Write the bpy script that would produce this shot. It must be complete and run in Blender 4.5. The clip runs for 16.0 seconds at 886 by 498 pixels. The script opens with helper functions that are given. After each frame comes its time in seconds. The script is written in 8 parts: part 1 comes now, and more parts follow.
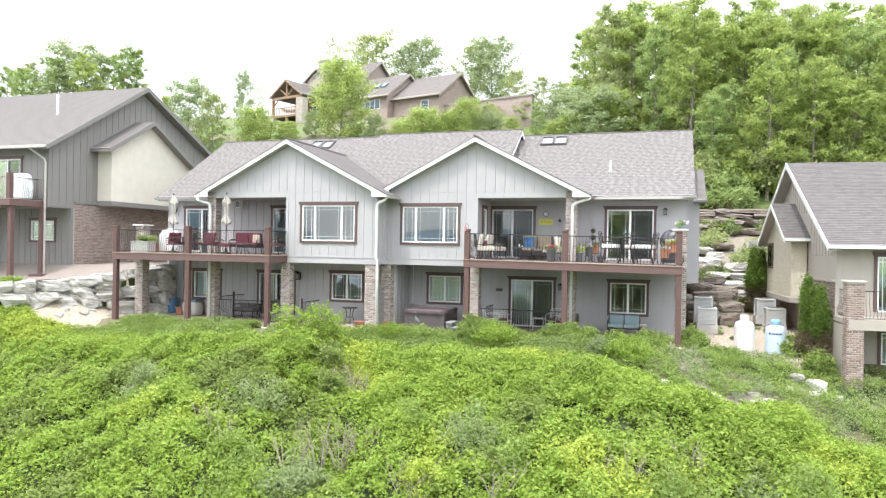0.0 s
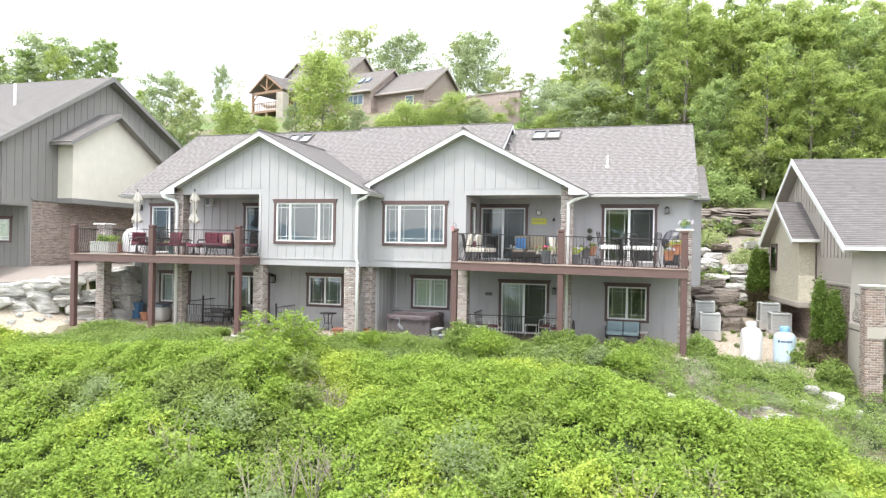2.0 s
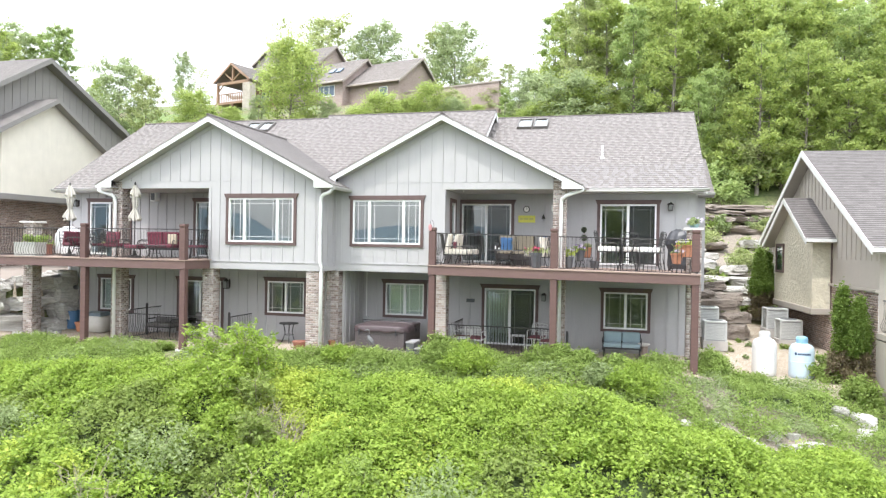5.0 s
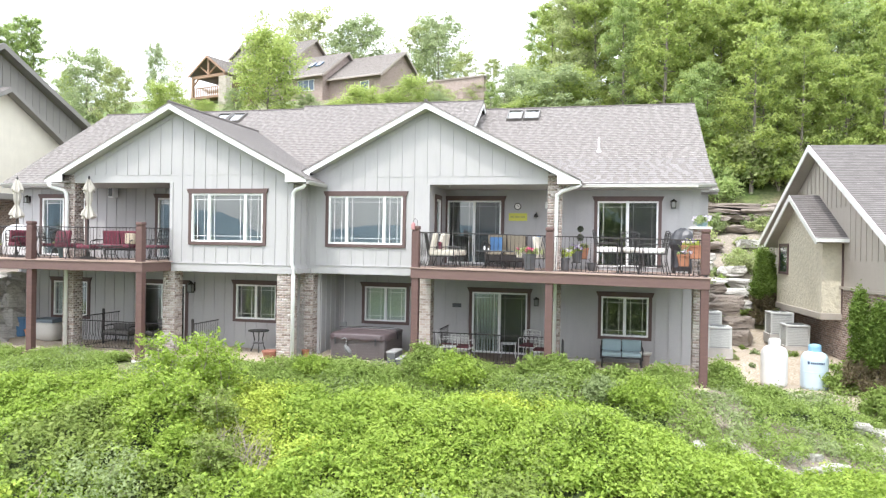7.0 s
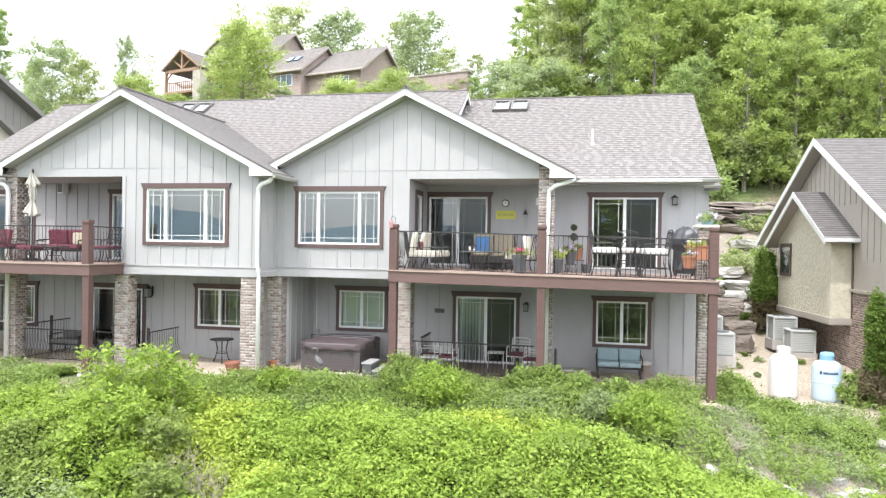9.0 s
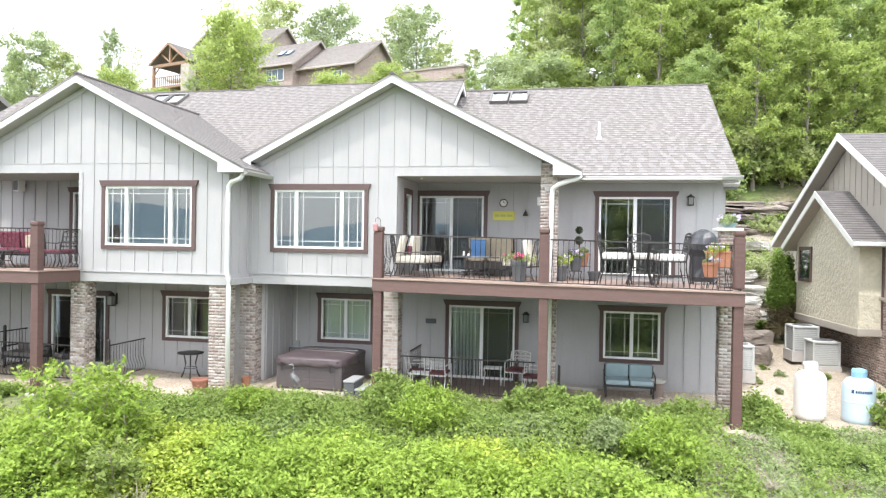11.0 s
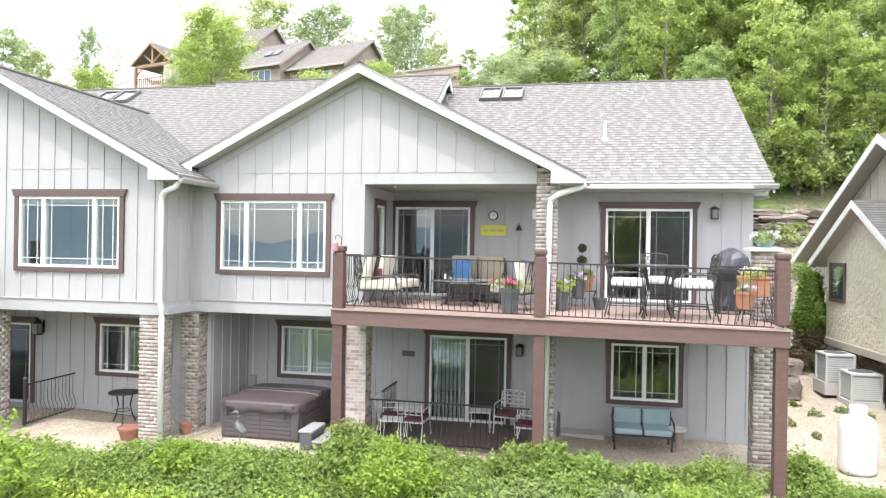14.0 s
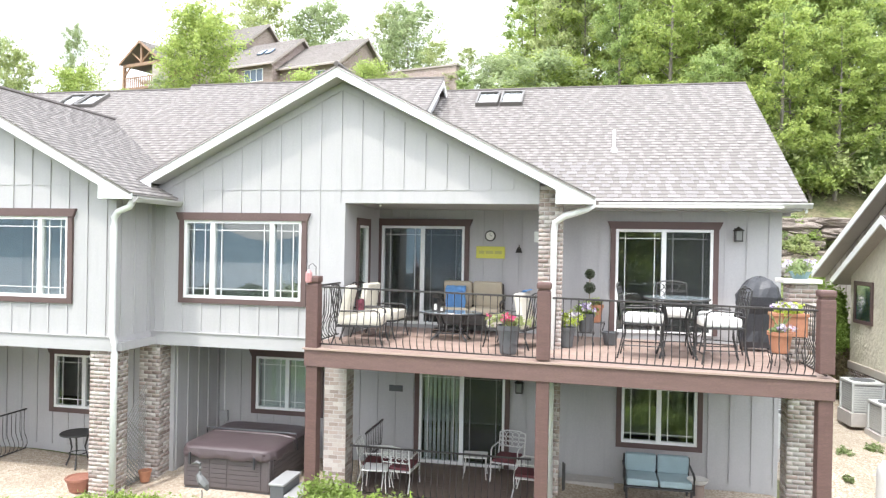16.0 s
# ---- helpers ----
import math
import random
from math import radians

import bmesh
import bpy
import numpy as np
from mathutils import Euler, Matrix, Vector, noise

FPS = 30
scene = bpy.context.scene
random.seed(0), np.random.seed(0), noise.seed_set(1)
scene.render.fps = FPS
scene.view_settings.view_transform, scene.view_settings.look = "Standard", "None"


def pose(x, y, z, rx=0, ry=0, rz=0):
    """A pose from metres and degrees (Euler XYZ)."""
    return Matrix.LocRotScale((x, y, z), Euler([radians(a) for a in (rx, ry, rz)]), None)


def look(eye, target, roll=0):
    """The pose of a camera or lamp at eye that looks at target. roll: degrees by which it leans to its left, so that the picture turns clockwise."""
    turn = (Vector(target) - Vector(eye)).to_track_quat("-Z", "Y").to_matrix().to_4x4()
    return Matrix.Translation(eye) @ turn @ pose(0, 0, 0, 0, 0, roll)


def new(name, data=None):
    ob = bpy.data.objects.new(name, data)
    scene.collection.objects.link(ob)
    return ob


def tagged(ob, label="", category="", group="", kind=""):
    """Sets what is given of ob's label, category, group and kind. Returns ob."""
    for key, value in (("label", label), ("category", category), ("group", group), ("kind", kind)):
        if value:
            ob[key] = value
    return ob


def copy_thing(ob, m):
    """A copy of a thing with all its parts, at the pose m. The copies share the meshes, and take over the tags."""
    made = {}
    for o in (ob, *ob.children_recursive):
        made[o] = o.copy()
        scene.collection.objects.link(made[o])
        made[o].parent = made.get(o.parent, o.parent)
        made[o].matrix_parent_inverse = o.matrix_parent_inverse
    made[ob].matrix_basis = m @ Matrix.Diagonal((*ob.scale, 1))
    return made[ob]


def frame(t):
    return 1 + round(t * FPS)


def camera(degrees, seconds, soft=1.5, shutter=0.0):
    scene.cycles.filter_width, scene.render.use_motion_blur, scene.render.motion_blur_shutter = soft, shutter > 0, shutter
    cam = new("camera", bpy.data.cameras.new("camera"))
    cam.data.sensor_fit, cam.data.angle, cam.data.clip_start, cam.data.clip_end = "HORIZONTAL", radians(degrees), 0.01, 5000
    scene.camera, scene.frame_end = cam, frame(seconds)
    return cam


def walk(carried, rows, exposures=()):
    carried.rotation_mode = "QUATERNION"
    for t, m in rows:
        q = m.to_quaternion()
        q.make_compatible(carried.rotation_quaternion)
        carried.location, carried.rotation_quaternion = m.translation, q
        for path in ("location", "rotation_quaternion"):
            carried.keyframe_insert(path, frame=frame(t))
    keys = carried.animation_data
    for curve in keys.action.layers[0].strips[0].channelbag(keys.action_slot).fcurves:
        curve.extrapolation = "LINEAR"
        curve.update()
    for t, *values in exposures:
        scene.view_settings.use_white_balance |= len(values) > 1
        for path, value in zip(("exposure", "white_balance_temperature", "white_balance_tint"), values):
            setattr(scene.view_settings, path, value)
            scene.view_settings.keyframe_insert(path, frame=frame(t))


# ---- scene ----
cam = camera(64.51, 16.0, soft=1.3)
ROWS = [
    (0, -2.418, -27.620, 3.296, 17.950, 0.025, 0.991),
    (0.5, -2.568, -27.128, 3.295, 17.668, 0.064, 1.009),
    (1, -2.740, -26.643, 3.307, 17.354, 0.073, 1.028),
    (1.5, -2.921, -26.149, 3.334, 17.028, 0.045, 1.036),
    (2, -3.086, -25.638, 3.373, 16.718, -0.016, 1.031),
    (2.5, -3.235, -25.116, 3.417, 16.424, -0.092, 1.018),
    (3, -3.380, -24.592, 3.457, 16.120, -0.156, 1.002),
    (3.5, -3.529, -24.078, 3.480, 15.792, -0.182, 0.992),
    (4, -3.677, -23.580, 3.488, 15.457, -0.176, 0.997),
    (6.5, -4.458, -21.180, 3.568, 13.637, -0.298, 0.930),
    (7, -4.555, -20.708, 3.560, 13.322, -0.274, 0.973),
    (7.5, -4.662, -20.237, 3.565, 12.980, -0.290, 0.998),
    (8, -4.771, -19.774, 3.567, 12.618, -0.297, 0.992),
    (8.5, -4.865, -19.317, 3.560, 12.264, -0.266, 0.962),
    (9, -4.940, -18.858, 3.560, 11.936, -0.229, 0.933),
    (11.5, -5.208, -16.429, 3.769, 11.742, -0.378, 1.003),
    (12, -5.212, -15.926, 3.808, 11.745, -0.301, 1.003),
    (12.5, -5.217, -15.428, 3.853, 11.744, -0.214, 0.998),
    (13, -5.231, -14.945, 3.909, 11.738, -0.121, 0.997),
    (13.5, -5.262, -14.482, 3.984, 11.733, -0.040, 0.998),
    (14, -5.302, -14.031, 4.079, 11.732, 0.017, 0.997),
    (14.5, -5.343, -13.585, 4.191, 11.729, 0.050, 1.002),
    (15, -5.384, -13.150, 4.318, 11.711, 0.047, 1.018),
    (15.5, -5.434, -12.744, 4.462, 11.677, -0.014, 1.038),
    (16, -5.495, -12.366, 4.621, 11.639, -0.128, 1.054),
]
walk(cam, [(t, pose(x, y, z, 90 + pitch, 0, yaw) @ pose(0, 0, 0, 0, 0, roll)) for t, x, y, z, yaw, pitch, roll in ROWS],
     [(0, 1.58), (4, 1.62), (9, 1.70), (16, 1.79)])

# ---- world, sun and exposure ----
SUN_AZ, SUN_EL = 17.5, 64.0
world = bpy.data.worlds.new("sky")
scene.world = world
world.use_nodes = True
wn = world.node_tree
sky = wn.nodes.new("ShaderNodeTexSky")
sky.sky_type, sky.sun_disc = "NISHITA", False
sky.sun_elevation, sky.sun_rotation = radians(SUN_EL), radians(180 + SUN_AZ)
sky.air_density, sky.dust_density, sky.ozone_density = 1.0, 1.5, 0.6
back = wn.nodes["Background"]
back.inputs["Strength"].default_value = 0.14
soft_sky = wn.nodes.new("ShaderNodeHueSaturation")
soft_sky.inputs["Saturation"].default_value = 0.3
wn.links.new(sky.outputs["Color"], soft_sky.inputs["Color"])
# thin cloud: brightest overhead, as under a white overcast
where = wn.nodes.new("ShaderNodeTexCoord")
split = wn.nodes.new("ShaderNodeSeparateXYZ")
wn.links.new(where.outputs["Generated"], split.inputs[0])
veil = wn.nodes.new("ShaderNodeMapRange")
veil.inputs["From Min"].default_value, veil.inputs["From Max"].default_value = 0.0, 1.0
veil.inputs["To Min"].default_value, veil.inputs["To Max"].default_value = 4.0, 13.0
wn.links.new(split.outputs["Z"], veil.inputs["Value"])
cloud = wn.nodes.new("ShaderNodeCombineColor")
for k, share in enumerate((0.95, 1.0, 1.09)):
    tint = wn.nodes.new("ShaderNodeMath")
    tint.operation = "MULTIPLY"
    tint.inputs[1].default_value = share
    wn.links.new(veil.outputs[0], tint.inputs[0])
    wn.links.new(tint.outputs[0], cloud.inputs[k])
both = wn.nodes.new("ShaderNodeMix")
both.data_type = "RGBA"
both.inputs[0].default_value = 0.7
wn.links.new(soft_sky.outputs["Color"], both.inputs[6])
wn.links.new(cloud.outputs[0], both.inputs[7])
wn.links.new(both.outputs[2], back.inputs["Color"])
sun_data = bpy.data.lights.new("sun", "SUN")
sun_data.energy, sun_data.angle, sun_data.color = 1.0, radians(1.5), (1.0, 0.97, 0.93)
sun = new("sun", sun_data)
_a, _e = radians(SUN_AZ), radians(SUN_EL)
sun.matrix_world = look((0, 0, 0), (math.sin(_a) * math.cos(_e), math.cos(_a) * math.cos(_e), -math.sin(_e)))


# ---- materials ----
def material(name):
    m = bpy.data.materials.new(name)
    m.use_nodes = True
    return m, m.node_tree, m.node_tree.nodes["Principled BSDF"]


def node(nt, kind, **values):
    n = nt.nodes.new(kind)
    for key, value in values.items():
        n.inputs[key].default_value = value
    return n


def mix_colour(nt, fac, a, b, blend="MIX"):
    n = nt.nodes.new("ShaderNodeMix")
    n.data_type, n.blend_type = "RGBA", blend
    for slot, value in ((0, fac), (6, a), (7, b)):
        if isinstance(value, (int, float)):
            n.inputs[slot].default_value = value
        elif isinstance(value, tuple):
            n.inputs[slot].default_value = (*value[:3], 1)
        else:
            nt.links.new(value, n.inputs[slot])
    return n.outputs[2]


def ramp(nt, fac, stops):
    n = nt.nodes.new("ShaderNodeValToRGB")
    while len(n.color_ramp.elements) < len(stops):
        n.color_ramp.elements.new(0.5)
    for el, (at, col) in zip(n.color_ramp.elements, stops):
        el.position, el.color = at, (*col, 1) if isinstance(col, tuple) else (col, col, col, 1)
    nt.links.new(fac, n.inputs[0])
    return n.outputs[0]


def coords(nt, scale=(1, 1, 1), rot=(0, 0, 0), source="Object"):
    tc = nt.nodes.new("ShaderNodeTexCoord")
    mp = nt.nodes.new("ShaderNodeMapping")
    mp.inputs["Scale"].default_value = scale
    mp.inputs["Rotation"].default_value = rot
    nt.links.new(tc.outputs[source], mp.inputs["Vector"])
    return mp.outputs[0]


def noise_tex(nt, vec, scale, detail=4.0, rough=0.55):
    n = node(nt, "ShaderNodeTexNoise", Scale=scale, Detail=detail, Roughness=rough)
    nt.links.new(vec, n.inputs["Vector"])
    return n.outputs["Fac"]


def bump(nt, bsdf, height, strength=0.3, dist=0.01):
    n = node(nt, "ShaderNodeBump", Strength=strength, Distance=dist)
    nt.links.new(height, n.inputs["Height"])
    nt.links.new(n.outputs[0], bsdf.inputs["Normal"])


def rough_paint(name, col, rough=0.6, vary=0.08, scale=3.0, grain=60.0, bump_s=0.15, stretch=(1, 1, 1), metal=0.0, rand=0.0, stain=0.0, relief=0.004):
    """Painted, stained or moulded surface: a base colour with broad stains, fine grain and slight relief."""
    m, nt, b = material(name)
    v = coords(nt, stretch)
    big, fine = noise_tex(nt, v, scale, 5), noise_tex(nt, v, grain, 3)
    c = mix_colour(nt, ramp(nt, big, [(0.3, 0.0), (0.7, 1.0)]), tuple(x * (1 - vary) for x in col), tuple(min(1, x * (1 + vary)) for x in col))
    c = mix_colour(nt, ramp(nt, fine, [(0.35, 0.0), (0.75, 1.0)]), c, tuple(x * (1 - 1.6 * vary) for x in col))
    if stain:
        s = noise_tex(nt, coords(nt, (2.5, 2.5, 0.35)), 2.0, 6, 0.65)
        c = mix_colour(nt, ramp(nt, s, [(0.5, 0.0), (0.72, stain)]), c, tuple(x * 0.62 for x in col))
    if rand:
        oi = nt.nodes.new("ShaderNodeObjectInfo")
        c = mix_colour(nt, ramp(nt, oi.outputs["Random"], [(0.0, 0.0), (1.0, rand)]), c, tuple(x * 0.55 for x in col))
    nt.links.new(c, b.inputs["Base Color"])
    b.inputs["Roughness"].default_value = rough
    b.inputs["Metallic"].default_value = metal
    bump(nt, b, fine, bump_s, relief)
    return m


def brick_material(name, cols):
    """Fired clay that differs from brick to brick."""
    m, nt, b = material(name)
    gi = nt.nodes.new("ShaderNodeNewGeometry")
    oi = nt.nodes.new("ShaderNodeObjectInfo")
    add = nt.nodes.new("ShaderNodeMath")
    add.operation = "ADD"
    nt.links.new(gi.outputs["Random Per Island"], add.inputs[0])
    nt.links.new(oi.outputs["Random"], add.inputs[1])
    fr = nt.nodes.new("ShaderNodeMath")
    fr.operation = "FRACT"
    nt.links.new(add.outputs[0], fr.inputs[0])
    c = ramp(nt, fr.outputs[0], [(i / (len(cols) - 1), q) for i, q in enumerate(cols)])
    n = noise_tex(nt, coords(nt), 25, 5)
    c = mix_colour(nt, ramp(nt, n, [(0.4, 0.0), (0.75, 0.4)]), c, cols[0])
    nt.links.new(c, b.inputs["Base Color"])
    b.inputs["Roughness"].default_value = 0.88
    bump(nt, b, noise_tex(nt, coords(nt), 90, 3), 0.5, 0.003)
    return m


def shingle_material(name, dark, mid, light):
    """Laminated asphalt shingles: tabs of several tones in staggered courses, with grit."""
    m, nt, b = material(name)
    uv = coords(nt, (1, 1, 1), source="UV")
    br = node(nt, "ShaderNodeTexBrick", Scale=1.0)
    br.inputs["Color1"].default_value, br.inputs["Color2"].default_value = (0, 0, 0, 1), (1, 1, 1, 1)
    br.inputs["Mortar"].default_value = (0.5, 0.5, 0.5, 1)
    br.inputs["Mortar Size"].default_value = 0.002
    br.inputs["Brick Width"].default_value, br.inputs["Row Height"].default_value = 0.33, 0.145
    br.offset, br.squash, br.squash_frequency = 0.43, 0.55, 3
    nt.links.new(uv, br.inputs["Vector"])
    c = ramp(nt, br.outputs["Color"], [(0.0, dark), (0.35, mid), (0.62, mid), (1.0, light)])
    streak = noise_tex(nt, coords(nt, (2.6, 14.0, 1), source="UV"), 1.0, 3, 0.6)
    c = mix_colour(nt, ramp(nt, streak, [(0.36, 0.22), (0.5, 0.0), (0.66, 0.0)]), c, tuple(x * 0.80 for x in dark))
    c = mix_colour(nt, ramp(nt, streak, [(0.50, 0.0), (0.68, 0.2)]), c, tuple(x * 1.10 for x in light))
    big = noise_tex(nt, uv, 0.35, 5, 0.6)
    c = mix_colour(nt, ramp(nt, big, [(0.3, 0.0), (0.75, 0.45)]), c, light)
    grit = noise_tex(nt, uv, 140, 2)
    c = mix_colour(nt, ramp(nt, grit, [(0.4, 0.0), (0.7, 0.5)]), c, dark)
    # shade line under each course's butt edge, painted dark into the colour
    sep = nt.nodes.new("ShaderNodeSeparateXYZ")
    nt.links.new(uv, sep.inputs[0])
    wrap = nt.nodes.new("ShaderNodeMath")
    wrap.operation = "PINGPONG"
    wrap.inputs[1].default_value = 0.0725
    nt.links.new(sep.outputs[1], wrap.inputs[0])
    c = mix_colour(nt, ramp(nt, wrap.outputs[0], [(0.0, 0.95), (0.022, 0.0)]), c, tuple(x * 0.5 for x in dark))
    nt.links.new(c, b.inputs["Base Color"])
    b.inputs["Roughness"].default_value = 0.93
    bump(nt, b, grit, 0.5, 0.004)
    return m


def leaf_material(name, cols, rough=0.6, trans=0.5):
    """Leaves that differ in tone, letting some light through."""
    m, nt, b = material(name)
    gi = nt.nodes.new("ShaderNodeNewGeometry")
    oi = nt.nodes.new("ShaderNodeObjectInfo")
    c = ramp(nt, gi.outputs["Random Per Island"], [(i / (len(cols) - 1), q) for i, q in enumerate(cols)])
    c = mix_colour(nt, ramp(nt, oi.outputs["Random"], [(0.0, 0.0), (1.0, 0.35)]), c, cols[0])
    big = noise_tex(nt, coords(nt), 0.9, 3)
    c = mix_colour(nt, ramp(nt, big, [(0.4, 0.0), (0.7, 0.4)]), c, cols[-1])
    nt.links.new(c, b.inputs["Base Color"])
    b.inputs["Roughness"].default_value = rough
    b.inputs["Specular IOR Level"].default_value = 0.25
    tr = nt.nodes.new("ShaderNodeBsdfTranslucent")
    nt.links.new(c, tr.inputs["Color"])
    ms = nt.nodes.new("ShaderNodeMixShader")
    ms.inputs[0].default_value = trans
    nt.links.new(b.outputs[0], ms.inputs[1])
    nt.links.new(tr.outputs[0], ms.inputs[2])
    nt.links.new(ms.outputs[0], nt.nodes["Material Output"].inputs[0])
    return m


def glass_material(name, gloss=0.13, tint=(0.86, 0.90, 0.89)):
    """Double glazing: clear, with a mirror image of the sky and hills."""
    m, nt, b = material(name)
    nt.nodes.remove(b)
    facing = node(nt, "ShaderNodeLayerWeight", Blend=0.5)
    steep = nt.nodes.new("ShaderNodeMath")
    steep.operation = "POWER"
    steep.inputs[1].default_value = 4.0
    nt.links.new(facing.outputs["Facing"], steep.inputs[0])
    share = node(nt, "ShaderNodeMapRange")
    share.inputs["To Min"].default_value = gloss
    nt.links.new(steep.outputs[0], share.inputs["Value"])
    t = nt.nodes.new("ShaderNodeBsdfTransparent")
    t.inputs[0].default_value = (*tint, 1)
    g = nt.nodes.new("ShaderNodeBsdfGlossy")
    g.inputs["Roughness"].default_value = 0.015
    ms = nt.nodes.new("ShaderNodeMixShader")
    nt.links.new(share.outputs[0], ms.inputs[0])
    nt.links.new(t.outputs[0], ms.inputs[1])
    nt.links.new(g.outputs[0], ms.inputs[2])
    nt.links.new(ms.outputs[0], nt.nodes["Material Output"].inputs[0])
    return m


def ground_material(name):
    """Soil under the shrubs, grass on the hill, gravel round the house."""
    m, nt, b = material(name)
    v = coords(nt)
    soil = ramp(nt, noise_tex(nt, v, 6, 6), [(0.3, (0.10, 0.075, 0.05)), (0.7, (0.24, 0.19, 0.13))])
    grass = ramp(nt, noise_tex(nt, v, 3, 6), [(0.3, (0.07, 0.12, 0.03)), (0.7, (0.16, 0.22, 0.06))])
    fac = ramp(nt, noise_tex(nt, v, 0.22, 4), [(0.4, 0.2), (0.6, 1.0)])
    c = mix_colour(nt, fac, soil, grass)
    nt.links.new(c, b.inputs["Base Color"])
    b.inputs["Roughness"].default_value = 0.95
    bump(nt, b, noise_tex(nt, v, 14, 6), 0.8, 0.05)
    return m


def gravel_material(name, cols):
    m, nt, b = material(name)
    v = coords(nt)
    vo = node(nt, "ShaderNodeTexVoronoi", Scale=28.0)
    nt.links.new(v, vo.inputs["Vector"])
    c = ramp(nt, vo.outputs["Color"], [(0.2, cols[0]), (0.5, cols[1]), (0.85, cols[2])])
    c = mix_colour(nt, ramp(nt, noise_tex(nt, v, 1.3, 5), [(0.4, 0.0), (0.7, 0.6)]), c, cols[0])
    nt.links.new(c, b.inputs["Base Color"])
    b.inputs["Roughness"].default_value = 0.95
    bump(nt, b, vo.outputs["Distance"], 0.9, 0.02)
    return m


def rock_material(name, cols, scale=2.0):
    m, nt, b = material(name)
    v = coords(nt)
    oi = nt.nodes.new("ShaderNodeObjectInfo")
    c = ramp(nt, noise_tex(nt, v, scale, 8, 0.65), [(0.25, cols[0]), (0.5, cols[1]), (0.75, cols[2])])
    c = mix_colour(nt, ramp(nt, oi.outputs["Random"], [(0.0, 0.0), (1.0, 0.5)]), c, cols[0])
    lay = noise_tex(nt, coords(nt, (0.6, 0.6, 7)), 2.5, 5)
    c = mix_colour(nt, ramp(nt, lay, [(0.5, 0.0), (0.7, 0.4)]), c, tuple(x * 0.5 for x in cols[0]))
    nt.links.new(c, b.inputs["Base Color"])
    b.inputs["Roughness"].default_value = 0.92
    bump(nt, b, noise_tex(nt, v, 7, 10, 0.75), 1.0, 0.11)
    return m


SIDING = rough_paint("siding_paint", (0.418, 0.405, 0.405), 0.62, 0.04, 1.5, 30, 0.12, stain=0.2)
SIDING_TAUPE = rough_paint("siding_taupe", (0.225, 0.213, 0.198), 0.65, 0.05, 1.5, 30, 0.12, stain=0.2)
STUCCO = rough_paint("stucco_cream", (0.68, 0.64, 0.54), 0.85, 0.06, 2.0, 45, 0.6, stain=0.15)
STUCCO_YELLOW = rough_paint("stucco_yellow", (0.64, 0.59, 0.46), 0.85, 0.10, 4.0, 8, 1.0, stain=0.12, relief=0.05)
WHITE = rough_paint("white_trim", (0.80, 0.80, 0.79), 0.45, 0.03, 2.0, 30, 0.05, stain=0.1)
GUTTER = rough_paint("gutter_enamel", (0.72, 0.72, 0.70), 0.35, 0.04, 2.0, 30, 0.03, stain=0.15)
# white gutter enamel with the shadow at the eaves put into its colour
GUTTER_SHADED = rough_paint("shaded_gutter", (0.44, 0.43, 0.41), 0.45, 0.06, 2.0, 30, 0.05, stain=0.2)
BROWN = rough_paint("brown_trim", (0.112, 0.070, 0.064), 0.6, 0.10, 2.0, 40, 0.15)
STAIN = rough_paint("stained_timber", (0.125, 0.068, 0.060), 0.62, 0.16, 3.0, 22, 0.3, (1, 1, 6), stain=0.35)
BEAM = rough_paint("stained_beam", (0.150, 0.088, 0.078), 0.6, 0.15, 3.0, 22, 0.3, (1, 6, 6), stain=0.0)
BOARD = rough_paint("deck_board", (0.41, 0.295, 0.245), 0.62, 0.14, 2.0, 26, 0.25, (0.6, 8, 8), rand=0.35)
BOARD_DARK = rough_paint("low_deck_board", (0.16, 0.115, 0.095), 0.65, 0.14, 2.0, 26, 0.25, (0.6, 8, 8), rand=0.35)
IRON = rough_paint("black_iron", (0.052, 0.045, 0.044), 0.45, 0.1, 6.0, 60, 0.1, metal=0.3)
MORTAR = rough_paint("mortar", (0.50, 0.47, 0.44), 0.95, 0.08, 6.0, 80, 0.4)
BRICK = brick_material("brick_clay", [(0.22, 0.165, 0.142), (0.35, 0.285, 0.25), (0.46, 0.405, 0.37), (0.25, 0.20, 0.178), (0.53, 0.49, 0.455), (0.36, 0.275, 0.235)])
BRICK_RED = brick_material("brick_red", [(0.18, 0.13, 0.11), (0.28, 0.205, 0.17), (0.37, 0.285, 0.24), (0.21, 0.16, 0.14), (0.33, 0.23, 0.185), (0.40, 0.33, 0.29)])
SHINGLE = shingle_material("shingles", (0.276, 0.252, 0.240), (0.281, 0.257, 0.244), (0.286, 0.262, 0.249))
# roof of the hilltop lodge, its brown paled to stand for haze
SHINGLE_HAZED = shingle_material("shingles_hazed", (0.24, 0.21, 0.195), (0.30, 0.268, 0.25), (0.36, 0.325, 0.305))
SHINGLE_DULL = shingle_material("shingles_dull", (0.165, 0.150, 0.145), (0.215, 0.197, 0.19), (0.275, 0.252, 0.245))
SHINGLE_TAB = brick_material("shingle_tab", [(0.172, 0.158, 0.153), (0.192, 0.177, 0.171), (0.212, 0.195, 0.189), (0.182, 0.167, 0.162), (0.20, 0.184, 0.178)])
RIDGE = rough_paint("ridge_shingle", (0.13, 0.115, 0.108), 0.93, 0.15, 6, 60, 0.4)
GLASS = glass_material("glazing", 0.13)
GLASS_DOOR = glass_material("door_glazing", 0.10)
GLASS_DARK = rough_paint("far_glass", (0.10, 0.14, 0.19), 0.05, 0.05)
SCREEN, _snt, _sb = material("insect_mesh")
_sb.inputs["Base Color"].default_value, _sb.inputs["Roughness"].default_value = (0.05, 0.055, 0.055, 1), 0.8
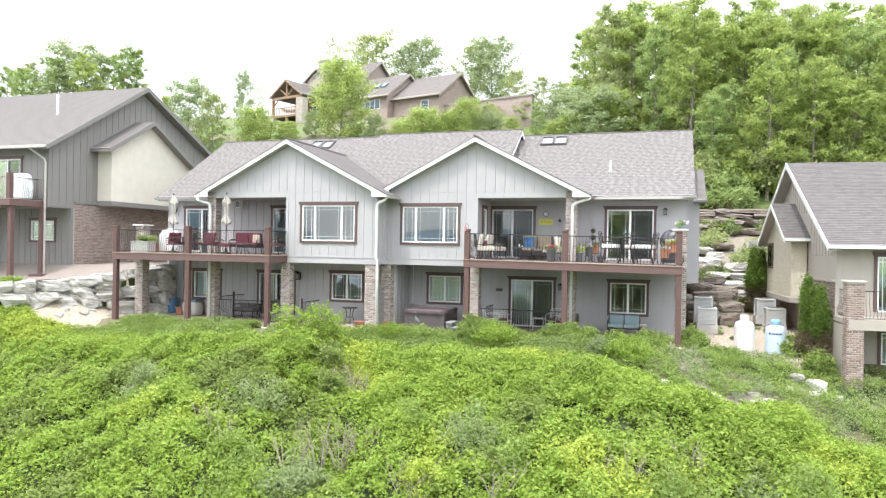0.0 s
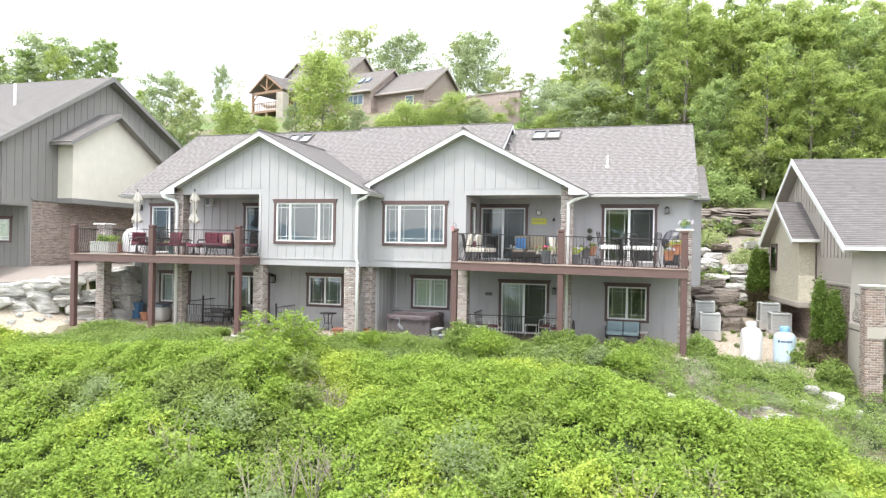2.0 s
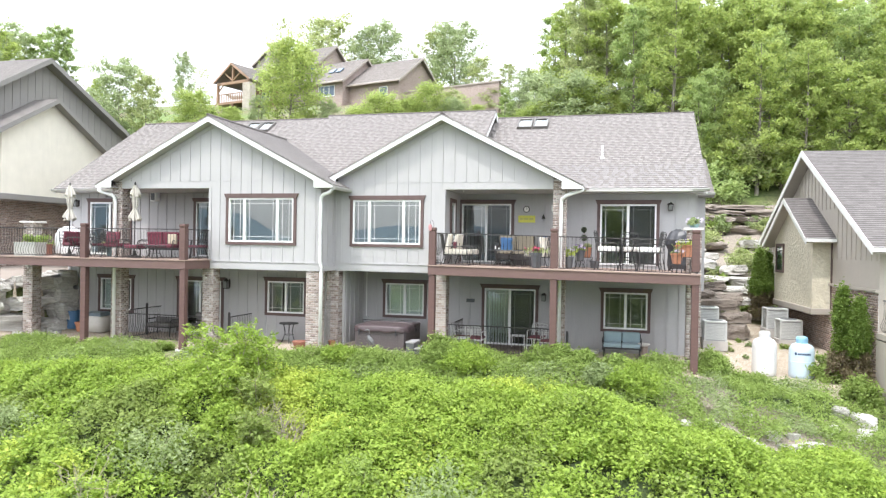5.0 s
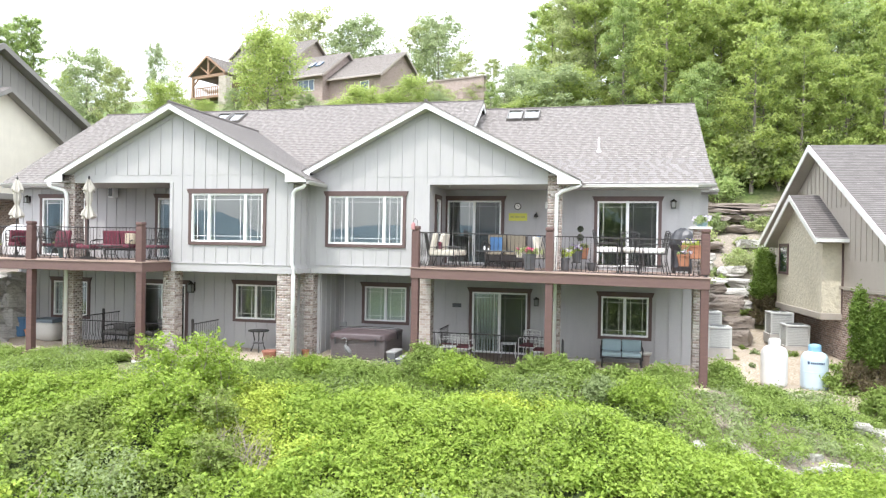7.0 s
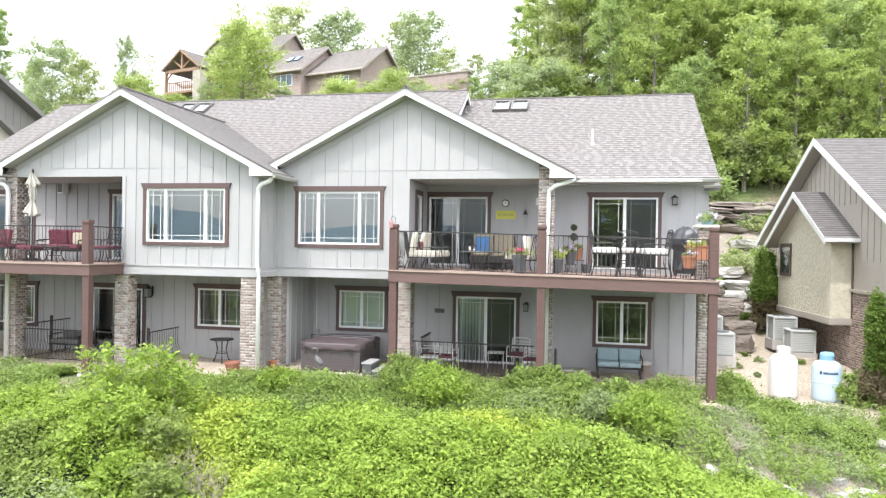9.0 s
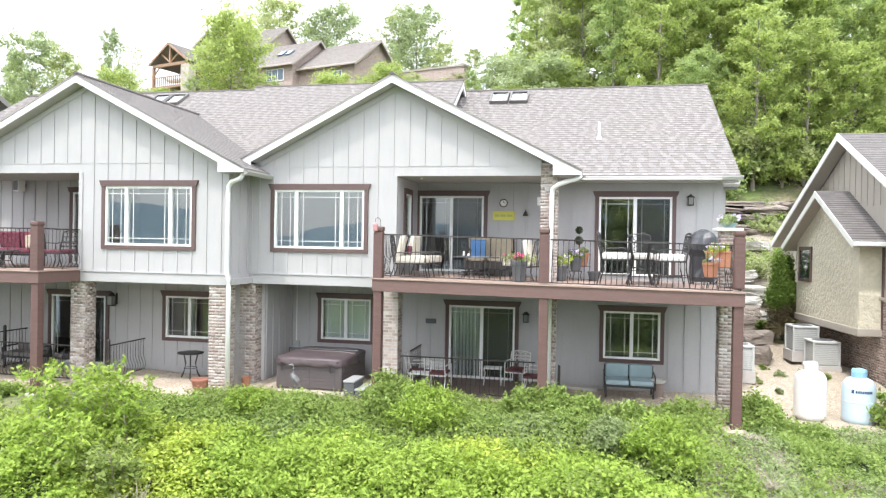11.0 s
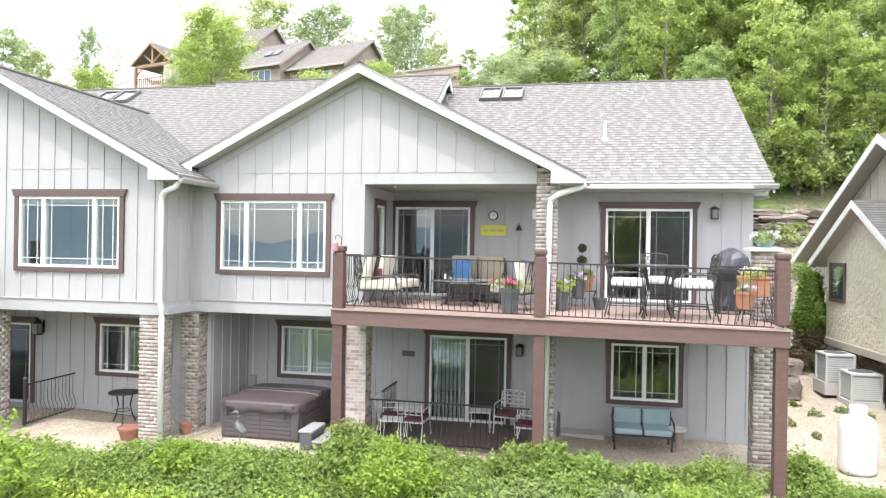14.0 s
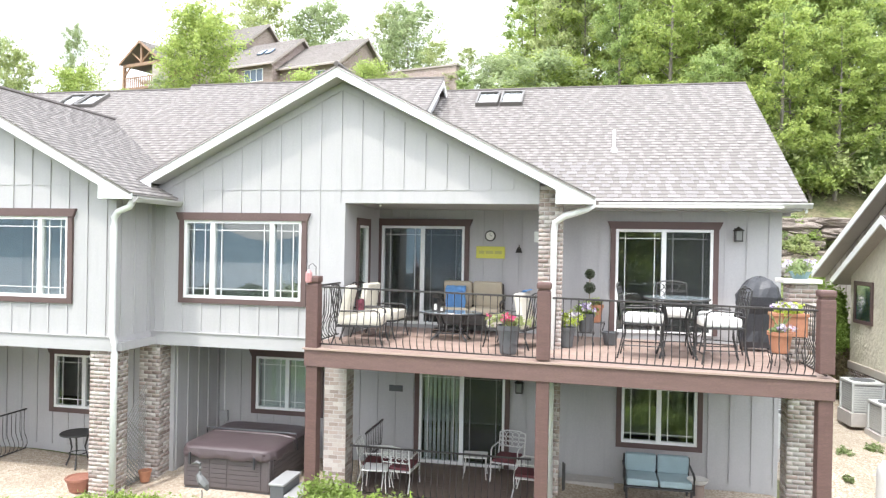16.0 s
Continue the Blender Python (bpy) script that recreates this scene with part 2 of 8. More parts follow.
_sb.inputs["Alpha"].default_value = 0.28
ROOM = rough_paint("room_plaster", (0.50, 0.49, 0.46), 0.9, 0.05)
GROUND = ground_material("hillside_soil")
GRAVEL = gravel_material("pea_gravel", [(0.34, 0.27, 0.20), (0.46, 0.38, 0.30), (0.57, 0.50, 0.41)])
DIRT = gravel_material("stony_soil", [(0.17, 0.145, 0.11), (0.25, 0.21, 0.17), (0.36, 0.31, 0.26)])
SAND = gravel_material("sandy_gravel", [(0.33, 0.27, 0.20), (0.43, 0.365, 0.285), (0.52, 0.46, 0.38)])
CONCRETE = rough_paint("terrace_concrete", (0.275, 0.232, 0.198), 0.9, 0.08, 1.2, 40, 0.4, stain=0.25)
ROCK = rock_material("limestone", [(0.42, 0.39, 0.35), (0.62, 0.595, 0.55), (0.76, 0.74, 0.70)], 4.5)
ROCK_DARK = rock_material("ledge_stone", [(0.18, 0.15, 0.125), (0.31, 0.26, 0.22), (0.45, 0.39, 0.335)])
BARK = rough_paint("bark", (0.24, 0.21, 0.175), 0.95, 0.25, 3.0, 14, 0.8, (1, 1, 0.3))
LEAF_VINE = leaf_material("vine_leaf", [(0.145, 0.228, 0.042), (0.245, 0.352, 0.056), (0.340, 0.460, 0.080), (0.290, 0.402, 0.066), (0.395, 0.500, 0.100)], 0.6, 0.42)
LEAF_TREE = leaf_material("tree_leaf", [(0.215, 0.30, 0.110), (0.315, 0.405, 0.150), (0.41, 0.51, 0.195), (0.365, 0.46, 0.180), (0.475, 0.55, 0.230)], 0.6, 0.58)
LEAF_PALE = leaf_material("pale_leaf", [(0.27, 0.32, 0.135), (0.37, 0.43, 0.18), (0.46, 0.51, 0.23), (0.50, 0.53, 0.27)], 0.6, 0.58)
# leaf green greyed in the colour, standing in for haze on far trees
LEAF_HAZED = leaf_material("hazed_leaf", [(0.26, 0.32, 0.16), (0.34, 0.41, 0.21), (0.43, 0.49, 0.27), (0.38, 0.44, 0.24)], 0.6, 0.55)
LEAF_DARK = leaf_material("shrub_leaf", [(0.18, 0.24, 0.06), (0.27, 0.365, 0.095), (0.37, 0.475, 0.14), (0.31, 0.41, 0.12)])
LEAF_CEDAR = leaf_material("cedar_leaf", [(0.11, 0.175, 0.035), (0.18, 0.27, 0.055), (0.25, 0.35, 0.08)])
LEAF_DRY = leaf_material("dry_leaf", [(0.16, 0.13, 0.08), (0.24, 0.19, 0.12), (0.27, 0.25, 0.13)])
TWIG = rough_paint("dry_twig", (0.34, 0.29, 0.23), 0.9, 0.15)
LEAF_GREY = leaf_material("grey_green_leaf", [(0.21, 0.27, 0.12), (0.30, 0.37, 0.165), (0.39, 0.46, 0.22)])
LEAF_OLIVE = leaf_material("olive_leaf", [(0.15, 0.21, 0.055), (0.23, 0.30, 0.075), (0.31, 0.38, 0.105), (0.27, 0.34, 0.09)], 0.6, 0.42)
LEAF_DULL = leaf_material("dull_leaf", [(0.09, 0.105, 0.07), (0.13, 0.15, 0.10), (0.17, 0.19, 0.13)])
LEAF_LIME = leaf_material("lime_leaf", [(0.30, 0.38, 0.055), (0.42, 0.50, 0.085), (0.53, 0.61, 0.14)], 0.6, 0.42)
LEAF_WOOD = leaf_material("woodland_leaf", [(0.24, 0.32, 0.10), (0.375, 0.46, 0.14), (0.49, 0.56, 0.175), (0.435, 0.50, 0.17)], 0.6, 0.58)


# ---- building helpers ----
def part(name, bm, mat, parent=None, label="", smooth=False):
    """Links a bmesh as one mesh object, under a thing or a part if one is given."""
    bmesh.ops.recalc_face_normals(bm, faces=bm.faces)
    me = bpy.data.meshes.new(name)
    bm.to_mesh(me)
    bm.free()
    me.materials.append(mat)
    if smooth:
        me.polygons.foreach_set("use_smooth", [True] * len(me.polygons))
    ob = new(name, me)
    if parent:
        ob.parent = parent
    if label:
        ob["label"] = label
    return ob


def thing(name, label, category, at=(0, 0, 0), rz=0.0, group="", kind=""):
    ob = new(name)
    ob.matrix_basis = pose(*at, 0, 0, rz)
    ob.empty_display_size = 0.2
    return tagged(ob, label, category, group, kind)


def box(bm, x0, x1, y0, y1, z0, z1, bevel=0.0):
    m = Matrix.Translation(((x0 + x1) / 2, (y0 + y1) / 2, (z0 + z1) / 2)) @ Matrix.Diagonal((abs(x1 - x0), abs(y1 - y0), abs(z1 - z0), 1))
    made = bmesh.ops.create_cube(bm, size=1, matrix=m)
    if bevel:
        edges = {e for v in made["verts"] for e in v.link_edges}
        bmesh.ops.bevel(bm, geom=list(edges), offset=bevel, segments=2, affect="EDGES", profile=0.6)
    return bm


def bx(*a, bevel=0.0):
    return box(bmesh.new(), *a, bevel=bevel)


def prism(bm, poly, axis, a, b):
    """A polygon of (u, v) pushed along an axis from a to b. axis y: (x, z); axis x: (y, z); axis z: (x, y)."""
    def at(u, v, w):
        return {"y": (u, w, v), "x": (w, u, v), "z": (u, v, w)}[axis]
    lo, hi = [bm.verts.new(at(u, v, a)) for u, v in poly], [bm.verts.new(at(u, v, b)) for u, v in poly]
    bm.faces.new(lo), bm.faces.new(hi[::-1])
    for i in range(len(poly)):
        j = (i + 1) % len(poly)
        bm.faces.new((lo[j], lo[i], hi[i], hi[j]))
    return bm


def rod(bm, p, q, r, r2=None, seg=8):
    p, q = Vector(p), Vector(q)
    d = q - p
    m = Matrix.Translation((p + q) / 2) @ d.to_track_quat("Z", "Y").to_matrix().to_4x4()
    bmesh.ops.create_cone(bm, cap_ends=True, segments=seg, radius1=r, radius2=r if r2 is None else r2, depth=d.length, matrix=m)
    return bm


def tube(bm, pts, r, seg=6):
    """A bent bar through points."""
    pts = [Vector(p) for p in pts]
    rings = []
    for i, p in enumerate(pts):
        d = (pts[min(i + 1, len(pts) - 1)] - pts[max(i - 1, 0)]).normalized()
        q = d.to_track_quat("Z", "Y").to_matrix()
        rr = r[i] if isinstance(r, (list, tuple)) else r
        rings.append([bm.verts.new(p + q @ Vector((math.cos(k * math.tau / seg) * rr, math.sin(k * math.tau / seg) * rr, 0))) for k in range(seg)])
    for a, b in zip(rings, rings[1:]):
        for k in range(seg):
            bm.faces.new((a[k], a[(k + 1) % seg], b[(k + 1) % seg], b[k]))
    bm.faces.new(rings[0][::-1]), bm.faces.new(rings[-1])
    return bm


def lathe(bm, profile, at=(0, 0, 0), seg=20):
    """A turned shape from (radius, height) pairs."""
    rings = []
    for r, z in profile:
        rings.append([bm.verts.new((at[0] + r * math.cos(k * math.tau / seg), at[1] + r * math.sin(k * math.tau / seg), at[2] + z)) for k in range(seg)])
    for a, b in zip(rings, rings[1:]):
        for k in range(seg):
            bm.faces.new((a[k], a[(k + 1) % seg], b[(k + 1) % seg], b[k]))
    bm.faces.new(rings[0][::-1]), bm.faces.new(rings[-1])
    return bm


def wall_cells(bm, u0, u1, z0, z1, holes, w0, w1, axis="y"):
    """A straight wall with openings (u0, u1, z0, z1) that go through it."""
    us = sorted({u0, u1, *(h[0] for h in holes), *(h[1] for h in holes)})
    for a, b in zip(us, us[1:]):
        if b <= u0 or a >= u1:
            continue
        stack = sorted((h[2], h[3]) for h in holes if h[0] <= a + 1e-6 and h[1] >= b - 1e-6)
        low = z0
        for lo, hi in stack + [(z1, z1)]:
            if lo > low + 1e-6:
                if axis == "y":
                    box(bm, a, b, w0, w1, low, lo)
                else:
                    box(bm, w0, w1, a, b, low, lo)
            low = max(low, hi)
    bmesh.ops.remove_doubles(bm, verts=bm.verts, dist=1e-4)
    return bm


def lattice_frame(us, zs, w0, w1):
    """A frame of one connected piece: bars along a grid, open in every second cell of the middle row."""
    bm = bmesh.new()
    grid = {}

    def at(i, j, w):
        key = (i, j, w)
        if key not in grid:
            grid[key] = bm.verts.new((us[i], w, zs[j]))
        return grid[key]

    def solid(i, j):
        return 0 <= i < len(us) - 1 and 0 <= j < len(zs) - 1 and not (j == 1 and i % 2 == 1)

    for i in range(len(us) - 1):
        for j in range(len(zs) - 1):
            if not solid(i, j):
                continue
            for w in (w0, w1):
                bm.faces.new((at(i, j, w), at(i + 1, j, w), at(i + 1, j + 1, w), at(i, j + 1, w)))
            for (di, dj), (p, q) in (((-1, 0), ((i, j), (i, j + 1))), ((1, 0), ((i + 1, j), (i + 1, j + 1))), ((0, -1), ((i, j), (i + 1, j))), ((0, 1), ((i, j + 1), (i + 1, j + 1)))):
                if not solid(i + di, j + dj):
                    bm.faces.new((at(*p, w0), at(*q, w0), at(*q, w1), at(*p, w1)))
    return bm


def turned_frame(us, zs, w0, w1):
    """The same frame in a wall that faces along x."""
    bm = lattice_frame(us, zs, w0, w1)
    for v in bm.verts:
        v.co.x, v.co.y = v.co.y, v.co.x
    bmesh.ops.recalc_face_normals(bm, faces=bm.faces)
    return bm


UNIT = {}


def unit_mesh(name, mat, builder):
    key = (name, mat.name)
    if key not in UNIT:
        bm = builder()
        bmesh.ops.recalc_face_normals(bm, faces=bm.faces)
        me = bpy.data.meshes.new(name)
        bm.to_mesh(me)
        bm.free()
        me.materials.append(mat)
        UNIT[key] = me
    return UNIT[key]


def piece(name, mesh, parent, m, label=""):
    """One of many alike pieces, on shared mesh data."""
    ob = new(name, mesh)
    ob.parent = parent
    ob.matrix_basis = m
    if label:
        ob["label"] = label
    return ob


def stretched(x0, x1, y0, y1, z0, z1):
    return Matrix.Translation(((x0 + x1) / 2, (y0 + y1) / 2, (z0 + z1) / 2)) @ Matrix.Diagonal((x1 - x0, y1 - y0, z1 - z0, 1))


def cube_mesh(name, mat):
    return unit_mesh(name, mat, lambda: bmesh.ops.create_cube(b := bmesh.new(), size=1) and b)


def battens(parent, u0, u1, z0, top, holes, face, mat, axis="y", step=0.40, width=0.045, depth=0.022, out=-1, grid=None):
    """Upright strips over the joints of the siding; top may be a function of u. grid: a place that one strip keeps to."""
    me = cube_mesh("batten", mat)
    n = int((u1 - u0) / step)
    start = u0 + ((u1 - u0) - n * step) / 2
    if grid is not None:
        start = u0 + (grid - u0) % step
        n = int((u1 - start) / step)
    for i in range(n + 1):
        u = start + i * step
        zt = top(u) if callable(top) else top
        spans = [(z0, zt)]
        for h0, h1, l, t in holes:
            if h0 - 0.03 < u < h1 + 0.03:
                spans = [s for a, b in spans for s in ((a, min(b, l)), (max(a, t), b)) if s[1] - s[0] > 0.08]
        for a, b in spans:
            w = (face + out * depth, face) if out < 0 else (face, face + out * depth)
            if axis == "y":
                piece("batten", me, parent, stretched(u - width / 2, u + width / 2, w[0], w[1], a, b))
            else:
                piece("batten", me, parent, stretched(w[0], w[1], u - width / 2, u + width / 2, a, b))


def pane_window(parent, x0, x1, z0, z1, y, name="window", lights=(1, 1), trim=BROWN, frame_mat=WHITE, head=True, grille=0.13, tw=0.10, kind_label="", grille_mat=None):
    """A window or sliding door in a wall that faces -y: outer trim, vinyl frame, and for each light a pane and prairie bars. x0..z1 is the frame."""
    fw = 0.055
    total, edges, acc = sum(lights), [], 0
    for w in lights[:-1]:
        acc += w
        edges.append(x0 + (x1 - x0) * acc / total)
    cuts = [x0 + fw] + [v for e in edges for v in (e - 0.045, e + 0.045)] + [x1 - fw]
    bm = lattice_frame([x0] + cuts + [x1], [z0, z0 + fw, z1 - fw, z1], y - 0.03, y + 0.08)
    win = part(name, bm, frame_mat, parent, kind_label)
    drop = tw if name == "window" else 0
    if drop:
        part("window_trim", wall_cells(bmesh.new(), x0 - tw, x1 + tw, z0 - drop, z1, [(x0, x1, z0, z1 + 1)], y - 0.05, y + 0.02), trim, win, "dark brown timber trim")
    else:
        for a in (x0 - tw, x1):
            part("window_trim", bx(a, a + tw, y - 0.05, y + 0.02, z0, z1, bevel=0.004), trim, win, "dark brown timber trim")
    if head:
        part("window_head", prism(bmesh.new(), [(x0 - tw - 0.01, z1), (x1 + tw + 0.01, z1), (x1 + tw + 0.07, z1 + 0.15), (x0 - tw - 0.07, z1 + 0.15)], "y", y - 0.065, y + 0.02), trim, win, "dark brown flared head trim")
    for a, b2 in zip(cuts[::2], cuts[1::2]):
        p = part("pane", bx(a, b2, y + 0.025, y + 0.033, z0 + fw, z1 - fw), GLASS if name == "window" else GLASS_DOOR, win, "clear window glass")
        p.visible_shadow = False
        if name == "sliding_door" and a > cuts[0]:
            part("insect_screen", bx(a - 0.03, b2, y - 0.02, y - 0.018, z0 + fw, z1 - fw), SCREEN, win, "dark mesh insect screen")
        if grille:
            g, t = grille, 0.0065
            gy0, gy1 = y + 0.012, y + 0.022
            levels = [z1 - fw - g] + ([z0 + fw + g] if name == "window" else [])
            for u in (a + g, b2 - g):
                part("glazing_bar", bx(u - t, u + t, gy0, gy1, z0 + fw, z1 - fw), grille_mat or frame_mat, win)
            for v in levels:
                part("glazing_bar", bx(a, b2, gy0 - 0.001, gy1 - 0.003, v - t, v + t), grille_mat or frame_mat, win)
    return win


def brick_face(u0, u1, z0, z1, face, axis, out, rng, h=0.064, gap=0.012, length=0.175, proud=0.004):
    """Courses of bricks standing proud of the mortar on one face, joined."""
    z, row = z0, 0
    while z + h <= z1 + 0.01:
        u = u0 - (0.5 * length if row % 2 else 0)
        while u < u1 - 0.02:
            a, b = max(u, u0), min(u + length, u1)
            if b - a > 0.03:
                d = proud + rng.uniform(-0.002, 0.002)
                w = sorted((face, face + out * d))
                if axis == "y":
                    yield (a, b, w[0], w[1], z, z + h)
                else:
                    yield (w[0], w[1], a, b, z, z + h)
            u += length + gap
        z += h + gap
        row += 1


def fast_boxes(name, cells, mat, parent=None, label=""):
    """Many small boxes in one mesh."""
    c = np.array(cells, float).reshape(-1, 6)
    corner = np.array([[0, 2, 4], [1, 2, 4], [1, 3, 4], [0, 3, 4], [0, 2, 5], [1, 2, 5], [1, 3, 5], [0, 3, 5]])
    verts = c[:, corner].reshape(-1, 3)
    quad = np.array([[0, 3, 2, 1], [4, 5, 6, 7], [0, 1, 5, 4], [1, 2, 6, 5], [2, 3, 7, 6], [3, 0, 4, 7]])
    faces = (np.arange(len(c))[:, None, None] * 8 + quad).reshape(-1, 4)
    return fast_mesh(name, verts, faces, mat, parent, label)


def fast_mesh(name, verts, faces, mat, parent=None, label="", uv=None):
    faces = np.asarray(faces)
    k = faces.shape[1]
    me = bpy.data.meshes.new(name)
    me.vertices.add(len(verts)), me.loops.add(faces.size), me.polygons.add(len(faces))
    me.vertices.foreach_set("co", np.asarray(verts, np.float32).ravel())
    me.loops.foreach_set("vertex_index", faces.astype(np.int32).ravel())
    me.polygons.foreach_set("loop_start", np.arange(len(faces), dtype=np.int32) * k)
    if uv is not None:
        me.uv_layers.new(name="UVMap").data.foreach_set("uv", np.asarray(uv, np.float32).ravel())
    me.update(calc_edges=True)
    me.materials.append(mat)
    ob = new(name, me)
    if parent:
        ob.parent = parent
    if label:
        ob["label"] = label
    return ob


def shingled(name, parent, eave_a, eave_b, ridge_b, ridge_a, mat=None, thick=0.16, step=0.145, lip=0.012, label="", tabs=False, loose=0):
    """A roof slope of lapped courses over a slab. Corners in order: along the eave, then back along the ridge."""
    ea, eb, rb, ra = map(Vector, (eave_a, eave_b, ridge_b, ridge_a))
    if (eb - ea).cross(ra - ea).z < 0:
        ea, eb, ra, rb = eb, ea, rb, ra
    n = (eb - ea).cross(ra - ea).normalized()
    length = max((ra - ea).length, (rb - eb).length)
    rows = max(2, int(length / step))
    verts, faces, uvs = [], [], []
    along = (eb - ea).normalized()
    def face(ids, where):
        faces.append(ids)
        uvs.extend(where)
    for i in range(rows):
        t0, t1 = i / rows, (i + 1) / rows
        a0, b0, b1, a1 = ea.lerp(ra, t0), eb.lerp(rb, t0), eb.lerp(rb, t1), ea.lerp(ra, t1)
        k = len(verts)
        verts += [a0 + n * (lip + 0.002), b0 + n * (lip + 0.002), b1 + n * 0.002, a1 + n * 0.002]
        u0, u1, u2, u3 = [(p - ea).dot(along) for p in (a0, b0, b1, a1)]
        face([k, k + 1, k + 2, k + 3], [(u0, (i + 0.02) * step), (u1, (i + 0.02) * step), (u2, (i + 1) * step), (u3, (i + 1) * step)])
        if i:
            face([k - 1, k - 2, k + 1, k], [(u0, i * step), (u1, i * step), (u1, (i + 0.02) * step), (u0, (i + 0.02) * step)])
    singles = []
    if tabs:
        # the thicker laminated tabs of each course, of uneven width
        rng = random.Random(int(1000 * abs(ea.x + eb.y)) + 5)
        up = (ra - ea) / rows
        width = (eb - ea).length
        for i in range(rows):
            u = rng.uniform(-0.2, 0.1)
            while u < width:
                w = rng.uniform(0.10, 0.26)
                a0, a1 = max(u, 0.0), min(u + w, width)
                u += w + rng.uniform(0.08, 0.24)
                if a1 - a0 < 0.05:
                    continue
                low0, high = ea + up * i, ea + up * (i + 1)
                if i < loose:
                    singles.append((low0 + along * a0, low0 + along * a1, high + along * a1, high + along * a0))
                    continue
                k = len(verts)
                t0 = lip + 0.003
                verts += [low0 + along * a0 + n * t0, low0 + along * a1 + n * t0, high + along * a1 + n * 0.003, high + along * a0 + n * 0.003,
                          low0 + along * a0, low0 + along * a1, high + along * a1, high + along * a0]
                v0, v1 = (i + 0.06) * step, (i + 0.95) * step
                face([k, k + 1, k + 2, k + 3], [(a0, v0), (a1, v0), (a1, v1), (a0, v1)])
                for q in ((k + 4, k + 5, k + 1, k), (k + 5, k + 6, k + 2, k + 1), (k + 7, k + 4, k, k + 3)):
                    face(list(q), [(a0, i * step), (a1, i * step), (a1, i * step + 0.015), (a0, i * step + 0.015)])
    body = len(verts)
    last = rows * 4
    verts += [p - n * thick for p in (ea, eb, rb, ra)]
    k = body
    for f in ((k + 3, k + 2, k + 1, k), (0, 1, k + 1, k), (1, last - 2, k + 2, k + 1), (last - 2, last - 1, k + 3, k + 2), (last - 1, 0, k, k + 3)):
        face(list(f), [(0.1, 0.1)] * 4)
    roof = fast_mesh(name, np.array([tuple(v) for v in verts]), np.array(faces), mat or SHINGLE, parent, label, uvs)
    if singles:
        tab_mesh = cube_mesh("shingle_tab", SHINGLE_TAB)
        axis_u, axis_v = along, (ra - ea).normalized()
        turn = Matrix((axis_u, axis_v, n)).transposed().to_4x4()
        for a, b2, c2, d2 in singles[:300]:
            piece("shingle", tab_mesh, roof, Matrix.Translation((a + b2 + c2 + d2) / 4 + n * 0.008) @ turn @ pose(0, 0, 0, -4.5) @ Matrix.Diagonal(((b2 - a).length, (d2 - a).length, 0.006, 1)))
    return roof


# ---- land ----
def smooth_step(a, b, v):
    t = np.clip((v - a) / (b - a), 0, 1)
    return t * t * (3 - 2 * t)


def wall_line(y):
    """The slanting line of the dry-stone wall below the neighbour's terrace."""
    return np.interp(y, [-8, -3.9, -1.9, -0.9, 0.2, 1.3], [-31.9, -28.9, -27.65, -26.8, -26.15, -26.02])


def land(x, y):
    """Height of the hillside: a bank falling towards the lake, a level strip for the houses, the hill behind."""
    x, y = np.asarray(x, float), np.asarray(y, float)
    edge = -2.05 + 0.25 * np.sin(x * 0.45) + 1.3 * smooth_step(-4.0, 1.5, x) - 0.9 * smooth_step(-13.5, -14.5, x)
    down = np.clip(edge - y, 0, None)
    front = -0.40 * np.minimum(down, 40) - 0.22 * np.clip(down - 40, 0, 160) - 0.05 * np.minimum(down, 1.0)
    flat = -0.06 - 0.55 * smooth_step(-1.9, -0.3, x) * (1 - smooth_step(2.9, 5.6, y))
    flat = flat - 0.6 * smooth_step(1.2, 2.6, x) * (1 - smooth_step(0.0, 1.4, y))
    base = front + flat
    hill = np.interp(y, [-5, 9.0, 12, 15.5, 23.5, 30, 40, 60, 110, 300, 1500], [0, 0, 1.0, 2.5, 5.2, 10.0, 15.4, 22, 32, 60, 90])
    hill_l = np.interp(y, [-5, 11.0, 14, 20, 30, 40, 60, 110, 300, 1500], [0, 0, 1.6, 6.0, 12.0, 15.6, 21, 30, 55, 85])
    k = smooth_step(-22, -4, x)
    base = base + hill * k + hill_l * (1 - k)
    base = base + 1.15 * smooth_step(-25.9, -29.2, x) * smooth_step(-9.0, -4.0, y)
    terrace = np.interp(y, [-6, -3.9, -1.9, 0.15, 3.0, 14], [1.30, 1.42, 1.55, 2.15, 2.2, 2.2])
    return np.maximum(base, np.where((x < wall_line(y)) & (y > -8), terrace, -1e3)) + 0.04 * np.sin(x * 1.7) * np.sin(y * 1.3)


def axis_steps(fine0, fine1, step, far):
    out = list(np.arange(fine0, fine1 + 1e-6, step))
    g, v = step, fine1
    while v < far:
        g *= 1.35
        v += g
        out.append(v)
    g, v = step, fine0
    while v > -far:
        g *= 1.35
        v -= g
        out.insert(0, v)
    return np.array(out)


gx, gy = axis_steps(-40, 16, 0.5, 2500), axis_steps(-14, 26, 0.4, 2500)
GX, GY = np.meshgrid(gx, gy)
GZ = land(GX, GY)
GZ = GZ - 30 * smooth_step(-170, -260, GY)
nx, ny = len(gx), len(gy)
ii = (np.arange(ny - 1)[:, None] * nx + np.arange(nx - 1)).ravel()
ground = fast_mesh("ground", np.stack([GX.ravel(), GY.ravel(), GZ.ravel()], 1), np.stack([ii, ii + 1, ii + nx + 1, ii + nx], 1), GROUND)
tagged(ground, "grassy wooded hillside of brown soil", "ground", kind="structure")
# water colour lightened to stand for the sky mirrored in the lake
WATER, wnt, wb = material("lake_water")
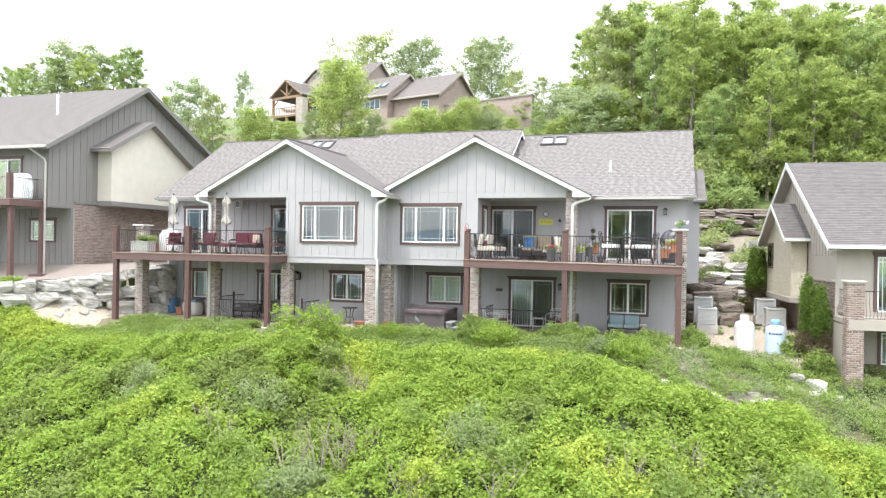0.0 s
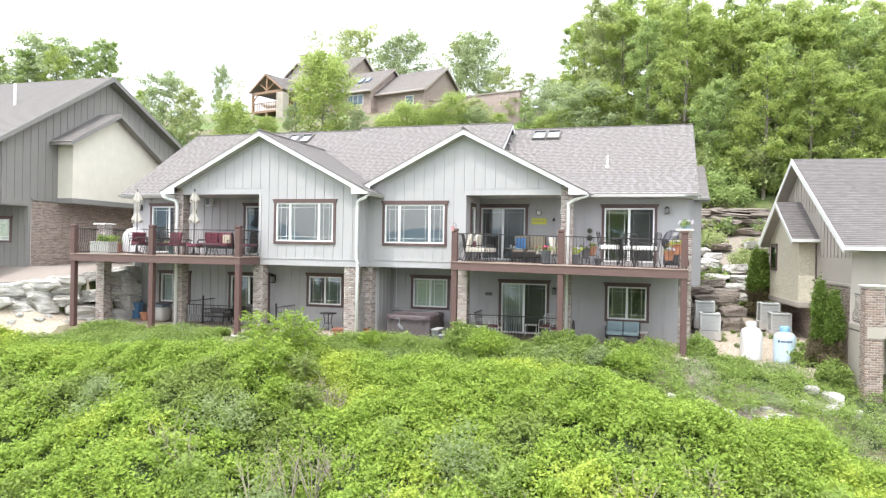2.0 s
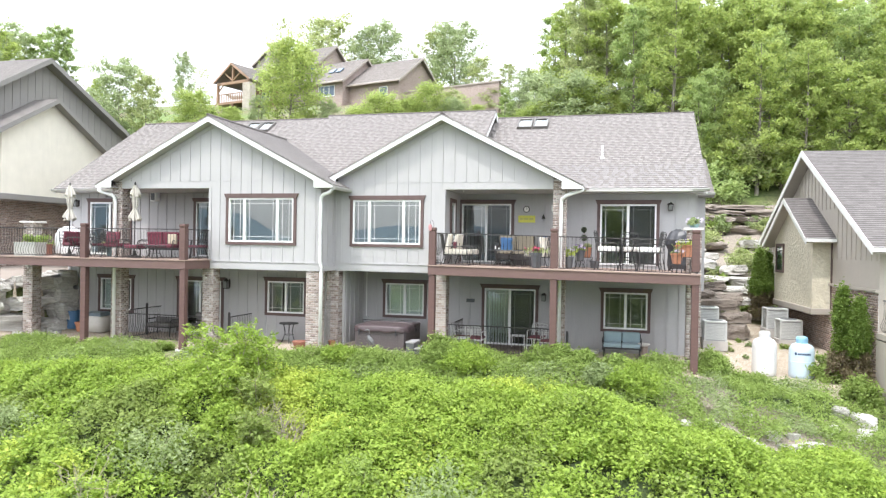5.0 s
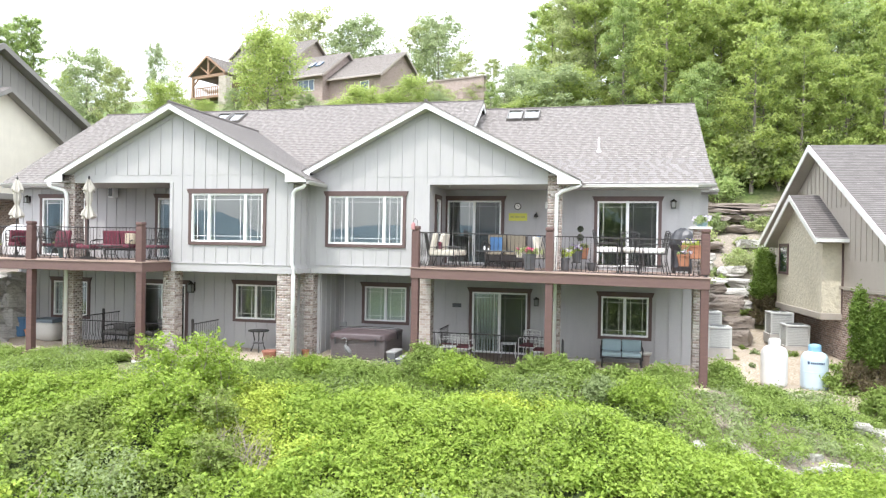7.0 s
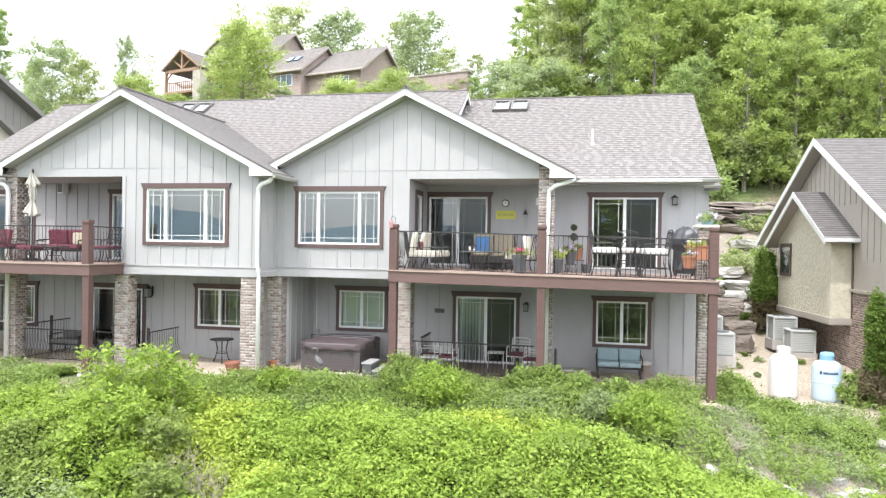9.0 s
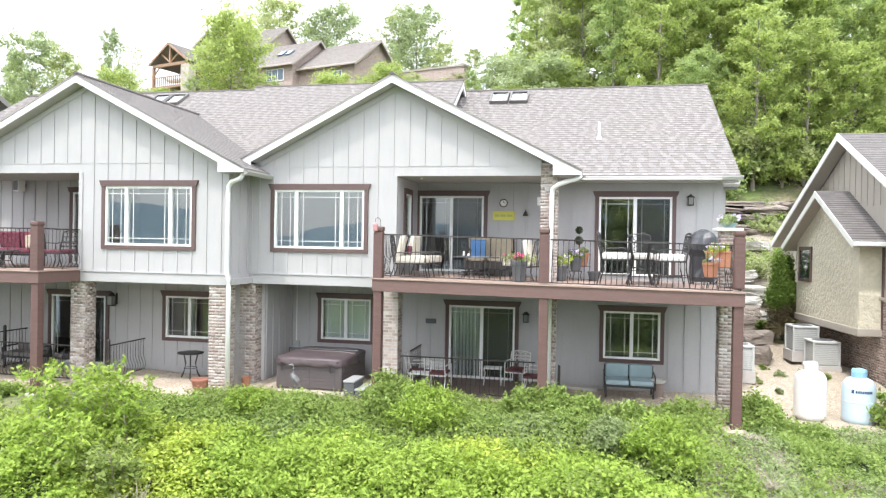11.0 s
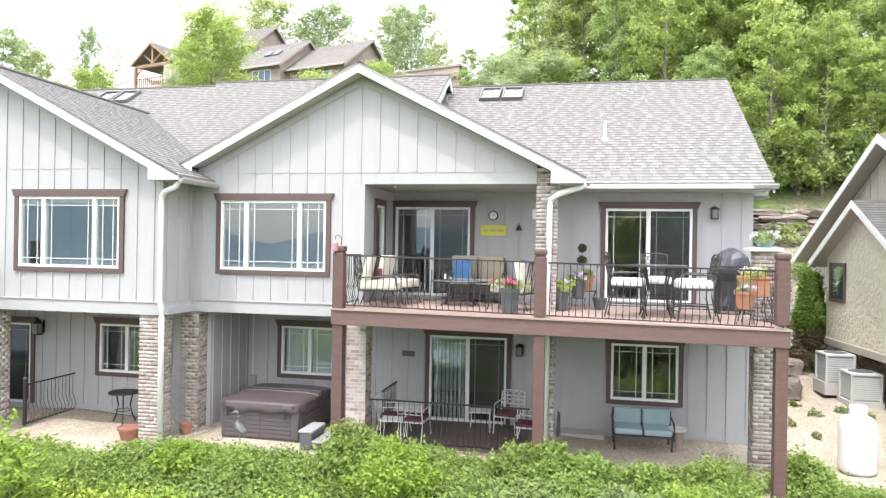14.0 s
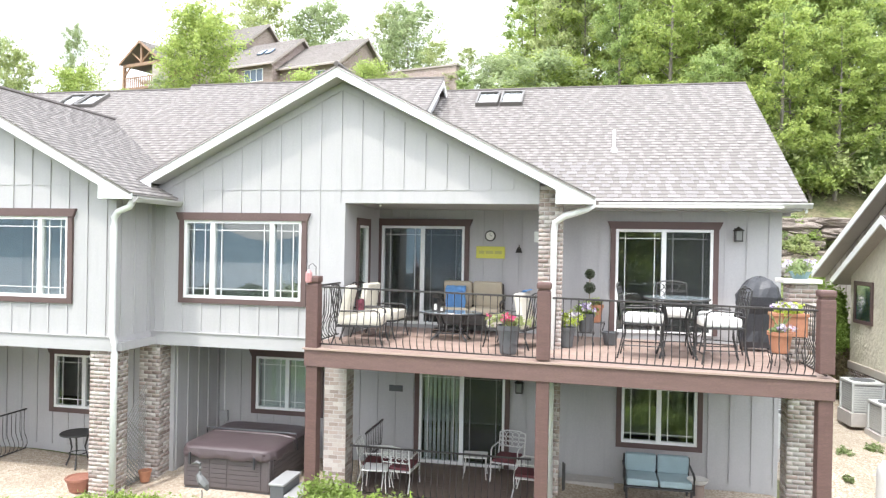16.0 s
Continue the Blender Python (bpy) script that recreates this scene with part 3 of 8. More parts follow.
wb.inputs["Base Color"].default_value, wb.inputs["Roughness"].default_value = (0.24, 0.31, 0.36, 1), 0.3
bump(wnt, wb, noise_tex(wnt, coords(wnt), 0.5, 4), 0.3, 0.3)
lake = fast_mesh("water", np.array([(-2500, -1040, -26.0), (2500, -1040, -26.0), (2500, -150, -26.0), (-2500, -150, -26.0)]), np.array([[0, 1, 2, 3]]), WATER)
tagged(lake, "grey-blue lake down in the valley", "lake", kind="structure")


# hazy hills on the far shore; the haze is put into their blue-grey colour
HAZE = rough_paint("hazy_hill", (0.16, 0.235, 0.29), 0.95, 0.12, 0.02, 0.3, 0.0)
hx, hy = np.linspace(-2500, 2500, 90), np.linspace(-1900, -1020, 14)
HX, HY = np.meshgrid(hx, hy)
HZ = -34 + smooth_step(-1020, -1500, HY) * (88 + 45 * np.sin(HX * 0.0037 + 1.0) + 26 * np.sin(HX * 0.0093) + 10 * np.sin(HX * 0.026 + HY * 0.01))
ii = (np.arange(13)[:, None] * 90 + np.arange(89)).ravel()
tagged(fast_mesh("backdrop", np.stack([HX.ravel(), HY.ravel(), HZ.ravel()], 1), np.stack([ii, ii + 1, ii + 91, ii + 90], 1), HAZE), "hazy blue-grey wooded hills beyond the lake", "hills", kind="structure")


# dark wooded spurs on the near shore
SPUR = rough_paint("wooded_spur", (0.05, 0.075, 0.045), 0.95, 0.35, 0.08, 0.6, 0.3)
hx, hy = np.linspace(-420, 260, 120), np.linspace(-330, -70, 50)
HX, HY = np.meshgrid(hx, hy)
bumps = 0.5 + 0.5 * np.sin(HX * 0.016 + 0.7) * np.cos(HY * 0.013 + 0.4)
HZ = -70 + 58 * bumps * smooth_step(-330, -250, HY) * (1 - smooth_step(-130, -70, HY)) + 2.5 * np.sin(HX * 0.31 + np.sin(HY * 0.2) * 2) * np.sin(HY * 0.37)
ii = (np.arange(49)[:, None] * 120 + np.arange(119)).ravel()
tagged(fast_mesh("backdrop", np.stack([HX.ravel(), HY.ravel(), HZ.ravel()], 1), np.stack([ii, ii + 1, ii + 121, ii + 120], 1), SPUR), "dark green wooded spurs below the bank", "hills", kind="structure")


def sheet(name, x0, x1, y0, y1, lift, mat, label, category, step=0.25, ragged=0.0, keep=None):
    """A thin layer that follows the land, with an uneven rim; keep: where it lies at all."""
    xs, ys = np.arange(x0, x1 + 0.01, step), np.arange(y0, y1 + 0.01, step)
    X, Y = np.meshgrid(xs, ys)
    rim = np.minimum(np.minimum(X - x0, x1 - X), np.minimum(Y - y0, y1 - Y))
    Z = land(X, Y) + lift - np.where(rim < step * 0.6, 0.12, 0) + ragged * np.sin(X * 5.1) * np.sin(Y * 4.3)
    n, k = len(xs), len(ys)
    q = (np.arange(k - 1)[:, None] * n + np.arange(n - 1)).ravel()
    if keep is not None:
        q = q[keep(X.ravel(), Y.ravel())[q]]
    return tagged(fast_mesh(name, np.stack([X.ravel(), Y.ravel(), Z.ravel()], 1), np.stack([q, q + 1, q + n + 1, q + n], 1), mat), label, category, kind="structure")


sheet("patio", -25.8, -13.7, -2.3, 1.3, 0.05, GRAVEL, "tan pea-gravel patio under the deck", "patio")
sheet("patio", -15.0, -1.6, -1.7, 2.3, 0.056, GRAVEL, "tan pea-gravel patio under the deck", "patio")
sheet("pavement", -1.7, 3.2, 0.4, 10.4, 0.04, SAND, "pale sandy gravel yard between two houses", "yard", ragged=0.02)
sheet("path", -3.4, 3.2, -5.0, -1.3, 0.02, DIRT, "stony bare soil on the bank", "soil", ragged=0.03)
sheet("path", -1.7, 4.5, 10.5, 22.5, 0.03, DIRT, "stony brown soil climbing between the houses", "slope", ragged=0.04)
sheet("pavement", -42.0, -26.2, -5.6, 8.0, 0.09, CONCRETE, "pinkish grey concrete terrace before a house", "terrace", keep=lambda x, y: x < wall_line(y) - 0.26)
sheet("pavement", -30.5, -25.85, -5.2, 0.2, 0.06, SAND, "bare pale sand patch below a stone wall", "sand", ragged=0.03, keep=lambda x, y: x > wall_line(y) + 0.05)


# ---- the duplex ----
F, B = 0.0, 2.21
PITCH = 0.516
house = thing("house", "grey board-and-batten duplex with brown window trim and shingle roofs", "house", (-13.9, 0, 0))
house.matrix_basis = Matrix()


def gable_top(u, peak, z):
    return z - PITCH * abs(u - peak)


def unit(d):
    """One dwelling of the duplex, from its own measures."""
    dy, peak, zp = d["dy"], d["peak"], d["zp"]
    f, b = F + dy, B + dy
    x0, x1 = d["wall"]
    g0, g1 = d["gable"]
    oh = 0.38
    p0, p1 = d["porch"]
    lower_edge = lambda u: gable_top(u, peak, zp) - 0.19
    solid0, solid1 = (x0, p0) if p0 - x0 > x1 - p1 else (p1, x1)
    # front wall below the eaves, with its window, and the gable over it
    wl, wr, wb0, wt = d["win"]
    bm = bmesh.new()
    wall_cells(bm, solid0, solid1, 2.62, 5.41, [(wl, wr, wb0, wt)], f, f + 0.15)
    prism(bm, [(g0, 5.41), (g1, 5.41), (g1, lower_edge(g1)), (peak, lower_edge(peak)), (g0, lower_edge(g0))], "y", f, f + 0.15)
    wall = part("wall", bm, SIDING, house, "light grey board-and-batten siding")
    battens(wall, solid0 + 0.12, solid1 - 0.1, 2.87, 5.64, [(wl - 0.11, wr + 0.11, wb0 - 0.1, wt + 0.15)], f, SIDING, grid=d["grid"])
    battens(wall, g0 + 0.1, g1 - 0.1, 5.67, lambda u: max(5.74, lower_edge(u) - 0.15), [], f, SIDING, grid=d["grid"])
    me = cube_mesh("trim_board", SIDING)
    piece("trim_board", me, wall, stretched(solid0 - 0.012, solid1 + 0.012, f - 0.03, f - 0.002, 2.62, 2.87), "plain grey skirt board")
    piece("drip_cap", cube_mesh("drip_cap", SIDING), wall, stretched(solid0 - 0.012, solid1 + 0.012, f - 0.055, f - 0.001, 2.872, 2.890), "thin drip cap over the skirt board")
    piece("trim_board", me, wall, stretched(g0, g1, f - 0.010, f - 0.001, 5.645, 5.665))
    for u in (solid0 + 0.05, solid1 - 0.05):
        piece("trim_board", me, wall, stretched(u - 0.055, u + 0.055, f - 0.026, f - 0.003, 2.87, 5.41))
    pane_window(house, wl, wr, wb0, wt, f, lights=(1.0, 2.05, 1.0), kind_label="wide three-light white vinyl window")
    # porch recess: side wall, ceiling, floor over the patio
    side = p0 if solid1 == p0 else p1
    s = 1 if solid1 == p0 else -1
    bm = bmesh.new()
    nw = (f + 0.75, f + 1.35, 3.55, 5.03)
    wall_cells(bm, f + 0.15, b, 2.9, 5.41, [nw], min(side, side - s * 0.14), max(side, side - s * 0.14), axis="x")
    part("wall", bm, SIDING, house, "grey siding inside the porch")
    fx = sorted((side - s * 0.05, side + s * 0.03))
    bm = turned_frame([nw[0], nw[0] + 0.05, nw[1] - 0.05, nw[1]], [nw[2], nw[2] + 0.05, nw[3] - 0.05, nw[3]], *fx)
    nwin = part("window", bm, WHITE, house, "narrow white window in the porch side wall")
    tx = sorted((side, side + s * 0.045))
    bm = turned_frame([nw[0] - 0.1, nw[0], nw[1], nw[1] + 0.1], [nw[2] - 0.1, nw[2], nw[3], nw[3] + 0.14], *tx)
    part("window_trim", bm, BROWN, nwin)
    gp = part("pane", bx(side - s * 0.02 - 0.004, side - s * 0.02 + 0.004, nw[0] + 0.05, nw[1] - 0.05, nw[2] + 0.05, nw[3] - 0.05), GLASS, nwin)
    gp.visible_shadow = False
    part("porch_ceiling", bx(min(p0, x0), max(p1, x1), f + 0.15, b, 5.42, 5.5), SIDING, house)
    part("floor_slab", bx(d["low"][0], d["low"][1], f + 0.02, b + 6, 2.63, 2.78), SIDING, house, "grey soffit under the upper floor")
    # back wall of the porch and of the deck, two storeys
    holes_up = [d["slide1"] + (2.98, 5.07), d["slide2"] + (2.98, 5.06)]
    holes_low = [d["slide3"] + (0.05, 2.05), d["lowwin"] + (0.78, 2.04), d["tubwin"] + (0.94, 2.12)]
    bw0, bw1 = d["bwall"]
    wall = part("wall", wall_cells(bmesh.new(), bw0, bw1, 2.62, 5.55, holes_up, b, b + 0.15), SIDING, house, "grey board-and-batten siding")
    grow = lambda hs: [(h[0] - 0.1, h[1] + 0.1, h[2] - 0.1, h[3] + 0.15) for h in hs]
    battens(wall, bw0 + 0.1, bw1 - 0.06, 2.95, 5.5, grow(holes_up), b, SIDING)
    lw0, lw1 = d["low"]
    wall = part("wall", wall_cells(bmesh.new(), lw0, lw1, -0.3, 2.62, holes_low, b, b + 0.15), SIDING, house, "grey board-and-batten siding")
    battens(wall, lw0 + 0.1, lw1 - 0.06, 0.12, 2.62, grow(holes_low), b, SIDING)
    for h in holes_up:
        pane_window(house, *h, b, name="sliding_door", lights=(1, 1), kind_label="white-framed sliding glass door")
    pane_window(house, *holes_low[0], b, name="sliding_door", lights=(1, 1), kind_label="white-framed sliding glass door")
    for h in holes_low[1:]:
        pane_window(house, *h, b, lights=(1, 1), kind_label="white two-light window")
    # rake boards with their returns, and soffits
    for sg, end in ((-1, d["gl"]), (1, d["gr"])):
        ze = gable_top(end, peak, zp)
        inner = end - sg * 0.66
        bm = prism(bmesh.new(), [(peak, zp), (peak, zp - 0.20), (inner, gable_top(inner, peak, zp) - 0.20), (inner, ze - 0.10), (end, ze - 0.10), (end, ze)], "y", f - oh, f - oh + 0.04)
        part("rake_board", bm, WHITE, house, "white rake board")
        bm = prism(bmesh.new(), [(peak, zp - 0.165), (inner, gable_top(inner, peak, zp) - 0.165), (inner, gable_top(inner, peak, zp) - 0.20), (peak, zp - 0.20)], "y", f - oh + 0.04, f)
        part("soffit", bm, SIDING, house)
        bm = prism(bmesh.new(), [(inner, ze - 0.06), (end - sg * 0.03, ze - 0.06), (end - sg * 0.03, ze - 0.10), (inner, ze - 0.10)], "y", f - oh + 0.04, f + 0.4)
        part("soffit", bm, SIDING, house)
        wx = g0 if sg < 0 else g1
        bm = prism(bmesh.new(), [(peak, lower_edge(peak) - 0.05), (peak, lower_edge(peak) - 0.17), (wx, lower_edge(wx) - 0.17), (wx, lower_edge(wx) - 0.05)], "y", f - 0.022, f - 0.001)
        part("frieze_board", bm, SIDING, house, "grey frieze board under the rake")
        a, r = (end, ze), (peak, zp)
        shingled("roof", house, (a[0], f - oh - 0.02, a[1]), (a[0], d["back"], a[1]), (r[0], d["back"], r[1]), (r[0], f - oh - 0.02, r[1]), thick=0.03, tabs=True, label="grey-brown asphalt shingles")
    part("ridge_cap", tube(bmesh.new(), [(peak, f - oh - 0.03, zp + 0.025), (peak, d["back"], zp + 0.025)], 0.05, 6), RIDGE, house, "dark ridge shingles")


unit(dict(dy=0.0, grid=-10.01, peak=-9.98, zp=7.865, gl=-14.35, gr=-5.38, wall=(-13.9, -5.93), gable=(-13.9, -6.335), porch=(-9.9, -6.33), win=(-13.17, -10.74, 3.56, 5.06),
          slide1=(-9.84, -8.03), slide2=(-4.94, -3.08), slide3=(-8.95, -7.12), lowwin=(-4.77, -3.32), tubwin=(-12.71, -11.22), bwall=(-9.9, -1.83), low=(-13.6, -1.83), back=5.0))
unit(dict(dy=-1.07, grid=-17.69, peak=-17.96, zp=7.865, gl=-22.50, gr=-13.33, wall=(-22.1, -13.88), gable=(-21.665, -13.88), porch=(-21.66, -18.1), win=(-17.32, -14.87, 3.56, 5.06),
          slide1=(-20.1, -18.3), slide2=(-24.95, -23.1), slide3=(-20.78, -18.95), lowwin=(-24.4, -22.95), tubwin=(-17.0, -15.5), bwall=(-26.0, -18.1), low=(-26.0, -13.75), back=4.6))

# blinds behind some of the lower windows
BLIND = rough_paint("blind_slat", (0.72, 0.75, 0.74), 0.6, 0.04)
for x0, x1, z0, z1, y in ((-12.62, -11.98, 1.0, 2.07, B + 0.075), (-11.95, -11.3, 1.0, 2.07, B + 0.075), (-24.3, -23.7, 0.85, 1.98, B - 1.07 + 0.075)):
    me = cube_mesh("slat", BLIND)
    head = part("blind", bx(x0, x1, y, y + 0.03, z1 - 0.04, z1), BLIND, house, "pale horizontal slatted blind")
    for k in range(int((z1 - z0) / 0.04)):
        piece("slat", me, head, Matrix.Translation(((x0 + x1) / 2, y + 0.015, z1 - 0.06 - k * 0.04)) @ pose(0, 0, 0, 66) @ Matrix.Diagonal((x1 - x0, 0.042, 0.002, 1)))
me = cube_mesh("vane", BLIND)
head = part("blind", bx(-8.9, -8.05, B + 0.075, B + 0.11, 1.95, 1.99), BLIND, house, "vertical vane blind behind the sliding door")
for k in range(9):
    piece("vane", me, head, Matrix.Translation((-8.82 + k * 0.095, B + 0.095, 1.02)) @ pose(0, 0, 0, 0, 0, 55) @ Matrix.Diagonal((0.085, 0.002, 1.85, 1)))

# rooms behind the wide windows: inner walls added to close off the dark view through
part("room_wall", bx(-18.0, -14.05, 1.2, 1.25, 2.9, 5.4), ROOM, house, "dim plastered inner wall")
part("room_wall", bx(-17.95, -17.9, -0.85, 1.15, 2.95, 5.38), ROOM, house)
part("room_wall", bx(-10.1, -10.05, 0.2, 2.25, 2.95, 5.38), ROOM, house)
part("room_wall", bx(-13.8, -10.0, 2.3, 2.35, 2.9, 5.4), ROOM, house, "dim plastered inner wall")

# side and party walls, back
side_wall = part("wall", bx(-14.03, -13.88, F - 1.07 + 0.15, F, 2.62, 5.40), SIDING, house, "grey siding on the side of the gable")
battens(side_wall, F - 1.0, F - 0.05, 2.9, 5.38, [], -13.88, SIDING, axis="x", out=1)
side_wall = part("wall", bx(-13.75, -13.6, 0.4, B, -0.3, 2.62), SIDING, house, "grey siding beside the hot tub")
battens(side_wall, 0.5, B - 0.1, -0.1, 2.62, [], -13.6, SIDING, axis="x", out=1)
part("trim_board", bx(-13.885, -13.855, -1.10, -0.03, 2.62, 2.87), SIDING, house)
part("wall", prism(bmesh.new(), [(B + 0.15, -0.4), (12.2, -0.4), (12.2, 5.5), (7.22, 8.75), (B + 0.15, 5.5)], "x", -1.98, -1.83), SIDING, house, "grey siding on the gable end")
part("wall", prism(bmesh.new(), [(B - 0.92, -0.4), (11.1, -0.4), (11.1, 5.5), (6.15, 8.75), (B - 0.92, 5.5)], "x", -26.0, -25.85), SIDING, house, "grey siding on the gable end")
part("wall", bx(-26, -1.83, 12.2, 12.35, 0, 5.5), SIDING, house)
part("wall", prism(bmesh.new(), [(1.5, 5.5), (12.0, 5.5), (6.4, 9.05)], "x", -9.75, -9.6), SIDING, house)
part("partition", bx(-25.85, -1.98, 5.9, 6.0, 0, 5.5), ROOM, house, "dim plastered inner wall")
part("ceiling", bx(-25.8, -2.0, 1.4, 12.1, 5.44, 5.49), ROOM, house)

# main roofs
def main_roof(x0, x1, ye, ze, yr, zr, yb):
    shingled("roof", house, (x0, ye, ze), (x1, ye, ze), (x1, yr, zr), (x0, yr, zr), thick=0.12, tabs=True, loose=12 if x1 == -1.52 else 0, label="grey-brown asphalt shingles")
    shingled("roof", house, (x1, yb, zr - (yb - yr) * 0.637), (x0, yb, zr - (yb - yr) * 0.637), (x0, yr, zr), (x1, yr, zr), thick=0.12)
    part("ridge_cap", tube(bmesh.new(), [(x0, yr, zr + 0.005), (x1, yr, zr + 0.005)], 0.045, 6), RIDGE, house, "dark ridge shingles")
    for x in ((x1 + 0.02,) if x0 == -17.0 else (x0 - 0.02, ) if x1 == -16.9 else (x1 + 0.02,)):
        x -= 0.035 if x == x1 + 0.02 else -0.035
        bm = prism(bmesh.new(), [(ye, ze - 0.06), (yr, zr - 0.06), (yb, zr - (yb - yr) * 0.637 - 0.06), (yb, zr - (yb - yr) * 0.637 - 0.22), (yr, zr - 0.22), (ye, ze - 0.2)], "x", x - 0.02, x + 0.02)
        part("rake_board", bm, WHITE, house, "white rake board")


main_roof(-9.6, -1.52, 1.72, 5.58, 7.22, 9.06, 12.7)
main_roof(-17.0, -9.42, 0.66, 5.585, 6.40, 9.24, 12.2)
main_roof(-26.3, -16.9, 0.65, 5.58, 6.15, 9.08, 11.6)
part("soffit", bx(-5.9, -1.6, 1.70, 2.21, 5.42, 5.46), SIDING, house)
part("soffit", bx(-26.2, -22.0, 0.6, 1.14, 5.42, 5.46), SIDING, house)


def gutter(a, b, axis="x"):
    """Box gutter with a rolled lip."""
    bm = bmesh.new()
    prof = [(0, 0), (0.005, -0.10), (-0.07, -0.10), (-0.115, -0.03), (-0.115, 0.0), (-0.10, 0.0), (-0.10, -0.028), (-0.065, -0.088), (-0.01, -0.088), (-0.012, 0.0)]
    if axis == "x":
        prism(bm, [(a[1] + u, a[2] + v) for u, v in prof], "x", a[0], b[0])
    else:
        prism(bm, [(a[0] - u, a[2] + v) for u, v in prof], "y", a[1], b[1])
    return part("gutter", bm, GUTTER_SHADED, house, "off-white metal gutter, greyed for eave shadow")


gutter((-5.3, 1.70, 5.56), (-1.46, 1.70, 5.56))
gutter((-26.34, 0.63, 5.56), (-22.4, 0.63, 5.56))
gutter((-13.33, -1.42, 5.42), (-13.33, 0.15, 5.42), "y")
for pts in ([(-5.42, 0.1, 5.40), (-5.5, -0.1, 5.33), (-5.9, -0.2, 5.19), (-6.05, -0.09, 5.09), (-6.07, -0.08, 4.9), (-6.07, -0.08, -0.1)],
            [(-13.40, -1.30, 5.34), (-13.46, -1.30, 5.24), (-13.74, -1.22, 5.16), (-13.84, -1.20, 5.05), (-13.84, -1.20, 4.9), (-13.84, -1.20, 2.95), (-13.79, -1.20, 2.80), (-13.79, -1.20, 2.6), (-13.79, -1.20, -0.1)],
            [(-22.62, -1.05, 5.42), (-22.58, -1.18, 5.36), (-22.45, -1.22, 5.28), (-21.98, -1.20, 5.17), (-21.90, -1.18, 5.08), (-21.88, -1.15, 4.9), (-21.88, -1.15, -0.1)]):
    part("downspout", tube(bmesh.new(), pts, 0.060, 8), GUTTER, house, "white metal downspout", True)

# rear wing that shows past the gable end
bm = wall_cells(bmesh.new(), -1.83, -1.22, 2.0, 5.6, [], 5.3, 5.45)
box(bm, -1.37, -1.22, 5.45, 11.5, 2.0, 5.6)
part("wall", bm, SIDING, house, "grey siding of the rear wing")
shingled("roof", house, (-1.5, 4.9, 5.66), (-0.95, 4.9, 5.66), (-0.95, 8.4, 7.35), (-1.5, 8.4, 7.35), thick=0.2)
gutter((-1.6, 4.9, 5.66), (-0.93, 4.9, 5.66))

# skylights and roof vents
def on_roof(x, y, left=False):
    return (x, y - (1.07 if left else 0), 5.58 + 0.637 * (y - 1.72))


ROOF_TILT = math.degrees(math.atan(0.637))
for cx, left in ((-8.2, 0), (-7.55, 0), (-20.2, 1), (-19.55, 1)):
    px, py, pz = on_roof(cx, 6.5, left)
    bm = bmesh.new()
    for q in ((-0.3, 0.3, -0.44, -0.38), (-0.3, 0.3, 0.38, 0.44), (-0.3, -0.25, -0.38, 0.38), (0.25, 0.3, -0.38, 0.38)):
        box(bm, *q, -0.03, 0.11, 0.008)
    sl = part("skylight", bm, rough_paint("skylight_frame", (0.12, 0.11, 0.10), 0.4) if "skylight_frame" not in bpy.data.materials else bpy.data.materials["skylight_frame"], house, "bronze-framed roof window")
    sl.matrix_basis = pose(px, py, pz, ROOF_TILT)
    part("pane", bx(-0.25, 0.25, -0.38, 0.38, 0.06, 0.075), GLASS, sl)
    part("skylight_shaft", bx(-0.25, 0.25, -0.38, 0.38, -0.02, 0.0), ROOM, sl)
for vx, vy, left in ((-4.96, 3.72, 0), (-23.2, 2.6, 1)):
    v = on_roof(vx, vy, left)
    bm = rod(bmesh.new(), (v[0], v[1], v[2] - 0.05), (v[0], v[1], v[2] + 0.46), 0.032, seg=12)
    rod(bm, (v[0], v[1], v[2] - 0.06), (v[0], v[1], v[2] + 0.07), 0.10, 0.04, 12)
    part("vent_pipe", bm, WHITE, house, "white plastic vent pipe on the shingles")


# ---- brick columns ----
brick_rng = random.Random(4)


def brick_column(x0, x1, y0, y1, z0, z1, pieces=False):
    col = part("brick_column", bx(x0 + 0.012, x1 - 0.012, y0 + 0.012, y1 - 0.012, z0, z1), MORTAR, house, "tan and brown brick column")
    cells = []
    for face in (brick_face(x0, x1, z0 + 0.02, z1, y0 + 0.012, "y", -1, brick_rng), brick_face(y0 + 0.014, y1 - 0.014, z0 + 0.02, z1, x1 - 0.012, "x", 1, brick_rng),
                 brick_face(y0 + 0.014, y1 - 0.014, z0 + 0.02, z1, x0 + 0.012, "x", -1, brick_rng)):
        cells += list(face)
    if pieces:
        me = cube_mesh("brick", BRICK)
        for c in cells:
            piece("brick", me, col, stretched(*c))
    else:
        tagged(fast_boxes("bricks", cells, BRICK, col), kind="stuff")


COLUMNS = [(-10.25, -9.82, F, 0.45, -0.2, 2.62, True), (-14.12, -13.68, F, 0.44, -0.2, 2.62, False), (-14.39, -13.90, F - 1.07, -0.62, -0.2, 2.62, False),
           (-18.33, -17.9, F - 1.07, -0.62, -0.2, 2.62, False), (-6.34, -5.92, F, 0.44, -0.2, 5.72, False), (-22.08, -21.66, F - 1.07, -0.62, -0.2, 5.72, False),
           (-2.25, -1.83, F, 0.44, -0.6, 4.14, False), (-26.0, -25.56, F - 1.07, -0.62, -0.2, 4.14, False)]


STONE_PALE = rough_paint("pale_concrete", (0.58, 0.57, 0.55), 0.9, 0.08, 4, 50, 0.4)


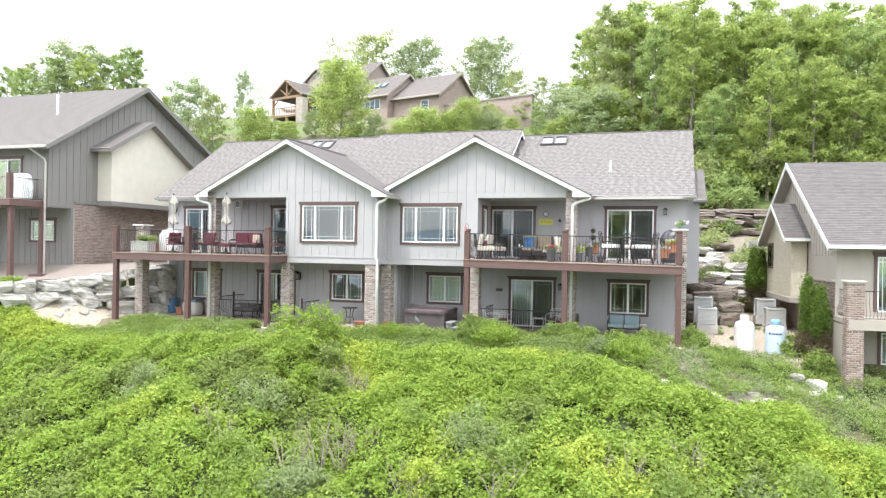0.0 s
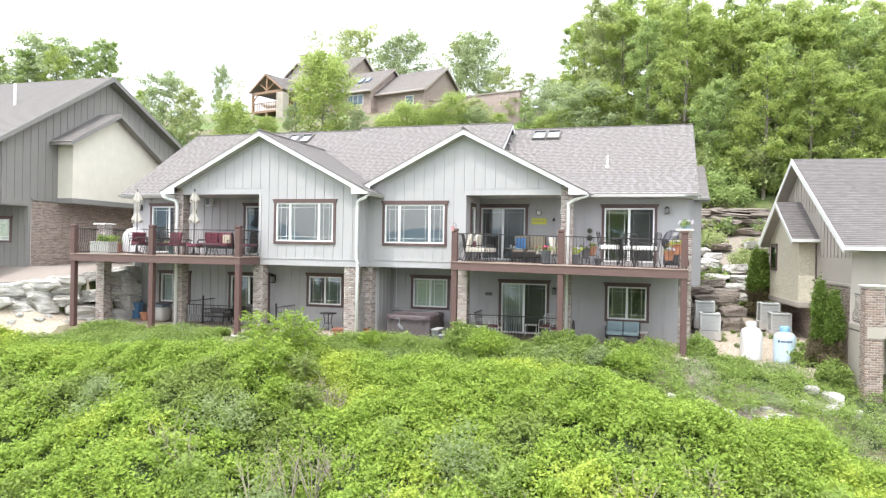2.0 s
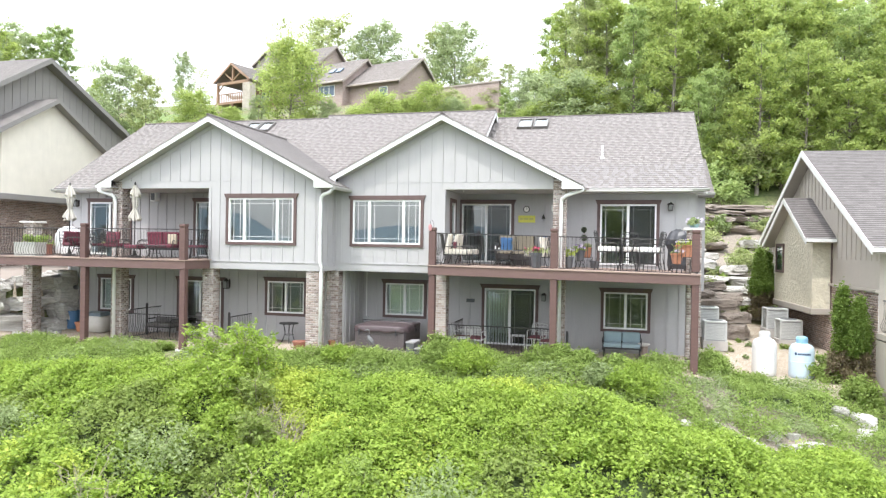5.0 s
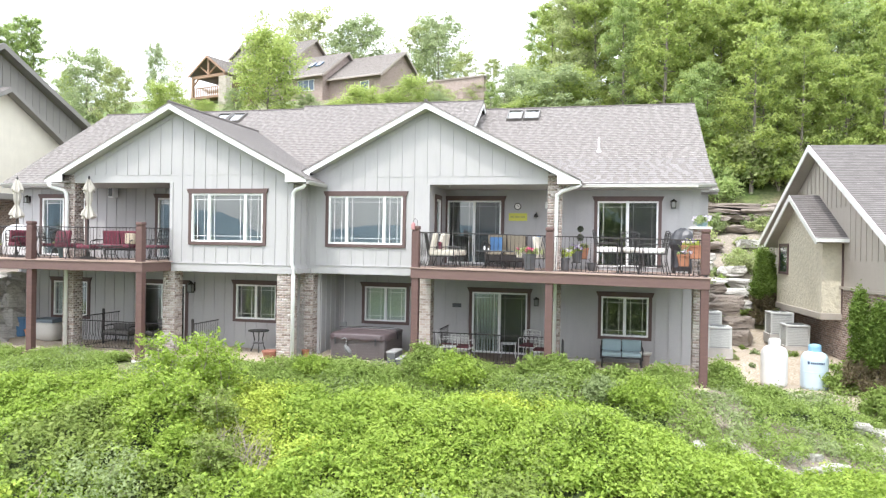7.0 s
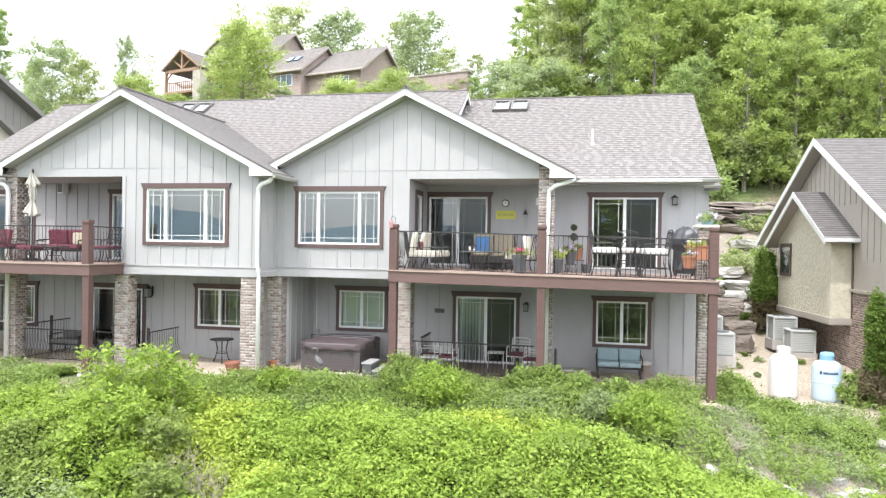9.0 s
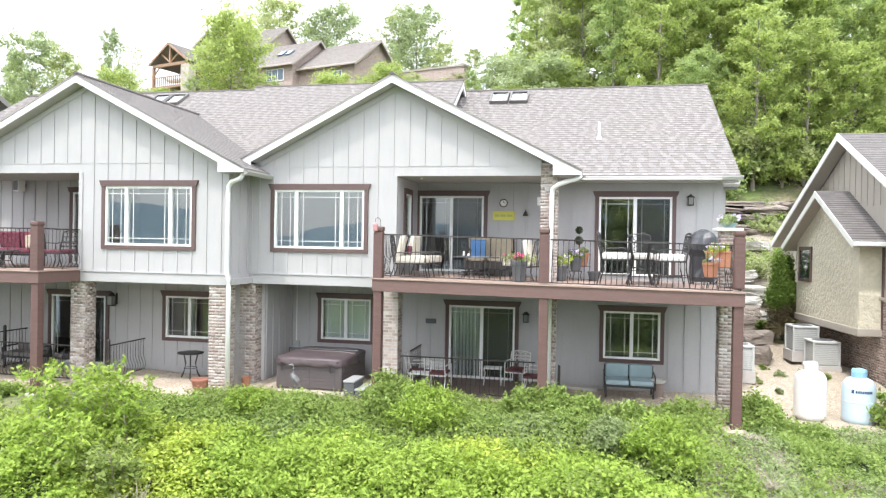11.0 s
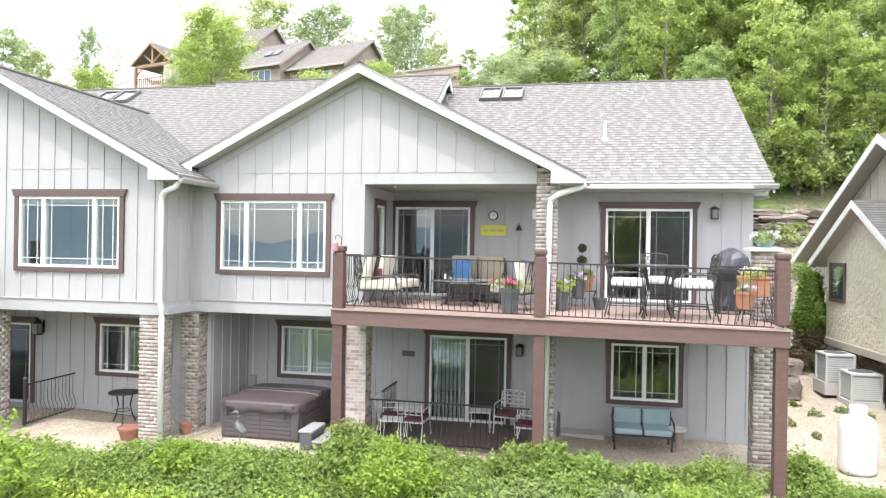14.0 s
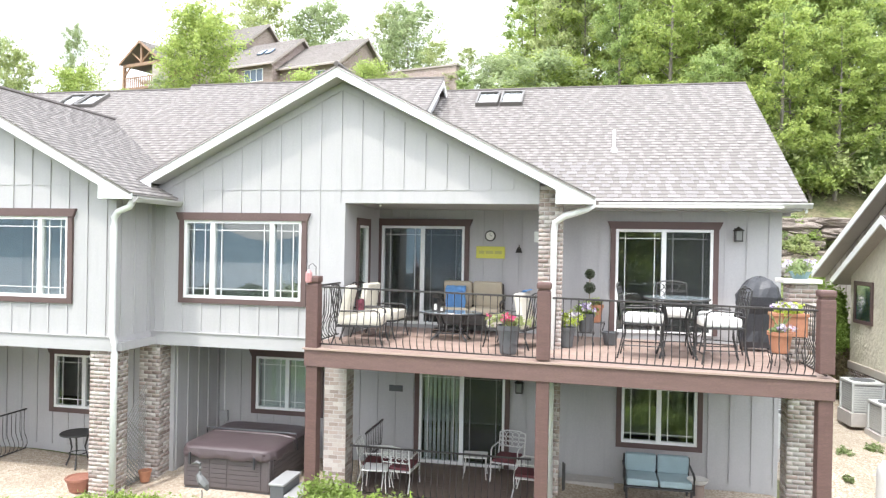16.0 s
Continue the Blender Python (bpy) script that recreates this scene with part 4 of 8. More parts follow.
# ---- decks ----
DECK_TILT = 0.0112
def baluster_mesh():
    pts = [(0, 0, 0), (0, -0.055, 0.06), (0, -0.085, 0.14), (0, -0.075, 0.23), (0, -0.03, 0.33), (0, 0.0, 0.43), (0, 0.004, 0.6), (0, 0, 0.92)]
    return tube(bmesh.new(), pts, 0.0085, 4)


def railing(parent, a, b, z, height=0.94, step=0.112):
    """A run of belly-shaped iron balusters between two rails; the bellies face to the right of a-to-b."""
    a, b = Vector((*a, z)), Vector((*b, z))
    d = b - a
    turn = math.degrees(math.atan2(d.y, d.x))
    bm = bmesh.new()
    box(bm, 0, d.length, -0.018, 0.018, height, height + 0.03, 0.004)
    run = part("railing", bm, IRON, parent, "black iron railing with bellied balusters")
    part("bottom_rail", bx(0, d.length, -0.012, 0.012, 0.0, 0.022, bevel=0.003), IRON, run)
    run.matrix_basis = pose(*a, 0, 0, turn)
    me = unit_mesh("baluster", IRON, baluster_mesh)
    n = int(d.length / step)
    for i in range(n):
        piece("baluster", me, run, pose(step / 2 + i * (d.length - step) / max(1, n - 1), 0, 0.012) @ Matrix.Diagonal((1, 1, height / 0.92, 1)))
    return run


def deck(x0, x1, yf, yb, posts, rails, foot, label, sag=0.0):
    dk = thing("deck", label, "deck")
    z = 2.93
    bm = box(bmesh.new(), x0, x1, yf - 0.03, yf + 0.02, 2.62, 2.90, 0.01)
    part("beam", bm, BEAM, dk, "brown stained front beam")
    part("beam", box(bmesh.new(), x0 + 0.02, x0 + 0.07, yf + 0.02, yb, 2.62, 2.895, 0.008), BEAM, dk)
    part("beam", box(bmesh.new(), x1 - 0.07, x1 - 0.02, yf + 0.02, yb, 2.62, 2.895, 0.008), BEAM, dk)
    me = cube_mesh("joist", BEAM)
    for k in range(int((x1 - x0) / 0.6)):
        piece("joist", me, dk, stretched(x0 + 0.4 + k * 0.6, x0 + 0.44 + k * 0.6, yf + 0.03, yb, 2.66, 2.895))
    me = cube_mesh("board", BOARD)
    n = int((yb - yf + 0.05) / 0.143)
    for k in range(n):
        y = yf - 0.06 + k * 0.143
        piece("board", me, dk, stretched(x0 - 0.02, x1 + 0.02, y, y + 0.137, 2.90, z + brick_rng.uniform(-0.002, 0.002)))
    for px in posts:
        pm = bmesh.new()
        box(pm, px - 0.10, px + 0.10, yf + 0.0, yf + 0.2, foot - 0.5, 2.62, 0.012)
        part("post", pm, STAIN, dk, "brown stained square post")
        pm = bmesh.new()
        box(pm, px - 0.105, px + 0.105, yf - 0.035, yf + 0.175, z - 0.02, z + 1.04, 0.014)
        box(pm, px - 0.09, px + 0.09, yf - 0.02, yf + 0.16, z + 1.04, z + 1.07)
        box(pm, px - 0.115, px + 0.115, yf - 0.045, yf + 0.185, z + 1.07, z + 1.18, 0.035)
        part("newel_post", pm, STAIN, dk, "brown stained railing post with a chamfered cap")
    for a, b in rails:
        railing(dk, a, b, z + 0.05)
    # fitted to the camera's view: boards, beams and rails tilt, posts stay upright
    if sag:
        for ob in dk.children:
            slope = sag * (1.45 if ob.name.startswith("railing") else 1.0)
            if not ob.name.startswith(("post", "newel")):
                ob.matrix_basis = Matrix.Translation((x0, 0, z)) @ pose(0, 0, 0, 0, math.degrees(math.atan(slope)), 0) @ Matrix.Translation((-x0, 0, -z)) @ ob.matrix_basis
    return dk


deck(-10.05, -2.0, -1.44, B, (-9.93, -6.14, -2.12), [((-9.82, -1.36), (-6.25, -1.36)), ((-6.03, -1.36), (-2.23, -1.36)), ((-2.06, -1.26), (-2.06, 1.9)), ((-9.98, -0.05), (-9.98, -1.26))], -0.3,
     "red-brown timber deck on posts with iron railing", DECK_TILT)
deck(-25.95, -18.0, -2.51, B - 1.07, (-25.83, -22.02, -18.13), [((-25.72, -2.43), (-22.13, -2.43)), ((-21.91, -2.43), (-18.24, -2.43)), ((-18.06, -2.33), (-18.06, -1.12)), ((-25.9, 0.9), (-25.9, -2.33))], -0.3,
     "red-brown timber deck on posts with iron railing")

foot = tagged(part("footing", rod(bmesh.new(), (-18.13, -2.41, -0.62), (-18.13, -2.41, -0.02), 0.24, seg=20), STONE_PALE), "round pale concrete footing under a deck post", "footing")

# low timber deck before the lower sliding door, with its railing
low = thing("low_deck", "low dark timber deck with a short iron railing", "deck")
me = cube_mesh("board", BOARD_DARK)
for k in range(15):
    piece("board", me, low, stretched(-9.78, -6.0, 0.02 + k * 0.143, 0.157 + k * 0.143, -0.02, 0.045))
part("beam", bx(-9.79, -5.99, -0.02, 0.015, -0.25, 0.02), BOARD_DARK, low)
railing(low, (-9.75, 0.06), (-6.4, 0.06), 0.06, 0.84)
railing(low, (-9.72, 2.1), (-9.72, 0.9), 0.06, 0.84)


# ---- leaves and trees ----
def leaf_quads(centres, spread, count, size, rng, flat=0.6, up=0.5, elong=1.5):
    """Small pointed leaves strewn round centres. spread may be one number or one for each centre."""
    c = np.repeat(np.asarray(centres, float), count, axis=0)
    n = len(c)
    sp = np.repeat(np.broadcast_to(np.asarray(spread, float), (len(centres),)), count)[:, None]
    off = rng.normal(size=(n, 3))
    off /= np.linalg.norm(off, axis=1, keepdims=True) + 1e-9
    off *= rng.random((n, 1)) ** 0.45
    off[:, 2] *= flat
    p = c + off * sp
    nrm = off * np.array([1, 1, 1 / max(flat, 0.2)]) * 0.7 + rng.normal(size=(n, 3)) * 0.55
    nrm[:, 2] += up
    nrm /= np.linalg.norm(nrm, axis=1, keepdims=True)
    a = np.cross(nrm, rng.normal(size=(n, 3)))
    a /= np.linalg.norm(a, axis=1, keepdims=True) + 1e-9
    b = np.cross(nrm, a)
    s = size * rng.uniform(0.6, 1.35, (n, 1))
    sag = nrm * s * 0.18
    v = np.stack([p - a * s * 0.5 * elong, p + b * s * 0.5 + sag * 0.4, p + a * s * 0.5 * elong - sag, p - b * s * 0.5 + sag * 0.4], 1).reshape(-1, 3)
    f = np.arange(n * 4).reshape(-1, 4)
    return v, f


def leaf_tris(p, size, rng, up=0.35, elong=1.5):
    """One pointed leaf, a single triangle, at each place."""
    n = len(p)
    nrm = rng.normal(size=(n, 3))
    nrm[:, 2] = np.abs(nrm[:, 2]) + up
    nrm /= np.linalg.norm(nrm, axis=1, keepdims=True)
    a = np.cross(nrm, rng.normal(size=(n, 3)))
    a /= np.linalg.norm(a, axis=1, keepdims=True) + 1e-9
    b = np.cross(nrm, a)
    s = size * rng.uniform(0.6, 1.4, (n, 1))
    v = np.stack([p + a * s * 0.6 * elong, p - a * s * 0.4 * elong + b * s * 0.55, p - a * s * 0.4 * elong - b * s * 0.55], 1).reshape(-1, 3)
    return v, np.arange(n * 3).reshape(-1, 3)


def strew(centres, spread, count, rng, flat=0.6):
    """Places scattered round centres, thinning outwards."""
    c = np.repeat(np.asarray(centres, float), count, axis=0)
    sp = np.repeat(np.broadcast_to(np.asarray(spread, float), (len(centres),)), count)[:, None]
    off = rng.normal(size=(len(c), 3)) * 0.55
    off[:, 2] *= flat
    return c + off * sp


def tree_mesh(seed, height, radius, leaf_mat, leaves=3200, leaf=0.30, bare=0.28, sprays=7, openness=0.0, limbs=34, clump=(0.08, 0.17), flat=0.6):
    """A tapered trunk, limbs and side twigs, with leaves strewn along the twigs. Returns a thing at the origin."""
    rng = np.random.default_rng(seed)
    bm = bmesh.new()
    top = height * 0.95
    sway = rng.normal(size=2) * 0.025 * height
    spine = [Vector((sway[0] * (t ** 2), sway[1] * math.sin(t * 2.2), t * top)) for t in np.linspace(0, 1, 7)]
    r0 = 0.0135 * height
    tube(bm, [(p.x, p.y, p.z - 0.3 if i == 0 else p.z) for i, p in enumerate(spine)], [r0 * (1 - 0.92 * i / 6) for i in range(7)], 6)
    centres, spreads = [], []
    for k in range(limbs):
        t = bare + (0.97 - bare) * (k + rng.random()) / limbs
        base = spine[min(5, int(t * 6))].lerp(spine[min(6, int(t * 6) + 1)], t * 6 - int(t * 6))
        ang = k * 2.4 + rng.random() * 0.9
        shape = math.sin(min(1.0, (t - bare) / (1 - bare) * 0.74 + 0.26) * math.pi) ** 0.6
        reach = radius * shape * rng.uniform(0.6, 1.2) + 0.05 * radius
        tip = base + Vector((math.cos(ang) * reach, math.sin(ang) * reach, reach * rng.uniform(0.15, 0.95)))
        mid = base.lerp(tip, 0.5) + Vector((0, 0, -0.07 * reach))
        tube(bm, [base, mid, tip], [r0 * 0.34 * (1.1 - t), r0 * 0.2 * (1.1 - t), r0 * 0.05], 4)
        for j in range(sprays):
            s = rng.uniform(0.3, 1.05)
            q = base.lerp(tip, s) + Vector((0, 0, -0.1 * reach * s * (1 - s)))
            a2 = ang + rng.normal() * 1.0
            out = radius * rng.uniform(0.12, 0.42)
            end = q + Vector((math.cos(a2) * out, math.sin(a2) * out, out * rng.uniform(-0.35, 0.45)))
            if j % 4 == 1:
                tube(bm, [q, end], [r0 * 0.07, r0 * 0.025], 3)
            for w in (0.35, 0.7, 1.0):
                centres.append(tuple(q.lerp(end, w)))
                spreads.append(radius * rng.uniform(*clump) * (1 - 0.35 * openness))
    for _ in range(6):
        centres.append(tuple(spine[-1] + Vector(rng.normal(size=3) * radius * 0.1)))
        spreads.append(radius * 0.13)
    v, f = leaf_tris(strew(centres, spreads, max(2, int(leaves / len(centres))), rng, flat), leaf, rng)
    tree = thing("tree", "", "tree")
    part("trunk", bm, BARK, tree)
    fast_mesh("crown", v, f, leaf_mat, tree)
    return tree


protos = [tree_mesh(11, 14, 2.5, LEAF_TREE, 9500, 0.155, 0.12, 9, limbs=38, clump=(0.08, 0.19), flat=0.85), tree_mesh(12, 15, 2.5, LEAF_WOOD, 9500, 0.16, 0.12, 9, limbs=36, clump=(0.10, 0.22), flat=0.7),
          tree_mesh(13, 14, 2.4, LEAF_PALE, 9500, 0.15, 0.15, 9, limbs=38, clump=(0.08, 0.19), flat=0.85), tree_mesh(14, 15, 2.2, LEAF_TREE, 9500, 0.15, 0.12, 9, limbs=38, clump=(0.08, 0.19), flat=0.85),
          tree_mesh(15, 12, 2.7, LEAF_WOOD, 9500, 0.165, 0.06, 9, limbs=32, clump=(0.09, 0.2), flat=0.55)]
# ridge trees take pale and greyed leaf colours in place of haze
sparse = [tree_mesh(21, 10, 3.4, LEAF_PALE, 8000, 0.17, 0.15, 12, 0.2), tree_mesh(22, 9, 3.0, LEAF_HAZED, 9000, 0.16, 0.10, 12, 0.1, clump=(0.10, 0.21), flat=0.85), tree_mesh(23, 10, 2.7, LEAF_PALE, 2200, 0.16, 0.2, 6, 0.8),
          tree_mesh(24, 7, 2.3, LEAF_WOOD, 13000, 0.12, 0.04, 13, -0.3, limbs=44, clump=(0.13, 0.26), flat=1.0)]
for p, words in zip(protos + sparse, ("tall broadleaf tree in full spring leaf", "tall slender tree in full leaf", "pale green tree with open crown", "narrow dark-leaved woodland tree",
                                      "bright yellow-green woodland tree", "open pale tree on the ridge", "rounded green tree on the ridge", "half-bare tree with thin new leaves", "bushy bright green tree on the slope")):
    p["label"] = words
wood_rng = random.Random(7)
first = set()


def wood(kind, x, y, s=1.0, wide=1.0):
    """The first use of each kind stands in its own place; later ones are copies."""
    m = pose(x, y, float(land(x, y)) - 0.2, 0, 0, wood_rng.uniform(0, 360)) @ Matrix.Diagonal((s * wide, s * wide, s, 1))
    if kind.name in first:
        t = copy_thing(kind, Matrix())
        t.matrix_basis = m
    else:
        first.add(kind.name)
        kind.matrix_basis = m
        t = kind
    t["group"] = "trees of the wooded hill"
    return t


TALL = dict(zip((p.name for p in protos + sparse), (14, 15, 14, 15, 12, 10, 9, 10, 7)))
# the wood behind and to the right
for row, (y0, n, x0, x1, hs) in enumerate(((28, 10, 0.0, 15.5, 0.68), (32, 13, -4.0, 17, 0.88), (37, 16, -8.0, 18.5, 1.0), (43, 17, -10.5, 20, 1.1), (50, 13, -12.5, 22, 1.15), (58, 9, -14, 25, 1.15))):
    for k in range(n):
        x = x0 + (x1 - x0) * (k + wood_rng.uniform(0.1, 0.9)) / n
        y = y0 + wood_rng.uniform(-2, 2)
        kind = wood_rng.choice([protos[0], protos[1], protos[1], protos[1], protos[2], protos[3], protos[4], protos[4]] if row < 3 else [protos[0], protos[1], protos[2], protos[2], protos[2], protos[3], protos[3]])
        crest = 22.5 + 0.335 * (y - 28) - 0.095 * x - 0.3 * max(0, -9 - x)
        most = (crest - float(land(x, y))) / TALL[kind.name]
        wood(kind, x, y, min(hs * 1.05, most) * wood_rng.uniform(0.78, 1.04), wood_rng.uniform(0.75, 1.05))


def by_bearing(px, dist):
    """A spot on the land at a bearing from the path's first point."""
    th = radians(17.95) + math.atan((784 - px) / 1243)
    return -2.42 - dist * math.sin(th), -27.62 + dist * math.cos(th)


for px, dist, top, kind, wide in ((600, 64, 108, sparse[3], 0.98), (648, 98, 62, sparse[0], 1.1), (745, 96, 70, sparse[1], 1.1), (835, 96, 75, sparse[0], 0.9), (868, 92, 66, sparse[1], 1.0), (905, 86, 120, sparse[0], 0.8),
                                  (955, 80, 130, sparse[0], 0.8), (985, 76, 140, sparse[1], 0.8), (585, 84, 68, sparse[2], 0.6), (130, 94, 92, sparse[1], 1.2), (215, 92, 84, protos[0], 0.8), (60, 97, 118, protos[2], 0.8),
                                  (10, 94, 125, protos[0], 0.8), (175, 107, 100, protos[2], 0.8), (330, 70, 150, sparse[1], 0.95), (425, 76, 133, sparse[1], 0.42), (452, 80, 150, sparse[2], 0.9), (30, 90, 122, protos[0], 1.0), (95, 92, 108, protos[3], 1.1), (150, 90, 104, protos[1], 1.0), (195, 94, 98, protos[0], 1.0), (240, 92, 90, protos[3], 0.9), (450, 66, 194, sparse[3], 1.15), (372, 68, 172, sparse[0], 0.7),
                                  (745, 60, 190, sparse[3], 1.3), (822, 60, 172, sparse[3], 1.0), (880, 60, 190, sparse[2], 1.0), (945, 60, 172, protos[3], 0.9), (1010, 62, 170, protos[0], 0.9), (290, 84, 175, sparse[3], 0.6), (505, 66, 217, sparse[3], 1.35), (548, 67, 216, sparse[1], 1.0), (660, 63, 222, sparse[1], 1.0), (705, 63, 214, sparse[3], 1.35), (785, 61, 198, sparse[3], 1.35), (860, 60, 196, sparse[1], 1.0), (-60, 94, 100, protos[0], 0.9), (-130, 92, 80, protos[1], 1.0)):
    x, y = by_bearing(px, dist)
    depth = dist * math.cos(math.atan((784 - px) / 1243))
    z_top = 3.3 + (441 - top) / 1243 * depth
    full = TALL[kind.name]
    wood(kind, x, y, max(0.3, (z_top - float(land(x, y))) / (full * 0.98)), wide)


for px, dist, top in ((900, 66, 195), (925, 70, 185), (968, 66, 180), (1000, 70, 150), (1030, 74, 110), (860, 70, 205), (800, 72, 205), (1012, 60, 172), (1045, 60, 150), (1070, 62, 120), (985, 60, 188)):
    x, y = by_bearing(px, dist)
    z_top = 3.3 + (441 - top) / 1243 * dist * math.cos(math.atan((784 - px) / 1243))
    wood(wood_rng.choice(sparse[:2] + sparse[3:]), x, y, max(0.25, (z_top - float(land(x, y))) / 9), 1.5)
# trees lower down towards the lake
for k in range(9):
    x, y = -46 + 9.3 * k + wood_rng.uniform(-1.5, 1.5), -46 - 16 * (k % 2) - 4 * wood_rng.random()
    t = wood(sparse[k % 2], x, y, (wood_rng.uniform(-2.5, 0.5) - float(land(x, y))) / TALL[sparse[k % 2].name], 0.95)
    t["group"] = "trees below the bank"


# tall trees beyond the bank, mirrored in the doors
for k in range(6):
    t = wood(protos[(0, 3, 1)[k % 3]], -7.5 + 3.2 * k + wood_rng.uniform(-0.6, 0.6), -49 - 3 * (k % 2), 1.95, 1.2)
    t["group"] = "trees below the bank"


# ---- the planted bank ----
bank_rng = np.random.default_rng(5)


def lumps(x, y, scale, seed):
    """Smooth uneven swells."""
    r = np.random.default_rng(seed)
    out = np.zeros_like(x)
    for _ in range(9):
        a, k, ph = r.uniform(0, math.tau), scale * r.uniform(0.6, 1.9), r.uniform(0, math.tau)
        out += np.sin((x * math.cos(a) + y * math.sin(a)) * k + ph)
    return out / 3.0


def patio_edge(x):
    return 1.4 * smooth_step(-4, 1.5, x) - 0.9 * smooth_step(-13.5, -14.5, x)


def vine_edge(x):
    """Where the vines give way to lower plants, towards the patio."""
    return np.interp(x, [-30, -20, -14, -12, -6.5, -5.4, -3.7, -2.8, -2.2, -1.6, 0, 1.4, 4, 8], [-4.3, -4.1, -3.2, -2.85, -2.9, -3.0, -3.75, -4.2, -4.3, -3.95, -3.3, -3.0, -4.2, -4.6]) + 0.12 * np.sin(x * 2.3) + 0.08 * np.sin(x * 5.1)


def cover_height(x, y):
    edge = smooth_step(0.1, -2.0, y - vine_edge(x))
    swell = 0.60 + 0.17 * lumps(x, y, 1.3, 3) + 0.13 * lumps(x, y, 3.6, 4) + 0.12 * smooth_step(-6, -9, y) * lumps(x, y, 2.4, 6) + 0.075 * lumps(x, y, 9.0, 7)
    hollow = 0.75 * np.exp(-((x + 12.6) ** 2 / 0.9 + (y + 6.2) ** 2 / 0.7)) + 0.7 * np.exp(-((x + 11.2) ** 2 / 0.6 + (y + 9.6) ** 2 / 1.1))
    return 0.12 + edge * np.maximum(0.05, swell - hollow)


def off_bank(x, y):
    """Bare places: the sand patch, stony spots, the far terrace."""
    out = (x < -25.0) & (y > np.interp(x, [-30, -28.8, -27, -25], [-4.3, -4.5, -4.3, -3.0]) + 0.25 * np.sin(x * 2.3))
    streak = np.interp(x, [-2.7, -1.6, 0.1, 1.4, 2.2], [-4.25, -3.8, -3.1, -2.5, -1.8])
    out |= (x > -2.7) & (x < 1.2) & (np.abs(y - streak) < 0.24 + 0.14 * np.sin(x * 3.7) + 0.06 * np.sin(x * 9.1))
    for a, c, ra, rc in ((-6.8, -2.75, 0.7, 0.14), (-5.2, -2.6, 0.5, 0.12), (2.0, -1.4, 0.6, 0.25), (-17.95, -2.95, 0.55, 0.75), (-16.6, -3.4, 0.5, 0.15)):
        out |= ((x - a) / ra) ** 2 + ((y - c) / rc) ** 2 < 1 + 0.3 * np.sin(7 * x)
    return out


beds = []
for n_cl, y_near, y_far, x_lo, x_hi, per in ((17500, -2.2, -6.6, -30, 6.5, 26), (13500, -6.4, -13.6, -27, 6.5, 25), (5200, -13.4, -25.0, -30, 8, 7)):
    cx = bank_rng.uniform(x_lo, x_hi, n_cl)
    cy = y_far + ((vine_edge(cx) if y_near > -3 else y_near) - y_far) * bank_rng.random(n_cl)
    cz = land(cx, cy) + np.maximum(0.06, cover_height(cx, cy)) + bank_rng.normal(size=n_cl) * 0.07
    keep = ~off_bank(cx, cy)
    spots = strew(np.stack([cx, cy, cz], 1)[keep], 0.17, per, bank_rng, 0.8)
    beds.append((spots, np.full(len(spots), 0.052 if y_near > -3 else 0.062 if y_near > -8 else 0.13)))
at, sizes = np.concatenate([q[0] for q in beds]), np.concatenate([q[1] for q in beds])
kinds = lumps(at[:, 0], at[:, 1], 1.1, 12) + bank_rng.normal(size=len(at)) * 0.35
kinds -= 0.75 * smooth_step(-10.0, -16.0, at[:, 0]) * smooth_step(-5.5, -8.0, at[:, 1])
for mat, low_k, high_k, name, words in ((LEAF_VINE, -1.15, 0.95, "ground_cover", "bright green leafy vines and brambles covering the bank"), (LEAF_LIME, 0.95, 9, "ground_cover", "lime green young bramble shoots on the bank"),
                                        (LEAF_OLIVE, -9, -1.15, "ground_cover", "dull olive green brambles on the bank")):
    pick = (kinds >= low_k) & (kinds < high_k)
    v, f = leaf_tris(at[pick], sizes[pick][:, None], bank_rng, 0.7, 1.3)
    tagged(fast_mesh(name, v, f, mat), words, "ground cover", kind="stuff")
# a dark sheet below the leaves; its colour stands for shaded gaps and stems
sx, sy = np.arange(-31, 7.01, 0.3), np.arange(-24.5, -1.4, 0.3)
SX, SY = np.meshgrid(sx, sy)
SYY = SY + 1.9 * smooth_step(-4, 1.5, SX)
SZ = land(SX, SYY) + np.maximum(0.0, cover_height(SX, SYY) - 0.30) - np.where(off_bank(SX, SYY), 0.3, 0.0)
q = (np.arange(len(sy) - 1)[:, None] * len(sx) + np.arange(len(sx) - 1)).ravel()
GAP_SHADOW = rough_paint("gap_shadow", (0.060, 0.085, 0.028), 0.95, 0.4, 5, 25, 0.8)
tagged(fast_mesh("undergrowth", np.stack([SX.ravel(), SYY.ravel(), SZ.ravel()], 1), np.stack([q, q + 1, q + len(sx) + 1, q + len(sx)], 1), GAP_SHADOW), "dark sheet for the shadowed gaps and stems under the vines", "undergrowth", kind="stuff")
# lower, duller plants along the patio edge
n_d = 15000
dx = bank_rng.uniform(-30, 7.0, n_d)
upper = -1.35 + patio_edge(dx) + 0.8 * smooth_step(-1.5, 0.5, dx) + 0.75 * smooth_step(-10.3, -9.6, dx) * (1 - smooth_step(-3.2, -1.8, dx))
dy_ = vine_edge(dx) - 0.5 + (upper - vine_edge(dx) + 0.5) * bank_rng.random(n_d)
rough_ground = lumps(dx, dy_, 2.6, 8)
dz = land(dx, dy_) + 0.05 + 0.14 * bank_rng.random(n_d) + 0.10 * np.maximum(rough_ground, -0.4) + 0.12 * smooth_step(-4, -2, dx) * np.maximum(0, rough_ground)
